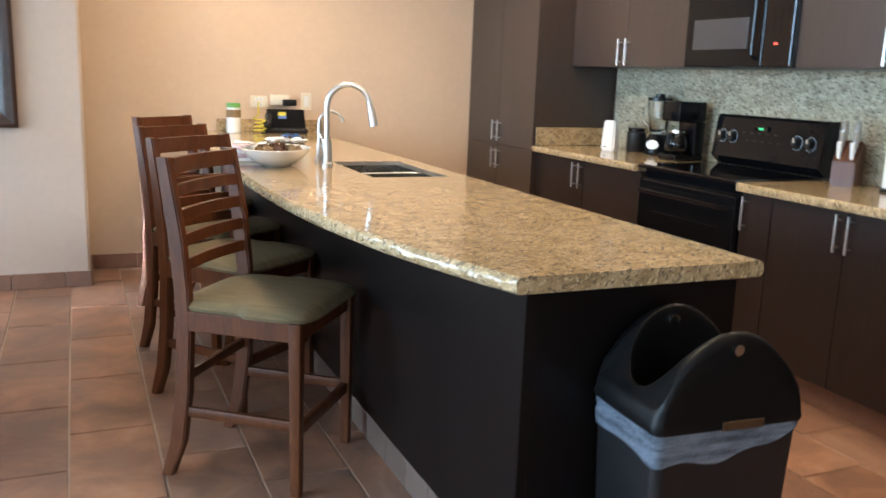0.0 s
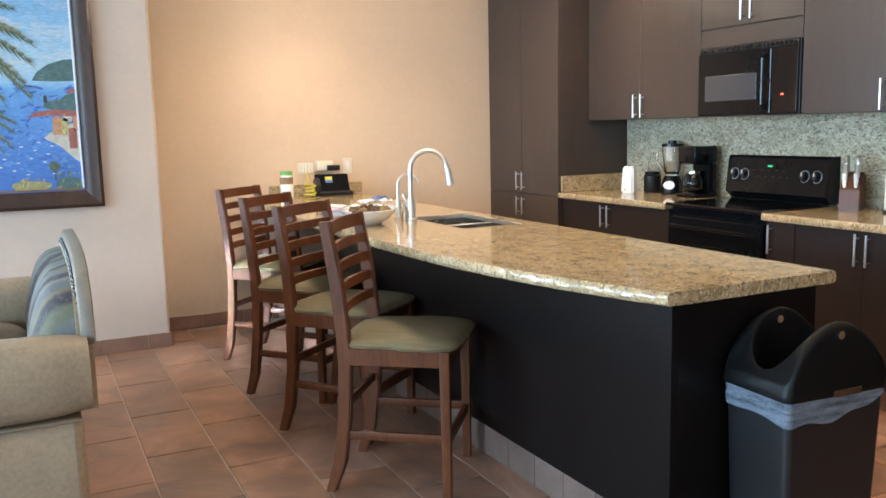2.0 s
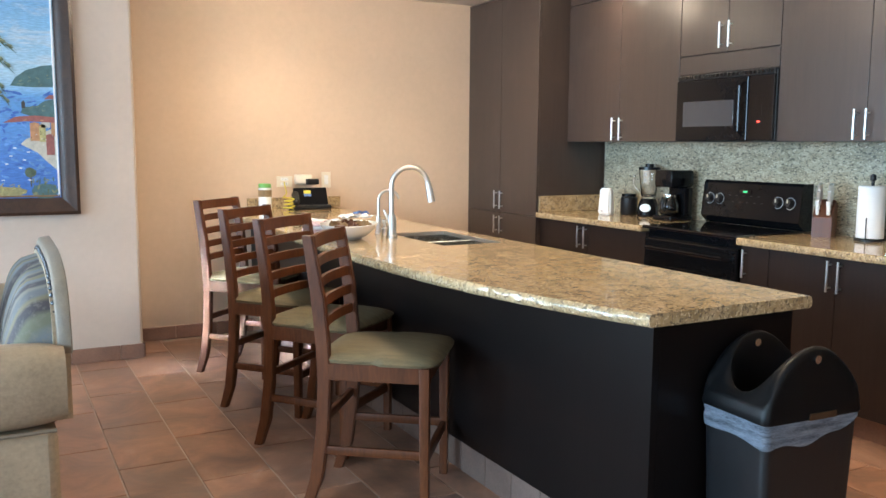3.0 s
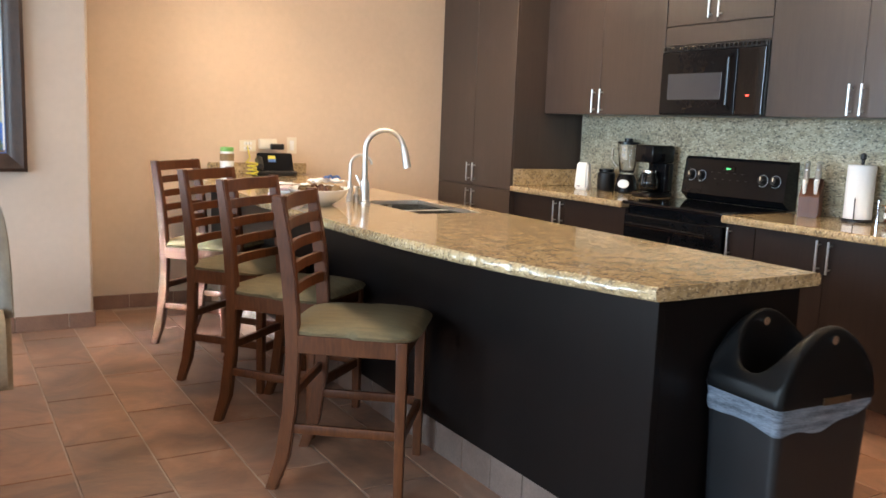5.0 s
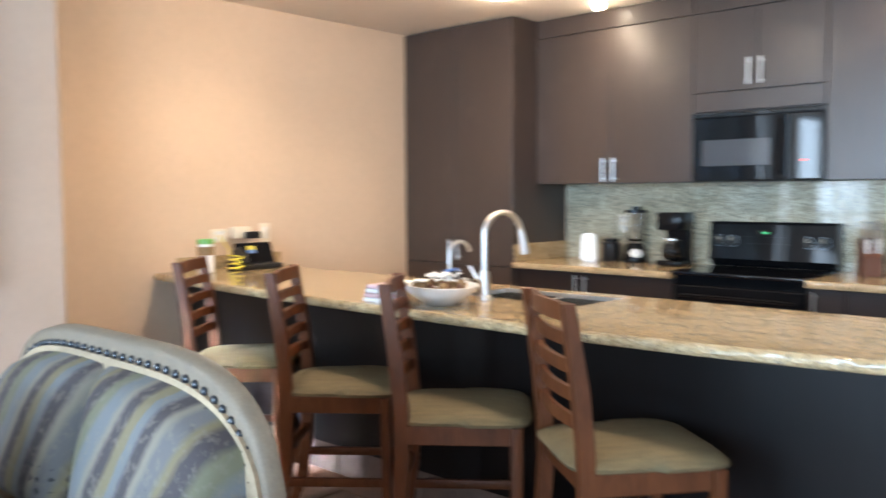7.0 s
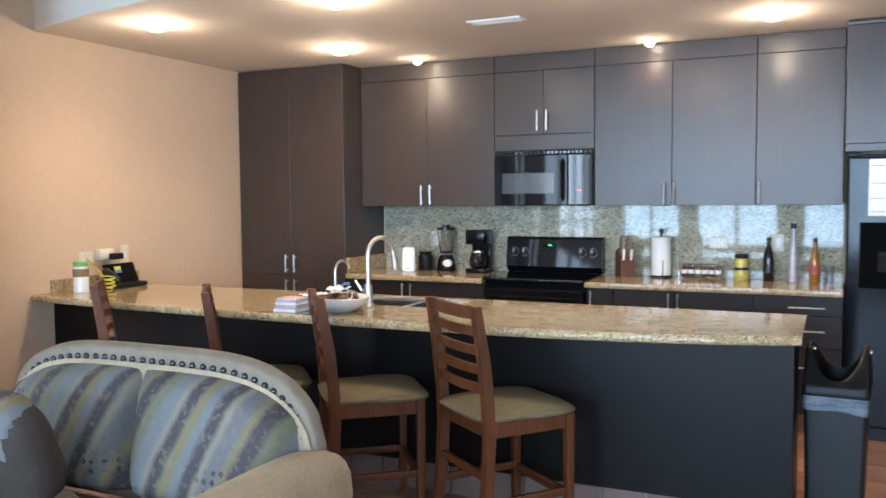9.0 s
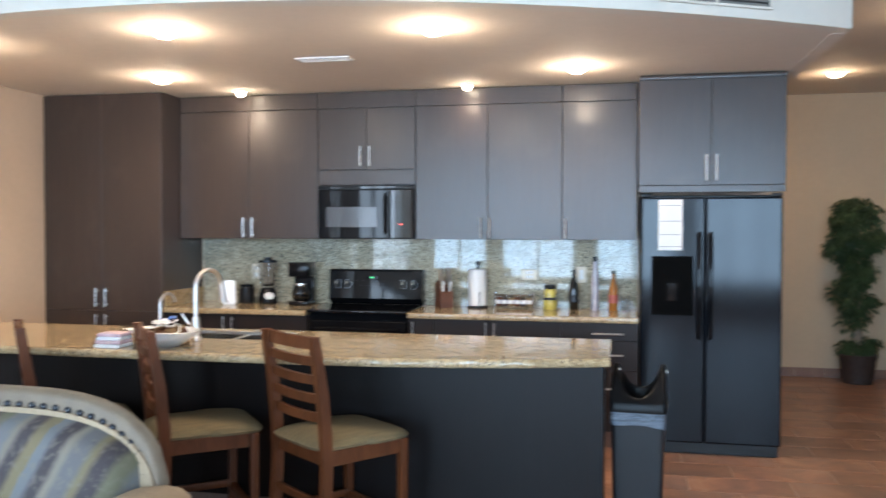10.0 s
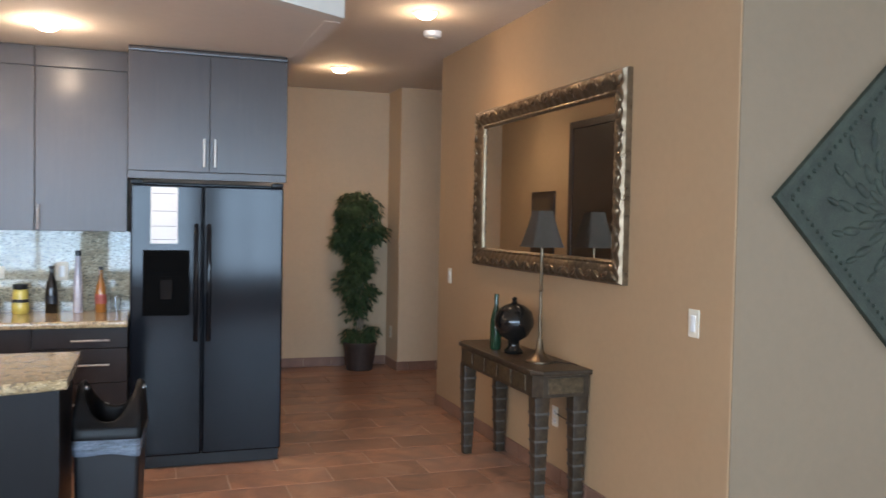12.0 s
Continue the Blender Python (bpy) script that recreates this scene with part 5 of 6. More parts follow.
for f in (0.3, 0.6, 0.85, 1.0):
    ring = []
    for x, y in plan:
        mx, my = mouth(x, y, 1.0)
        z0, z1 = hood(x), mouth_z(mx)
        ring.append(bin_at(x * 0.96 * (1 - f) + mx * f, y * 0.96 * (1 - f) + my * f, z0 * (1 - f) + z1 * f + 0.006 * math.sin(math.pi * f)))
    rings.append(ring)
for s_, drop in ((0.98, 0.004), (0.965, 0.018), (0.96, 0.05)):
    rings.append([bin_at(*mouth(x, y, s_), max(0.61, mouth_z(mouth(x, y, 1.0)[0]) - drop)) for x, y in plan])
rings.append([bin_at(*mouth(x, y, 0.955), 0.605) for x, y in plan])
bm = loft(rings, False)
bmesh.ops.solidify(bm, geom=bm.faces[:], thickness=0.003)
lid = part("lid", bm, M_BLACK_MATTE, bn, "arched lid with cut-out sides", smooth=True)
for a, b in ((-0.134, -0.118), (0.092, 0.105)):
    part("pivot_screw", tube([bin_at(-0.005, a, 0.806), bin_at(-0.005, b, 0.806)], [0.012, 0.012], 14), M_CHROME, lid)
bm = slab(-0.03, -0.1395, 0.632, 0.075, -0.1355, 0.652, bevel=0.001, seg=1)
bmesh.ops.transform(bm, matrix=pose(BC[0], BC[1], 0, 0, 0, math.degrees(BTURN)), verts=bm.verts)
part("maker_plate", bm, M_LAMPMETAL, lid, "small scuffed metal plate")
bm = lathe([(0.02, 0.0), (0.10, 0.01), (0.095, 0.03), (0.05, 0.045)], 16)
for v in bm.verts:
    v.co *= 1 + 0.2 * noise.noise(v.co * 18)
    v.co.x *= 1.3
bmesh.ops.translate(bm, verts=bm.verts, vec=(BC[0], BC[1], 0.555))
solid("bin_rubbish", bm, M_FOOD, "crumpled brown paper rubbish in the bin", "rubbish")

# ---- sofa ----
sofa = thing("sofa", (-1.9, 4.17, 0), "beige suede loveseat with striped back and studded carved frame", "sofa")
SC, SH = 4.17, 0.712      # centre and half length of the back


def crest(y):
    u = min(1.0, abs(y - SC) / SH)
    return 0.70 + 0.272 * (1 - u ** 4.2) ** 0.55


for s in (-1, 1):
    for q in (-2.25, -1.52):
        part("foot", lathe([(0.022, 0.001), (0.034, 0.05), (0.03, 0.09)], 14, (q, SC + s * 0.77, 0)), M_FRAME, sofa)
bm = slab(-2.33, SC - 0.835, 0.085, -1.475, SC + 0.835, 0.42, bevel=0.035, seg=3)
part("base", bm, M_SUEDE, sofa)
for s in (-1, 1):
    bm = bmesh.new()
    # padded arm with a bulging outer face
    rows = []
    for i in range(13):
        x = -2.36 + 0.92 * i / 12
        e = 1 - 0.14 * abs(2 * i / 12 - 1) ** 6
        row = []
        for k in range(16):
            a = 2 * math.pi * k / 16
            cyy, czz = math.copysign(abs(math.cos(a)) ** 0.7, math.cos(a)), math.copysign(abs(math.sin(a)) ** 0.7, math.sin(a))
            row.append((x, SC + s * (0.725 + 0.128 * cyy * e), 0.565 + 0.145 * czz * e))
        rows.append(row)
    bm = loft(rows, True, True)
    part("arm", bm, M_SUEDE, sofa, smooth=True)
    part("arm_piping", tube([(-2.34, SC + s * 0.842, 0.425), (-1.48, SC + s * 0.842, 0.425)], 0.007, 8), M_SOFAFRAME, sofa)
ycs = [SC - SH + 2 * SH * i / 48 for i in range(49)]
# upholstered back shell behind the cushions
bm = bmesh.new()
vs = []
for x in (-1.47, -1.418):
    vs.append(([bm.verts.new((x, y, 0.42)) for y in ycs], [bm.verts.new((x, y, crest(y) - 0.05)) for y in ycs]))
for (la, ha), (lb, hb) in ((vs[0], vs[1]),):
    for i in range(48):
        bm.faces.new((la[i], la[i + 1], ha[i + 1], ha[i])), bm.faces.new((lb[i + 1], lb[i], hb[i], hb[i + 1]))
        bm.faces.new((ha[i], ha[i + 1], hb[i + 1], hb[i])), bm.faces.new((la[i + 1], la[i], lb[i], lb[i + 1]))
    bm.faces.new((la[0], ha[0], hb[0], lb[0])), bm.faces.new((la[-1], lb[-1], hb[-1], ha[-1]))
part("back_shell", bm, M_SUEDE, sofa)
# carved frame: a rounded band along the crest
path = [Vector((0, y, crest(y))) for y in ycs]
dense = [path[0] + Vector((0, 0, -0.04))] + path + [path[-1] + Vector((0, 0, -0.04))]
rows = []
for i, p in enumerate(dense):
    d = (dense[min(i + 1, len(dense) - 1)] - dense[max(i - 1, 0)]).normalized()
    nrm = Vector((0, -d.z, d.y))
    rows.append([(-1.425 + a, p.y + nrm.y * b, p.z + nrm.z * b) for a, b in ((-0.024, -0.096), (-0.032, -0.086), (-0.034, -0.012), (-0.026, 0.004), (0.012, 0.010), (0.017, -0.010), (0.018, -0.05), (0.008, -0.096))])
fr = part("carved_frame", loft(rows, True, True), M_SOFAFRAME, sofa, "pale carved frame with dark studs", smooth=True)
walked, last, laid = 0.0, dense[0], 0
for i in range(400):
    t = i / 399 * (len(dense) - 1)
    a = dense[int(t)].lerp(dense[min(int(t) + 1, len(dense) - 1)], t - int(t))
    walked += (a - last).length
    last = a
    if walked > 0.046 * (laid + 0.5) and laid < 70:
        laid += 1
        k = min(int(t) + 1, len(dense) - 1)
        d = (dense[k] - dense[k - 1]).normalized()
        nrm = Vector((0, -d.z, d.y))
        c = a - nrm * 0.042
        bm = lathe([(0.0125, 0), (0.0115, 0.004), (0.007, 0.0075), (0.002, 0.009)], 12)
        bmesh.ops.transform(bm, matrix=Matrix.Translation((-1.4585, c.y, c.z)) @ Matrix.Rotation(radians(-90), 4, "Y") @ Matrix.Diagonal((1.0, 1.0, 1.3, 1)), verts=bm.verts)
        part("stud", bm, M_STUD, fr)


def cushion(cx, cy, cz, wx, wy, wz, tilt, turn, p=3.2, seed=0.0, bulge=0.0):
    """A stuffed cushion: a squashed superellipsoid with soft lumps."""
    bm = bmesh.new()
    bmesh.ops.create_uvsphere(bm, u_segments=32, v_segments=18, radius=1.0)
    for v in bm.verts:
        c = v.co.normalized()
        k = (abs(c.x) ** 2.9 + abs(c.y) ** p + abs(c.z) ** p) ** (-1 / p)
        q = c * min(k, 1.3)
        lump = 1 + 0.035 * noise.noise(Vector((q.x * 2, q.y * 2.4, q.z * 2.4 + seed)))
        v.co = (q.x * wx * lump, q.y * wy * lump * (1 - bulge * max(0, q.z) ** 2), q.z * wz * lump)
    bmesh.ops.transform(bm, matrix=pose(cx, cy, cz, 0, tilt, turn), verts=bm.verts)
    return bm


def back_pad(y0, y1, seed):
    """A stuffed pad that follows the arched crest, flat at the back and full in front."""
    bm = bmesh.new()
    U, V, front, rear = 26, 18, [], []
    for i in range(U + 1):
        u = 2 * i / U - 1
        y = (y0 + y1) / 2 + (y1 - y0) / 2 * u
        top = crest(y) - 0.062
        fcol, rcol = [], []
        for j in range(V + 1):
            v = 2 * j / V - 1
            z = 0.46 + (top - 0.46) * j / V
            full = max(0.0, (1 - abs(u) ** 6) * (1 - abs(v) ** 5)) ** 0.5
            lump = 0.012 * noise.noise(Vector((y * 5, z * 5, seed)))
            fcol.append(bm.verts.new((-1.452 - (0.165 + lump - 0.05 * v) * full, y, z)))
            rcol.append(bm.verts.new((-1.448, y, z)))
        front.append(fcol)
        rear.append(rcol)
    for i in range(U):
        for j in range(V):
            bm.faces.new((front[i][j], front[i + 1][j], front[i + 1][j + 1], front[i][j + 1]))
            bm.faces.new((rear[i][j], rear[i][j + 1], rear[i + 1][j + 1], rear[i + 1][j]))
        bm.faces.new((front[i][0], rear[i][0], rear[i + 1][0], front[i + 1][0]))
        bm.faces.new((front[i][V], front[i + 1][V], rear[i + 1][V], rear[i][V]))
    for j in range(V):
        bm.faces.new((front[0][j], front[0][j + 1], rear[0][j + 1], rear[0][j]))
        bm.faces.new((front[U][j], rear[U][j], rear[U][j + 1], front[U][j + 1]))
    return bm


for ya, yb, seed in ((SC - SH + 0.055, SC - 0.004, 1.0), (SC + 0.004, SC + SH - 0.055, 5.0)):
    part("back_cushion", back_pad(ya, yb, seed), M_STRIPE, sofa, "striped patterned back cushion", smooth=True)
for s in (-1, 1):
    part("seat_cushion", cushion(-1.98, SC + s * 0.34, 0.455, 0.36, 0.34, 0.085, 0, 0, 4.5, 9.0 + s), M_SUEDE, sofa, smooth=True)
sofa.location.x += 0.06
pil = thing("throw_pillow", (-1.86, 4.36, 0.53), "square brown and blue patchwork throw pillow on the sofa", "pillow")
part("pillow_body", cushion(-1.86, 4.36, 0.715, 0.085, 0.215, 0.20, -24, 10, 3.6, 3.0), M_BROWN_PILLOW, pil, smooth=True)
part("patch_panel", cushion(-1.888, 4.37, 0.775, 0.087, 0.205, 0.15, -24, 10, 3.6, 3.0), M_STRIPE, pil, "blue and cream patterned panel", smooth=True)

# ---- painting ----
PX0, PX1, PZ0, PZ1 = -2.50, -1.088, 0.96, 2.58
pt = thing("painting", (-1.8, PW - 0.03, PZ0), "framed oil painting of a blue bay with palm trees", "painting")


def canvas_material():
    m, n, l, p = nodes_of("painted_sea_and_sky")
    vec = coords(n, l)
    sep = n.new("ShaderNodeSeparateXYZ")
    l.new(vec, sep.inputs[0])
    span = n.new("ShaderNodeMapRange")
    span.inputs[1].default_value, span.inputs[2].default_value = 0.0, PZ1 - PZ0
    l.new(sep.outputs[2], span.inputs[0])
    r = ramp_node(n, [(0.0, (0.045, 0.125, 0.42)), (0.22, (0.075, 0.20, 0.52)), (0.44, (0.13, 0.32, 0.60)), (0.475, (0.30, 0.50, 0.68)), (0.52, (0.40, 0.55, 0.64)), (0.68, (0.24, 0.44, 0.62)), (1.0, (0.12, 0.27, 0.52))])
    l.new(span.outputs[0], r.inputs[0])
    cl = n.new("ShaderNodeMath")
    cl.operation = "GREATER_THAN"
    cl.inputs[1].default_value = 0.52
    l.new(span.outputs[0], cl.inputs[0])
    cloud = ramp_node(n, [(0.48, (0, 0, 0)), (0.70, (0.75, 0.75, 0.75))])
    l.new(noise_node(n, l, coords(n, l, (1.0, 1, 4.5), (0, radians(6), 0)), 2.6, 6, 0.62, 1.0), cloud.inputs[0])
    f = mixed(n, l, 1.0, cloud.outputs[0], cl.outputs[0], "MULTIPLY")
    c = mixed(n, l, f, r.outputs[0], (0.62, 0.60, 0.58))
    stroke = ramp_node(n, [(0.35, (0.82, 0.82, 0.82)), (0.65, (1.12, 1.12, 1.12))])
    l.new(noise_node(n, l, coords(n, l, (1, 1, 6)), 30, 3), stroke.inputs[0])
    l.new(mixed(n, l, 1.0, c, stroke.outputs[0], "MULTIPLY"), p.inputs["Base Color"])
    p.inputs["Roughness"].default_value = 0.4
    return m


CY = PW - 0.022
part("canvas", slab(PX0 + 0.09, CY, PZ0 + 0.09, PX1 - 0.09, PW - 0.002, PZ1 - 0.09), canvas_material(), pt, "painted bay and sky")
prof = [(0.0, 0.0), (0.0, -0.035), (0.02, -0.05), (0.05, -0.045), (0.085, -0.028), (0.105, -0.022), (0.115, -0.004), (0.115, 0.0)]
for x0, z0, x1, z1, nx, nz in ((PX0, PZ0, PX1, PZ0, 0, 1), (PX1, PZ0, PX1, PZ1, -1, 0), (PX1, PZ1, PX0, PZ1, 0, -1), (PX0, PZ1, PX0, PZ0, 1, 0)):
    bm = bmesh.new()
    rows = []
    dxx, dzz = (x1 - x0), (z1 - z0)
    ln = math.hypot(dxx, dzz)
    dxx, dzz = dxx / ln, dzz / ln
    for ex, ez, sgn in ((x0, z0, 1), (x1, z1, -1)):
        rows.append([bm.verts.new((ex + nx * a + sgn * dxx * a, PW - 0.001 + b, ez + nz * a + sgn * dzz * a)) for a, b in prof])
    for i in range(len(prof)):
        bm.faces.new((rows[0][i], rows[0][(i + 1) % len(prof)], rows[1][(i + 1) % len(prof)], rows[1][i]))
    bm.faces.new(rows[0]), bm.faces.new(rows[1][::-1])
    rail = part("frame_rail", bm, M_FRAME, pt, "dark carved wooden frame")
    inset = 0.117
    # the right strip is white instead of gilt: a glint painted as colour
    part("liner_strip", slab(min(x0 + nx * inset + dxx * inset, x1 + nx * inset - dxx * inset) - 0.005, PW - 0.030, min(z0 + nz * inset + dzz * inset, z1 + nz * inset - dzz * inset) - 0.005,
                             max(x0 + nx * inset + dxx * inset, x1 + nx * inset - dxx * inset) + 0.005, PW - 0.0235, max(z0 + nz * inset + dzz * inset, z1 + nz * inset - dzz * inset) + 0.005), M_PAPER if nx == -1 else M_GILT, rail)
RX, RZ = PX1 - 0.115, PZ0 + 0.115


def daub(name, outline, material, lift):
    """A flat patch of paint on the canvas: outline in metres left of and above the picture's lower right corner."""
    bm = bmesh.new()
    v0 = [bm.verts.new((RX + u, CY - 0.0006 - lift, RZ + w)) for u, w in outline]
    f = bm.faces.new(v0)
    bmesh.ops.extrude_face_region(bm, geom=[f])
    for v in bm.verts:
        if v not in v0:
            v.co.y = CY - 0.0002
    return part(name, bm, material, pt)


def blob(cx, cz, rx, rz, seed, k=22):
    return [(cx + rx * math.cos(2 * math.pi * i / k) * (1 + 0.22 * noise.noise(Vector((math.cos(2 * math.pi * i / k) * 2, math.sin(2 * math.pi * i / k) * 2, seed)))),
             cz + rz * math.sin(2 * math.pi * i / k) * (1 + 0.22 * noise.noise(Vector((math.cos(2 * math.pi * i / k) * 2, math.sin(2 * math.pi * i / k) * 2, seed + 5))))) for i in range(k)]


P_HILL = plain("painted_hill", (0.070, 0.135, 0.135), 0.45, vary=0.35, scale=25)
P_PALM = plain("painted_palm", (0.085, 0.110, 0.065), 0.45, vary=0.65, scale=30)
P_TRUNK = plain("painted_trunk", (0.055, 0.045, 0.04), 0.45, vary=0.4, scale=30)
P_RED = plain("painted_roof", (0.30, 0.10, 0.085), 0.45, vary=0.3, scale=30)
P_OCHRE = plain("painted_house", (0.46, 0.23, 0.11), 0.45, vary=0.3, scale=40)
P_STONE = plain("painted_quay", (0.50, 0.46, 0.38), 0.45, vary=0.25, scale=40)
P_BUSH = plain("painted_bush", (0.30, 0.27, 0.12), 0.45, vary=0.4, scale=40)
def strokes(name, region, count, size, materials, lift, seed, lean=0.3):
    """Short brush marks scattered where region(u, w) is true."""
    rs = random.Random(seed)
    lots = [bmesh.new() for _ in materials]
    done = 0
    for _ in range(count * 30):
        if done >= count:
            break
        u, w = rs.uniform(-1.16, -0.004), rs.uniform(0.004, 1.38)
        if not region(u, w):
            continue
        done += 1
        a, ln, th = rs.gauss(lean, 0.5), size * rs.uniform(0.6, 1.4), size * rs.uniform(0.22, 0.42)
        c, q = math.cos(a), math.sin(a)
        bm = lots[done % len(lots)]
        ring = [(-ln, 0), (-ln * 0.5, -th), (ln * 0.6, -th * 0.8), (ln, 0), (ln * 0.5, th), (-ln * 0.6, th * 0.8)]
        d = lift + 0.00002 * (done % 30)
        bm.faces.new([bm.verts.new((min(RX - 0.001, RX + u + x * c - z * q), CY - 0.0006 - d, max(RZ + 0.001, RZ + w + x * q + z * c))) for x, z in ring])
    for bm, mat in zip(lots, materials):
        part(name, bm, mat, pt, kind="stuff")


P_HILL_LIT = plain("painted_hill_light", (0.15, 0.20, 0.15), 0.45, vary=0.35, scale=40)
P_PALM_LIT = plain("painted_palm_light", (0.20, 0.21, 0.12), 0.45, vary=0.4, scale=40)
P_SEA = plain("painted_wave", (0.12, 0.26, 0.54), 0.45, vary=0.35, scale=40)
P_DEEP = plain("painted_deep_water", (0.05, 0.13, 0.42), 0.45, vary=0.3, scale=40)
P_WHITE = plain("painted_white", (0.66, 0.66, 0.64), 0.45, vary=0.1, scale=40)
P_YELLOW = plain("painted_yellow_bush", (0.42, 0.38, 0.16), 0.45, vary=0.4, scale=50)
strokes("wave_stroke", lambda u, w: w < 0.64, 420, 0.022, (P_SEA, P_DEEP), 0.0002, 21, 0.0)
daub("painted_hill", [(-0.24, 0.66), (-0.21, 0.71), (-0.15, 0.755), (-0.06, 0.785), (-0.001, 0.79), (-0.001, 0.66), (-0.12, 0.655)], P_HILL, 0.0010)
strokes("hill_stroke", lambda u, w: -0.20 < u and 0.665 < w < 0.70 + 0.35 * (u + 0.21), 90, 0.012, (P_HILL_LIT, P_HILL), 0.0014, 22)
strokes("shore_stroke", lambda u, w: -0.15 < u and 0.655 < w < 0.68, 26, 0.008, (P_WHITE, P_OCHRE), 0.0020, 23, 0.0)
daub("painted_headland", [(-0.19, 0.50), (-0.18, 0.535), (-0.10, 0.545), (-0.06, 0.575), (-0.001, 0.59), (-0.001, 0.46), (-0.10, 0.47)], P_HILL, 0.0011)
strokes("headland_stroke", lambda u, w: -0.17 < u and 0.49 < w < 0.55 + 0.2 * (u + 0.1), 60, 0.011, (P_HILL_LIT, P_HILL), 0.0018, 24, 1.0)
daub("painted_tower", [(-0.185, 0.53), (-0.165, 0.53), (-0.165, 0.565), (-0.175, 0.575), (-0.185, 0.565)], P_TRUNK, 0.0016)
daub("painted_roof", [(-0.29, 0.440), (-0.22, 0.478), (-0.12, 0.487), (-0.001, 0.478), (-0.001, 0.445), (-0.16, 0.452)], P_RED, 0.0022)
strokes("roof_stroke", lambda u, w: -0.22 < u and 0.452 < w < 0.48, 30, 0.012, (P_OCHRE, P_RED), 0.0026, 25, 0.0)
daub("painted_roof", [(-0.06, 0.585), (-0.03, 0.612), (-0.001, 0.612), (-0.001, 0.588)], P_RED, 0.0022)
daub("painted_quay", [(-0.20, 0.315), (-0.17, 0.345), (-0.001, 0.42), (-0.001, 0.155), (-0.05, 0.20), (-0.11, 0.265)], P_STONE, 0.0015)
for u, w, du, dw, mm in ((-0.145, 0.335, 0.05, 0.105, P_OCHRE), (-0.095, 0.33, 0.035, 0.10, P_YELLOW), (-0.06, 0.25, 0.045, 0.12, P_RED), (-0.03, 0.36, 0.028, 0.085, P_OCHRE), (-0.085, 0.415, 0.05, 0.03, P_STONE)):
    daub("painted_house", [(u, w), (u + du, w), (u + du, w + dw), (u + du * 0.5, w + dw + 0.008), (u, w + dw)], mm, 0.0020)
strokes("window_stroke", lambda u, w: -0.14 < u and 0.27 < w < 0.43 and w > 0.20 - u, 34, 0.005, (P_TRUNK, P_WHITE), 0.0030, 26, 1.57)
for i in range(14):
    daub("painted_boat", blob(-0.16 - 0.024 * ((i * 5) % 13), 0.10 + 0.024 * ((i * 4) % 9), 0.011, 0.004, i * 1.0, 8), P_WHITE, 0.0016)
daub("painted_bush", blob(-0.29, 0.03, 0.11, 0.03, 3.0), P_BUSH, 0.0012)
strokes("bush_stroke", lambda u, w: -0.41 < u < -0.18 and w < 0.075 - 2.2 * (u + 0.28) ** 2, 90, 0.012, (P_YELLOW, P_BUSH), 0.0018, 27, 0.8)
daub("painted_bush", blob(-0.08, 0.03, 0.075, 0.045, 8.0), P_HILL, 0.0013)
strokes("bush_stroke", lambda u, w: -0.16 < u and w < 0.11, 70, 0.016, (P_PALM, P_HILL, P_PALM_LIT), 0.0020, 28, 1.2)
daub("painted_small_tree", blob(-0.155, 0.145, 0.032, 0.03, 11.0, 14), P_PALM, 0.0016)
daub("painted_small_tree", [(-0.158, 0.06), (-0.150, 0.06), (-0.150, 0.13), (-0.158, 0.13)], P_TRUNK, 0.0015)
strokes("bank_stroke", lambda u, w: u < -0.52 and w < 0.10, 120, 0.02, (P_PALM, P_PALM_LIT, P_HILL), 0.0024, 29, 1.0)
for k in range(5):
    u = -0.635 + 0.032 * k
    daub("painted_cypress", [(u - 0.022, 0.0), (u - 0.020, 0.10), (u, 0.215 - 0.022 * abs(k - 1.5)), (u + 0.020, 0.10), (u + 0.024, 0.0)], P_TRUNK if k % 2 else P_PALM, 0.0028 + 0.0002 * k)


def inside(u, w):
    return min(-0.002, max(u, PX0 + 0.12 - RX)), min(max(w, 0.002), 1.385)


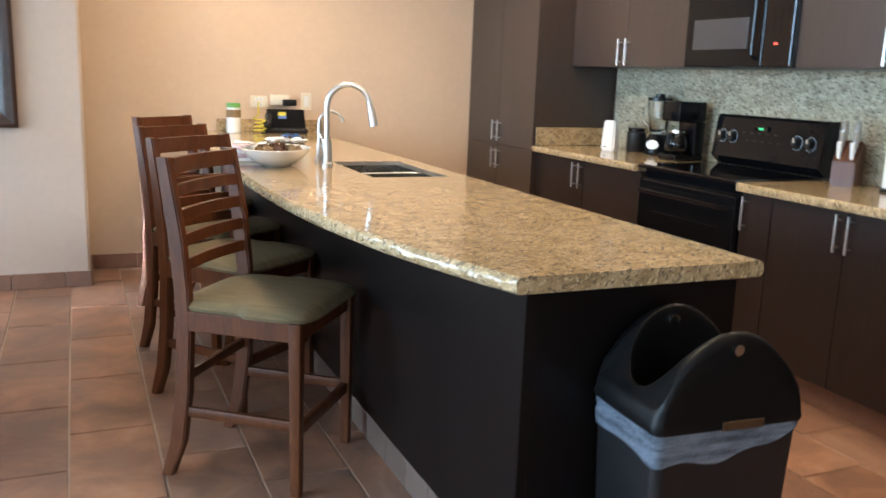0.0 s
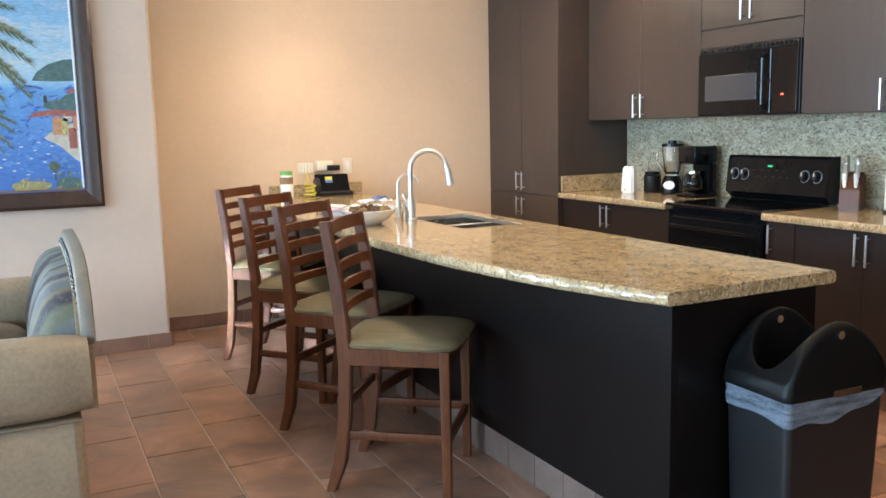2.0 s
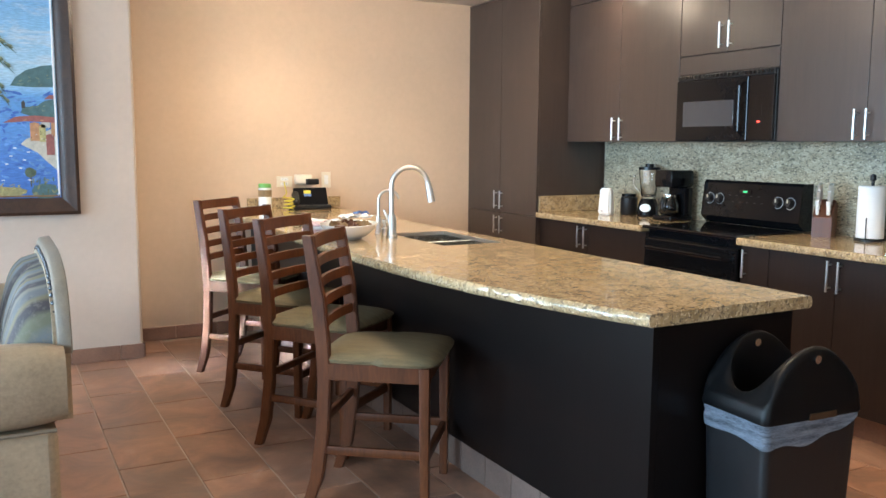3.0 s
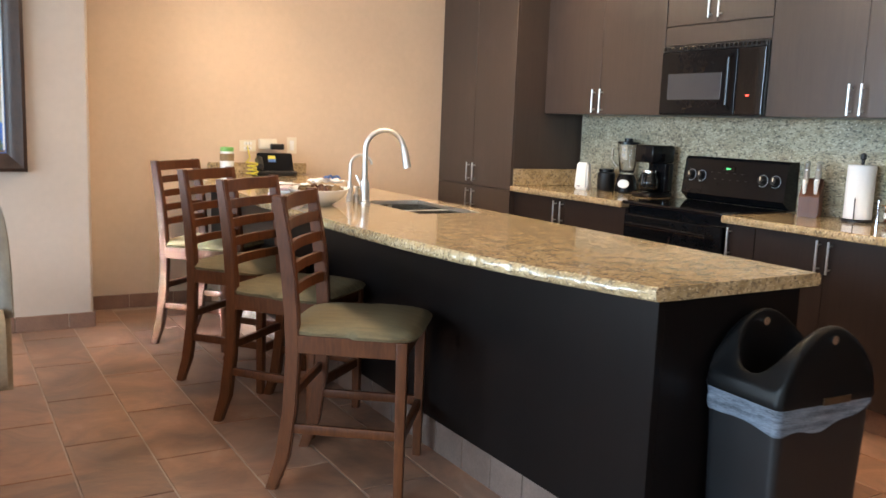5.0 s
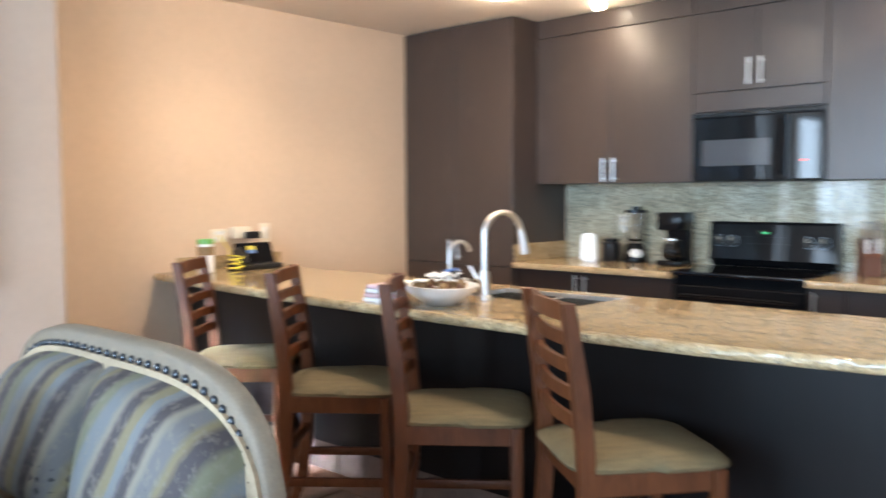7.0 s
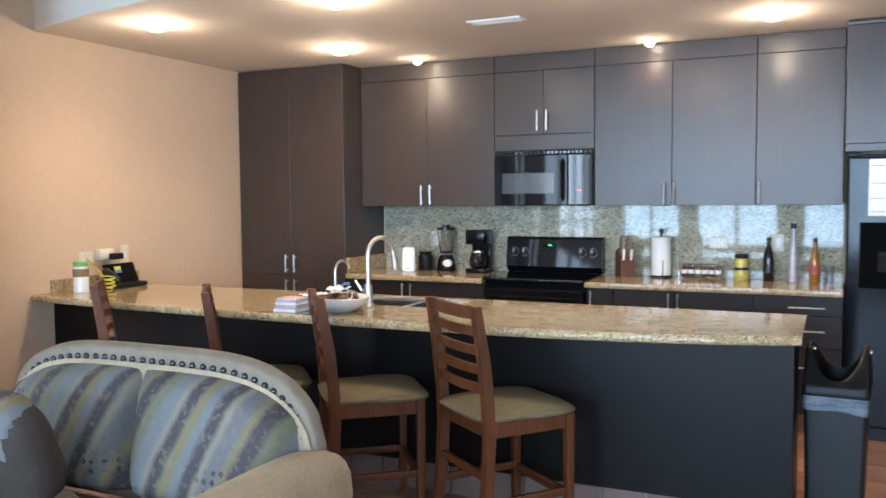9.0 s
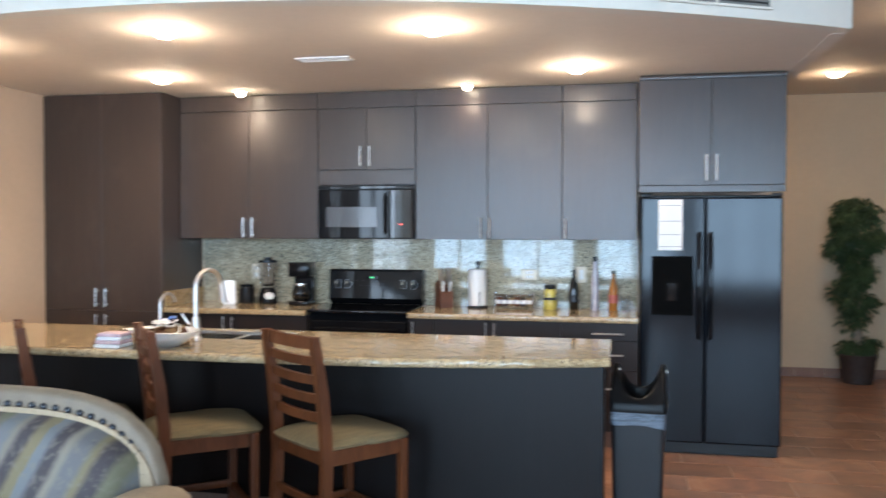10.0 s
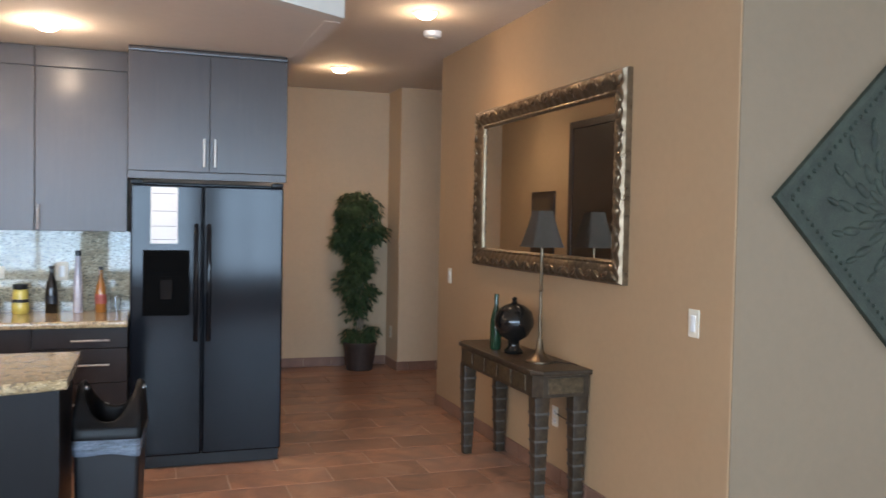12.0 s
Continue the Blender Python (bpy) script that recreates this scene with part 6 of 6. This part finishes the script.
for cx, cz, reach, half, sd in ((-0.665, 0.49, 0.31, 0.034, 1), (-0.80, 1.02, 0.60, 0.040, 2)):
    daub("painted_trunk", [(cx - half, 0.001), (cx + half, 0.001), (cx + half * 0.6, cz), (cx - half * 0.6, cz)], P_TRUNK, 0.0032 + 0.0004 * sd)
    rs = random.Random(sd)
    for k in range(26):
        a = radians(-62 + 11.6 * k) + rs.uniform(-0.09, 0.09)
        ln, wd = reach * rs.uniform(0.82, 1.05), reach * rs.uniform(0.050, 0.066)
        spine = []
        for q in range(15):
            t = q / 14
            spine.append((cx + ln * t * math.cos(a), cz + ln * t * math.sin(a) * 0.8 - 0.42 * ln * t ** 2.1 * (0.45 + 0.55 * abs(math.cos(a)))))
        for mat, off, wide, lift in ((P_PALM, 0.0, 1.0, 0.0), (P_PALM_LIT, 0.35, 0.30, 0.0012)):
            bm = bmesh.new()
            d = CY - 0.0006 - (0.0040 + 0.0012 * sd + 0.00003 * k + lift)
            for q in range(14):
                t = (q + 0.5) / 14
                body = wd * wide * math.sin(math.pi * (0.10 + 0.88 * t)) ** 0.7
                (u0, w0), (u1, w1) = spine[q], spine[q + 1]
                tip = 0.8 * (u1 - u0), 0.8 * (w1 - w0) - body * 0.3
                up = wd * off
                quad = [(u0, w0 + up), (u1 + tip[0] * 0.4, w1 + up + body * 0.7), (u1, w1 + up), (u1 + tip[0], w1 + tip[1] + up - body * rs.uniform(0.8, 1.3))]
                if len({inside(*p) for p in quad}) == 4:
                    bm.faces.new([bm.verts.new((RX + u, d, RZ + w)) for u, w in (inside(*p) for p in quad)])
            if bm.faces:
                part("painted_frond", bm, mat, pt)
            else:
                bm.free()

# ---- hall: mirror, console, lamp ----
MX0, MX1, MZ0, MZ1 = 0.385, 2.43, 1.225, 2.325
mr = thing("wall_mirror", (1.41, MW + 0.03, MZ0), "large wall mirror in a broad carved bronze frame", "mirror")
FW = 0.125
part("mirror_glass", slab(MX0 + FW - 0.01, MW + 0.004, MZ0 + FW - 0.01, MX1 - FW + 0.01, MW + 0.014, MZ1 - FW + 0.01), M_MIRROR, mr)
for x0, z0, x1, z1, nx, nz in ((MX0, MZ0, MX1, MZ0, 0, 1), (MX1, MZ0, MX1, MZ1, -1, 0), (MX1, MZ1, MX0, MZ1, 0, -1), (MX0, MZ1, MX0, MZ0, 1, 0)):
    ln = math.hypot(x1 - x0, z1 - z0)
    dxx, dzz = (x1 - x0) / ln, (z1 - z0) / ln
    K = max(24, int(ln / 0.03))
    pr = [(0.0, 0.001), (0.0, 0.035), (0.012, 0.05), (0.04, 0.056), (0.075, 0.046), (0.10, 0.03), (0.112, 0.034), (FW, 0.022), (FW, 0.001)]
    bm = bmesh.new()
    rows = []
    for i in range(K + 1):
        t = i / K
        row = []
        for j, (a, b) in enumerate(pr):
            s = a + (ln - 2 * a) * t
            wave = 0.007 * math.sin(s * 75) * (j in (2, 3, 4)) + 0.004 * math.sin(s * 160) * (j in (5, 6))
            row.append(bm.verts.new((x0 + nx * a + dxx * s, MW + b + wave, z0 + nz * a + dzz * s)))
        rows.append(row)
    for a, b in zip(rows, rows[1:]):
        for j in range(len(pr)):
            bm.faces.new((a[j], a[(j + 1) % len(pr)], b[(j + 1) % len(pr)], b[j]))
    bm.faces.new(rows[0][::-1]), bm.faces.new(rows[-1])
    rail = part("frame_rail", bm, M_BRONZE, mr, "carved bronze frame rail")
    for i in range(int(ln / 0.085)):
        s = 0.06 + 0.085 * i
        if s < ln - 0.05:
            bm = bmesh.new()
            bmesh.ops.create_icosphere(bm, subdivisions=2, radius=1.0)
            c = Vector((x0 + nx * 0.045 + dxx * s, MW + 0.054, z0 + nz * 0.045 + dzz * s))
            bmesh.ops.transform(bm, matrix=Matrix.Translation(c) @ Matrix.Rotation(math.atan2(dzz, dxx) * -1 + (0.6 if i % 2 else -0.6), 4, "Y") @ Matrix.Diagonal((0.034, 0.012, 0.014, 1)), verts=bm.verts)
            part("carved_leaf", bm, M_BRONZE, rail)

tb = thing("console_table", (1.31, -0.32, 0), "dark inlaid console table with tapered ringed legs", "console table")
bm = prism([(0.71, -0.495), (1.93, -0.495), (1.93, -0.20), (1.87, -0.15), (0.77, -0.15), (0.71, -0.20)], 0.715, 0.742, 0.005)
part("top", bm, M_CONSOLE, tb)
bm = prism([(0.73, -0.485), (1.91, -0.485), (1.91, -0.21), (1.86, -0.168), (0.78, -0.168), (0.73, -0.21)], 0.595, 0.714)
part("apron", bm, M_CONSOLE, tb)
for i in range(5):
    part("inlay_panel", slab(0.86 + 0.2 * i, -0.1685, 0.615, 1.02 + 0.2 * i, -0.163, 0.70, bevel=0.004), M_INLAY, tb)
part("inlay_panel", slab(0.7235, -0.45, 0.615, 0.7305, -0.24, 0.70, bevel=0.003), M_INLAY, tb)
for lx, ly in ((1.855, -0.215), (1.855, -0.445), (0.785, -0.215), (0.785, -0.445)):
    bm = bmesh.new()
    box(bm, lx - 0.045, ly - 0.045, 0, lx + 0.045, ly + 0.045, 0.596, 0.006)
    for v in bm.verts:
        k = 0.62 + 0.38 * v.co.z / 0.596
        v.co.x, v.co.y = lx + (v.co.x - lx) * k, ly + (v.co.y - ly) * k
    leg = part("leg", bm, M_CONSOLE, tb)
    for i in range(7):
        zz = 0.05 + 0.075 * i
        h = 0.045 * (0.62 + 0.38 * zz / 0.596) + 0.0025
        part("leg_band", slab(lx - h, ly - h, zz, lx + h, ly + h, zz + 0.012), M_RING, leg)
vs_ = thing("black_vase", (1.345, -0.31, 0.742), "round glossy black vase with lid on a foot", "vase")
part("body", lathe([(0.055, 0.0), (0.06, 0.012), (0.035, 0.04), (0.035, 0.075), (0.085, 0.105), (0.118, 0.165), (0.122, 0.20), (0.105, 0.255), (0.06, 0.29), (0.045, 0.295)], 32, (1.345, -0.31, 0.7425)), M_VASE, vs_, smooth=True)
part("lid_knob", lathe([(0.045, 0.2955), (0.02, 0.305), (0.012, 0.32), (0.018, 0.33), (0.006, 0.342)], 20, (1.345, -0.31, 0.7425)), M_VASE, vs_)
bottle("green_bottle", "slim dark green glass bottle on the console", 1.52, -0.265, 0.7425, [(0.032, 0), (0.036, 0.008), (0.037, 0.17), (0.025, 0.23), (0.013, 0.27), (0.014, 0.345)], plain("green_glass_matt", (0.018, 0.045, 0.022), 0.12, vary=0.2))
lp = thing("table_lamp", (1.01, -0.32, 0.742), "slim brass table lamp with a grey square bell shade, unlit", "table lamp")
part("base", lathe([(0.085, 0), (0.085, 0.01), (0.05, 0.03), (0.026, 0.06), (0.016, 0.13)], 24, (1.01, -0.32, 0.7425)), M_LAMPMETAL, lp)
part("stem", lathe([(0.010, 0.13), (0.009, 0.40), (0.014, 0.41), (0.009, 0.42), (0.009, 0.70)], 14, (1.01, -0.32, 0.7425)), M_LAMPMETAL, lp)
rings = []
for w0, z in ((0.104, 0.655), (0.096, 0.67), (0.074, 0.74), (0.055, 0.82), (0.048, 0.86)):
    rings.append([(1.01 + x, -0.32 + y, 0.7425 + z) for x, y in ring_xy(-w0, -w0, w0, w0, w0 * 0.25, 3)[::1]])
k0 = min(len(r) for r in rings)
rings = [[r[int(i * len(r) / k0)] for i in range(k0)] for r in rings]
bm = loft(rings, False)
bmesh.ops.solidify(bm, geom=bm.faces[:], thickness=0.002)
part("shade", bm, M_SHADE, lp)
part("cord", tube([(1.0, -0.40, 0.746), (0.92, -0.43, 0.747), (0.86, -0.47, 0.748), (0.82, -0.4985, 0.70), (0.84, -0.493, 0.45), (0.90, -0.49, 0.40), (1.12, -0.492, 0.41)], 0.003, 6), M_BLACK_MATTE, lp)
wall_plate("wall_outlet", "cream outlet plate low on the wall behind the console", "outlet", 1.14, MW, 0.39, 0.075, 0.12, "+y", "outlet")
wall_plate("wall_switch", "cream rocker switch plate near the wall corner", "light switch", -0.17, MW, 1.10, 0.075, 0.125, "+y", "switch")
wall_plate("wall_switch", "cream switch plate at the hall end of the wall", "light switch", 3.03, MW, 1.10, 0.075, 0.12, "+y", "switch")
wall_plate("wall_outlet", "cream outlet plate beside the plant", "outlet", 5.15, -0.62, 0.37, 0.075, 0.12, "+y", "outlet")

# green tin ornament hung as a diamond
dm = thing("diamond_wall_panel", (-0.435, -1.34, 1.66), "square embossed green tin panel hung as a diamond", "wall ornament")
DM = Matrix.Translation((-0.4315, -1.34, 1.66)) @ Matrix.Rotation(radians(45), 4, "X")


def on_diamond(name, bm, mat, label="", smooth=False):
    bmesh.ops.transform(bm, matrix=DM, verts=bm.verts)
    return part(name, bm, mat, dm, label, smooth)


S = 0.475
on_diamond("panel", slab(-0.02, -S, -S, -0.001, S, S, bevel=0.004), M_PATINA)
for a, b, c, d in ((-S, -S, S, -S + 0.03), (-S, S - 0.03, S, S), (-S, -S + 0.03, -S + 0.03, S - 0.03), (S - 0.03, -S + 0.03, S, S - 0.03)):
    on_diamond("rim_strip", slab(-0.032, a, b, -0.019, c, d, bevel=0.004), M_PATINA)
for q in range(4):
    for k in range(22):
        u = -0.40 + 0.80 * k / 21
        yy, zz = ((u, 0.41), (u, -0.41), (0.41, u), (-0.41, u))[q]
        bm = bmesh.new()
        bmesh.ops.create_icosphere(bm, subdivisions=1, radius=0.011)
        bmesh.ops.translate(bm, verts=bm.verts, vec=(-0.021, yy, zz))
        on_diamond("bead", bm, M_PATINA)
for k in range(16):
    a = 2 * math.pi * k / 16
    for r0, sz in ((0.12, 0.045), (0.20, 0.05), (0.29, 0.05), (0.36, 0.035)):
        bm = bmesh.new()
        bmesh.ops.create_icosphere(bm, subdivisions=2, radius=1.0)
        bmesh.ops.transform(bm, matrix=Matrix.Translation((-0.02, r0 * math.cos(a + r0), r0 * math.sin(a + r0))) @ Matrix.Rotation(a + r0 + 0.5, 4, "X") @ Matrix.Diagonal((0.012, sz, sz * 0.42, 1)), verts=bm.verts)
        on_diamond("embossed_leaf", bm, M_PATINA)
bm = lathe([(0.06, 0), (0.05, 0.012), (0.02, 0.018)], 20)
bmesh.ops.transform(bm, matrix=Matrix.Translation((-0.02, 0, 0)) @ Matrix.Rotation(radians(-90), 4, "Y"), verts=bm.verts)
on_diamond("rosette", bm, M_PATINA)

# ---- hall door and picture opposite the mirror ----
hd = thing("door_1", (3.2, 0.95, 0), "dark espresso hall door in its frame, closed", "door")
hd["kind"] = "structure"
part("door_leaf", slab(2.86, 0.925, 0.005, 3.62, 0.9485, 2.40, bevel=0.003), M_ESP, hd)
for q in ((2.79, 0.915, 0.0, 2.857, 0.949, 2.47), (3.623, 0.915, 0.0, 3.69, 0.949, 2.47), (2.857, 0.915, 2.403, 3.623, 0.949, 2.47)):
    part("door_frame", slab(*q, bevel=0.003), M_ESP, hd)
bm = lathe([(0.012, 0), (0.012, 0.03), (0.028, 0.045), (0.024, 0.062)], 16)
bmesh.ops.transform(bm, matrix=pose(3.55, 0.926, 1.0, 90, 0, 0), verts=bm.verts)
part("door_knob", bm, M_STEEL, hd)
hp = thing("framed_picture", (4.25, 0.949, 1.2), "small dark framed picture in the hall", "picture")
part("frame", slab(4.0, 0.925, 1.22, 4.5, 0.949, 1.85, bevel=0.006), M_FRAME, hp)
part("print", slab(4.07, 0.921, 1.29, 4.43, 0.926, 1.78), M_SHADE, hp)

# ---- plant ----
px, py = 5.08, -0.27
pl = thing("ficus_tree", (px, py, 0), "artificial ficus tree with pale stems in a dark pot", "potted plant")
part("pot", lathe([(0.13, 0), (0.135, 0.01), (0.165, 0.24), (0.175, 0.26), (0.175, 0.285), (0.15, 0.285), (0.14, 0.25)], 28, (px, py, 0.001)), M_POT, pl)
part("soil", lathe([(0.145, 0.235), (0.145, 0.245)], 20, (px, py, 0)), M_POT, pl)
rs = random.Random(11)
for i, (ax, ay) in enumerate(((0.0, 0.04), (0.03, -0.03), (-0.03, 0.0))):
    pts = [(px + ax + 0.012 * math.sin(2.2 * k + i), py + ay * (1 - 0.10 * k) + 0.012 * math.cos(1.9 * k + i), 0.24 + 0.155 * k) for k in range(10)]
    part("stem", tube(pts, [0.019 - 0.0013 * k for k in range(10)], 8), M_BARK, pl)


def leaves(name, clumps, count, seed):
    rr = random.Random(seed)
    verts, faces = [], []
    for _ in range(count):
        c = rr.choices(clumps, [q[4] for q in clumps])[0]
        d = Vector((rr.gauss(0, 1), rr.gauss(0, 1), rr.gauss(0, 1)))
        d = d.normalized() * rr.random() ** 0.45
        o = Vector((c[0] + d.x * c[3], c[1] + d.y * c[3], c[2] + d.z * c[3] * 0.9))
        f = Vector((d.x + rr.uniform(-0.5, 0.5), d.y + rr.uniform(-0.5, 0.5), -0.6 + rr.uniform(-0.5, 0.4))).normalized()
        s = f.cross(Vector((rr.uniform(-0.4, 0.4), rr.uniform(-0.4, 0.4), 1))).normalized()
        u = s.cross(f)
        ln, w = rr.uniform(0.05, 0.085), rr.uniform(0.012, 0.019)
        b = len(verts)
        verts += [o, o + f * ln * 0.45 + s * w + u * 0.004, o + f * ln + u * -0.006, o + f * ln * 0.45 - s * w + u * 0.004, o + f * ln * 0.5 + u * -0.003]
        faces += [(b, b + 1, b + 4), (b + 1, b + 2, b + 4), (b + 2, b + 3, b + 4), (b + 3, b, b + 4)]
    me = bpy.data.meshes.new(name)
    me.from_pydata([v - Vector((px, py, 0)) for v in verts], [], faces)
    me.materials.append(M_LEAF)
    ob = new(name, me)
    ob.parent = pl
    return tagged(ob, "many small dark green leaves", "", "", "stuff")


clumps = [(px + rs.uniform(-0.07, 0.07), py + 0.03 + rs.uniform(-0.13, 0.13), z, rs.uniform(0.11, 0.15), 0.5 + 0.9 * (z - 0.5)) for z in [0.62 + 0.058 * k for k in range(20)]]
clumps += [(px, py + 0.22, 1.33, 0.10, 0.7), (px - 0.05, py + 0.17, 1.42, 0.12, 0.8), (px, py - 0.16, 1.40, 0.12, 0.8), (px, py + 0.02, 1.74, 0.13, 1.2), (px, py - 0.08, 1.66, 0.13, 1.0), (px, py + 0.12, 1.60, 0.14, 1.0)]
leaves("foliage", clumps, 5200, 4)
leaves("low_foliage", [(px, py + 0.08, 0.36, 0.10, 1), (px - 0.04, py - 0.10, 0.40, 0.09, 0.8), (px, py + 0.0, 0.34, 0.12, 1)], 420, 6)

# ---- ceiling fittings ----
for q in DOWNLIGHTS + SMALL_SPOTS:
    r = 0.075 if q in DOWNLIGHTS else 0.04
    dl = thing("downlight", (q[0], q[1], q[2]), "round recessed ceiling downlight, lit", "ceiling light", "recessed downlights")
    part("bulb", lathe([(r * 0.18, -0.046), (r * 0.48, -0.042), (r * 0.74, -0.030), (r * 0.88, -0.014), (r * 0.90, -0.003)], 20, q), M_LAMP, dl, "glowing bulb face", smooth=True)
    bm = bmesh.new()
    K = 28
    rr = [[bm.verts.new((q[0] + a * r * math.cos(2 * math.pi * k / K), q[1] + a * r * math.sin(2 * math.pi * k / K), q[2] + b)) for k in range(K)] for a, b in ((0.92, -0.001), (0.94, -0.012), (1.12, -0.008), (1.2, -0.001))]
    for a, b in zip(rr, rr[1:]):
        for k in range(K):
            bm.faces.new((a[k], a[(k + 1) % K], b[(k + 1) % K], b[k]))
    part("trim_ring", bm, M_WHITE, dl)
vent = thing("linear_ceiling_vent", (1.06, 3.79, LOW), "white linear air vent in the kitchen ceiling", "air vent")
VM = pose(1.06, 3.79, LOW, 0, 0, 90)
for nm, q, mt in (("frame_side", (-0.16, -0.055, -0.010, 0.16, -0.042, -0.001), M_WHITE), ("frame_side", (-0.16, 0.042, -0.010, 0.16, 0.055, -0.001), M_WHITE), ("frame_end", (-0.17, -0.055, -0.010, -0.16, 0.055, -0.001), M_WHITE),
                  ("frame_end", (0.16, -0.055, -0.010, 0.17, 0.055, -0.001), M_WHITE), ("vent_slat", (-0.16, -0.024, -0.009, 0.16, -0.012, -0.001), M_WHITE), ("vent_slat", (-0.16, 0.010, -0.009, 0.16, 0.022, -0.001), M_WHITE)):
    bm = slab(*q)
    bmesh.ops.transform(bm, matrix=VM, verts=bm.verts)
    part(nm, bm, mt, vent)
det = thing("smoke_detector", (2.42, -0.11, HIGH), "round white smoke detector on the hall ceiling", "smoke detector")
part("housing", lathe([(0.045, -0.042), (0.062, -0.034), (0.068, -0.008), (0.068, -0.001)], 28, (2.42, -0.11, HIGH)), M_WHITE, det)
part("sensor_ring", lathe([(0.030, -0.050), (0.034, -0.0425)], 24, (2.42, -0.11, HIGH)), M_CREAM, det)
gy0, gy1 = 1.31, 1.86
gx = [soffit_x(gy0), soffit_x(gy1)]
ga = math.degrees(math.atan2(gx[1] - gx[0], gy1 - gy0))
GM = pose((gx[0] + gx[1]) / 2 - 0.014, (gy0 + gy1) / 2, 2.70, 0, 0, -ga)
gr = thing("return_air_grille", ((gx[0] + gx[1]) / 2, (gy0 + gy1) / 2, 2.60), "grey louvred air grille in the bulkhead face", "air vent")


def on_grille(name, q, mat):
    bm = slab(*q, bevel=0.001, seg=1)
    bmesh.ops.transform(bm, matrix=GM, verts=bm.verts)
    part(name, bm, mat, gr)


GH = 0.105
on_grille("backing", (0.0, -0.30, -GH, 0.004, 0.30, GH), M_BLACK_MATTE)
for q in ((-0.016, -0.31, -GH - 0.012, 0.003, 0.31, -GH), (-0.016, -0.31, GH, 0.003, 0.31, GH + 0.012), (-0.016, -0.31, -GH, 0.003, -0.298, GH), (-0.016, 0.298, -GH, 0.003, 0.31, GH), (-0.016, -0.007, -GH, 0.003, 0.007, GH)):
    on_grille("frame_bar", q, M_SOFFIT)
for i in range(11):
    for a, b in ((-0.297, -0.008), (0.008, 0.297)):
        on_grille("louvre", (-0.010, a, -GH + 0.004 + 0.019 * i, -0.001, b, -GH + 0.014 + 0.019 * i), M_GRILLE)

# ---- baseboards of tile ----
def base_run(name, x0, y0, x1, y1, nx, ny, material=None):
    """Tile skirting from one plan point to another; n is the wall's normal."""
    ob = thing(name, (x0, y0, 0), "brown tile baseboard", "baseboard")
    ob["kind"] = "structure"
    ln = math.hypot(x1 - x0, y1 - y0)
    ux, uy = (x1 - x0) / ln, (y1 - y0) / ln
    s = 0.0
    while s < ln - 0.01:
        e = min(s + 0.291, ln)
        bm = slab(min(x0 + ux * s, x0 + ux * e + nx * 0.011), min(y0 + uy * s, y0 + uy * e + ny * 0.011), 0.0005, max(x0 + ux * s, x0 + ux * e + nx * 0.011) , max(y0 + uy * s, y0 + uy * e + ny * 0.011), 0.095, bevel=0.002, seg=1)
        part("base_tile", bm, material or M_BASE, ob)
        s += 0.295
    return ob


base_run("baseboard", -0.742, TW - 0.0005, 0.115, TW - 0.0005, 0, -1)
base_run("baseboard", -2.95, PW - 0.0005, -0.742, PW - 0.0005, 0, -1)
base_run("baseboard", -0.7415, PW, -0.7415, TW, 1, 0)
base_run("baseboard", 5.3495, -0.62, 5.3495, 0.95, -1, 0)
base_run("baseboard", 4.9, -0.6195, 5.33, -0.6195, 0, 1)
base_run("baseboard", 4.8995, -2.8, 4.8995, -0.62, -1, 0)
base_run("baseboard", -0.43, MW + 0.0005, 3.32, MW + 0.0005, 0, 1)
base_run("baseboard", -0.4305, Y0, -0.4305, MW, -1, 0)

# ---- floor tiles ----
TX, TY, JOINT = 0.2955, 0.59, 0.0075
proto = slab(-TX / 2 + JOINT / 2, -TY / 2 + JOINT / 2, -0.006, TX / 2 - JOINT / 2, TY / 2 - JOINT / 2, 0.0, bevel=0.0018, seg=1)
tile_mesh = mesh_of("floor_tile", proto, M_TILE)
rest = bmesh.new()
count = 0
for i in range(-24, 22):
    cx = -0.861 + TX * (i + 0.5)
    for j in range(-16, 10):
        cy = (3.70 if i % 2 == 0 else 3.395) + TY * (j + 0.5)
        if not (X0 < cx < 5.4 and Y0 < cy < 6.5):
            continue
        if 0.30 < cx < 0.60 and cy > 2.4 or cx > 2.8 and cy > 1.1 or cx > -0.2 and cy < -0.85 and cx < 3.2:
            continue
        if -2.3 < cx < 4.0 and -0.6 < cy < 6.5 and count < 300:
            t = new("floor_tile", tile_mesh)
            t.parent, t.location = floor, (cx, cy, 0)
            count += 1
        else:
            box(rest, cx - TX / 2 + JOINT / 2, cy - TY / 2 + JOINT / 2, -0.006, cx + TX / 2 - JOINT / 2, cy + TY / 2 - JOINT / 2, 0.0)
me = mesh_of("outer_floor_tiles", rest, M_TILE)
ob = new("outer_floor_tiles", me)
ob.parent = floor
tagged(ob, "terracotta tiles farther off", "", "", "stuff")
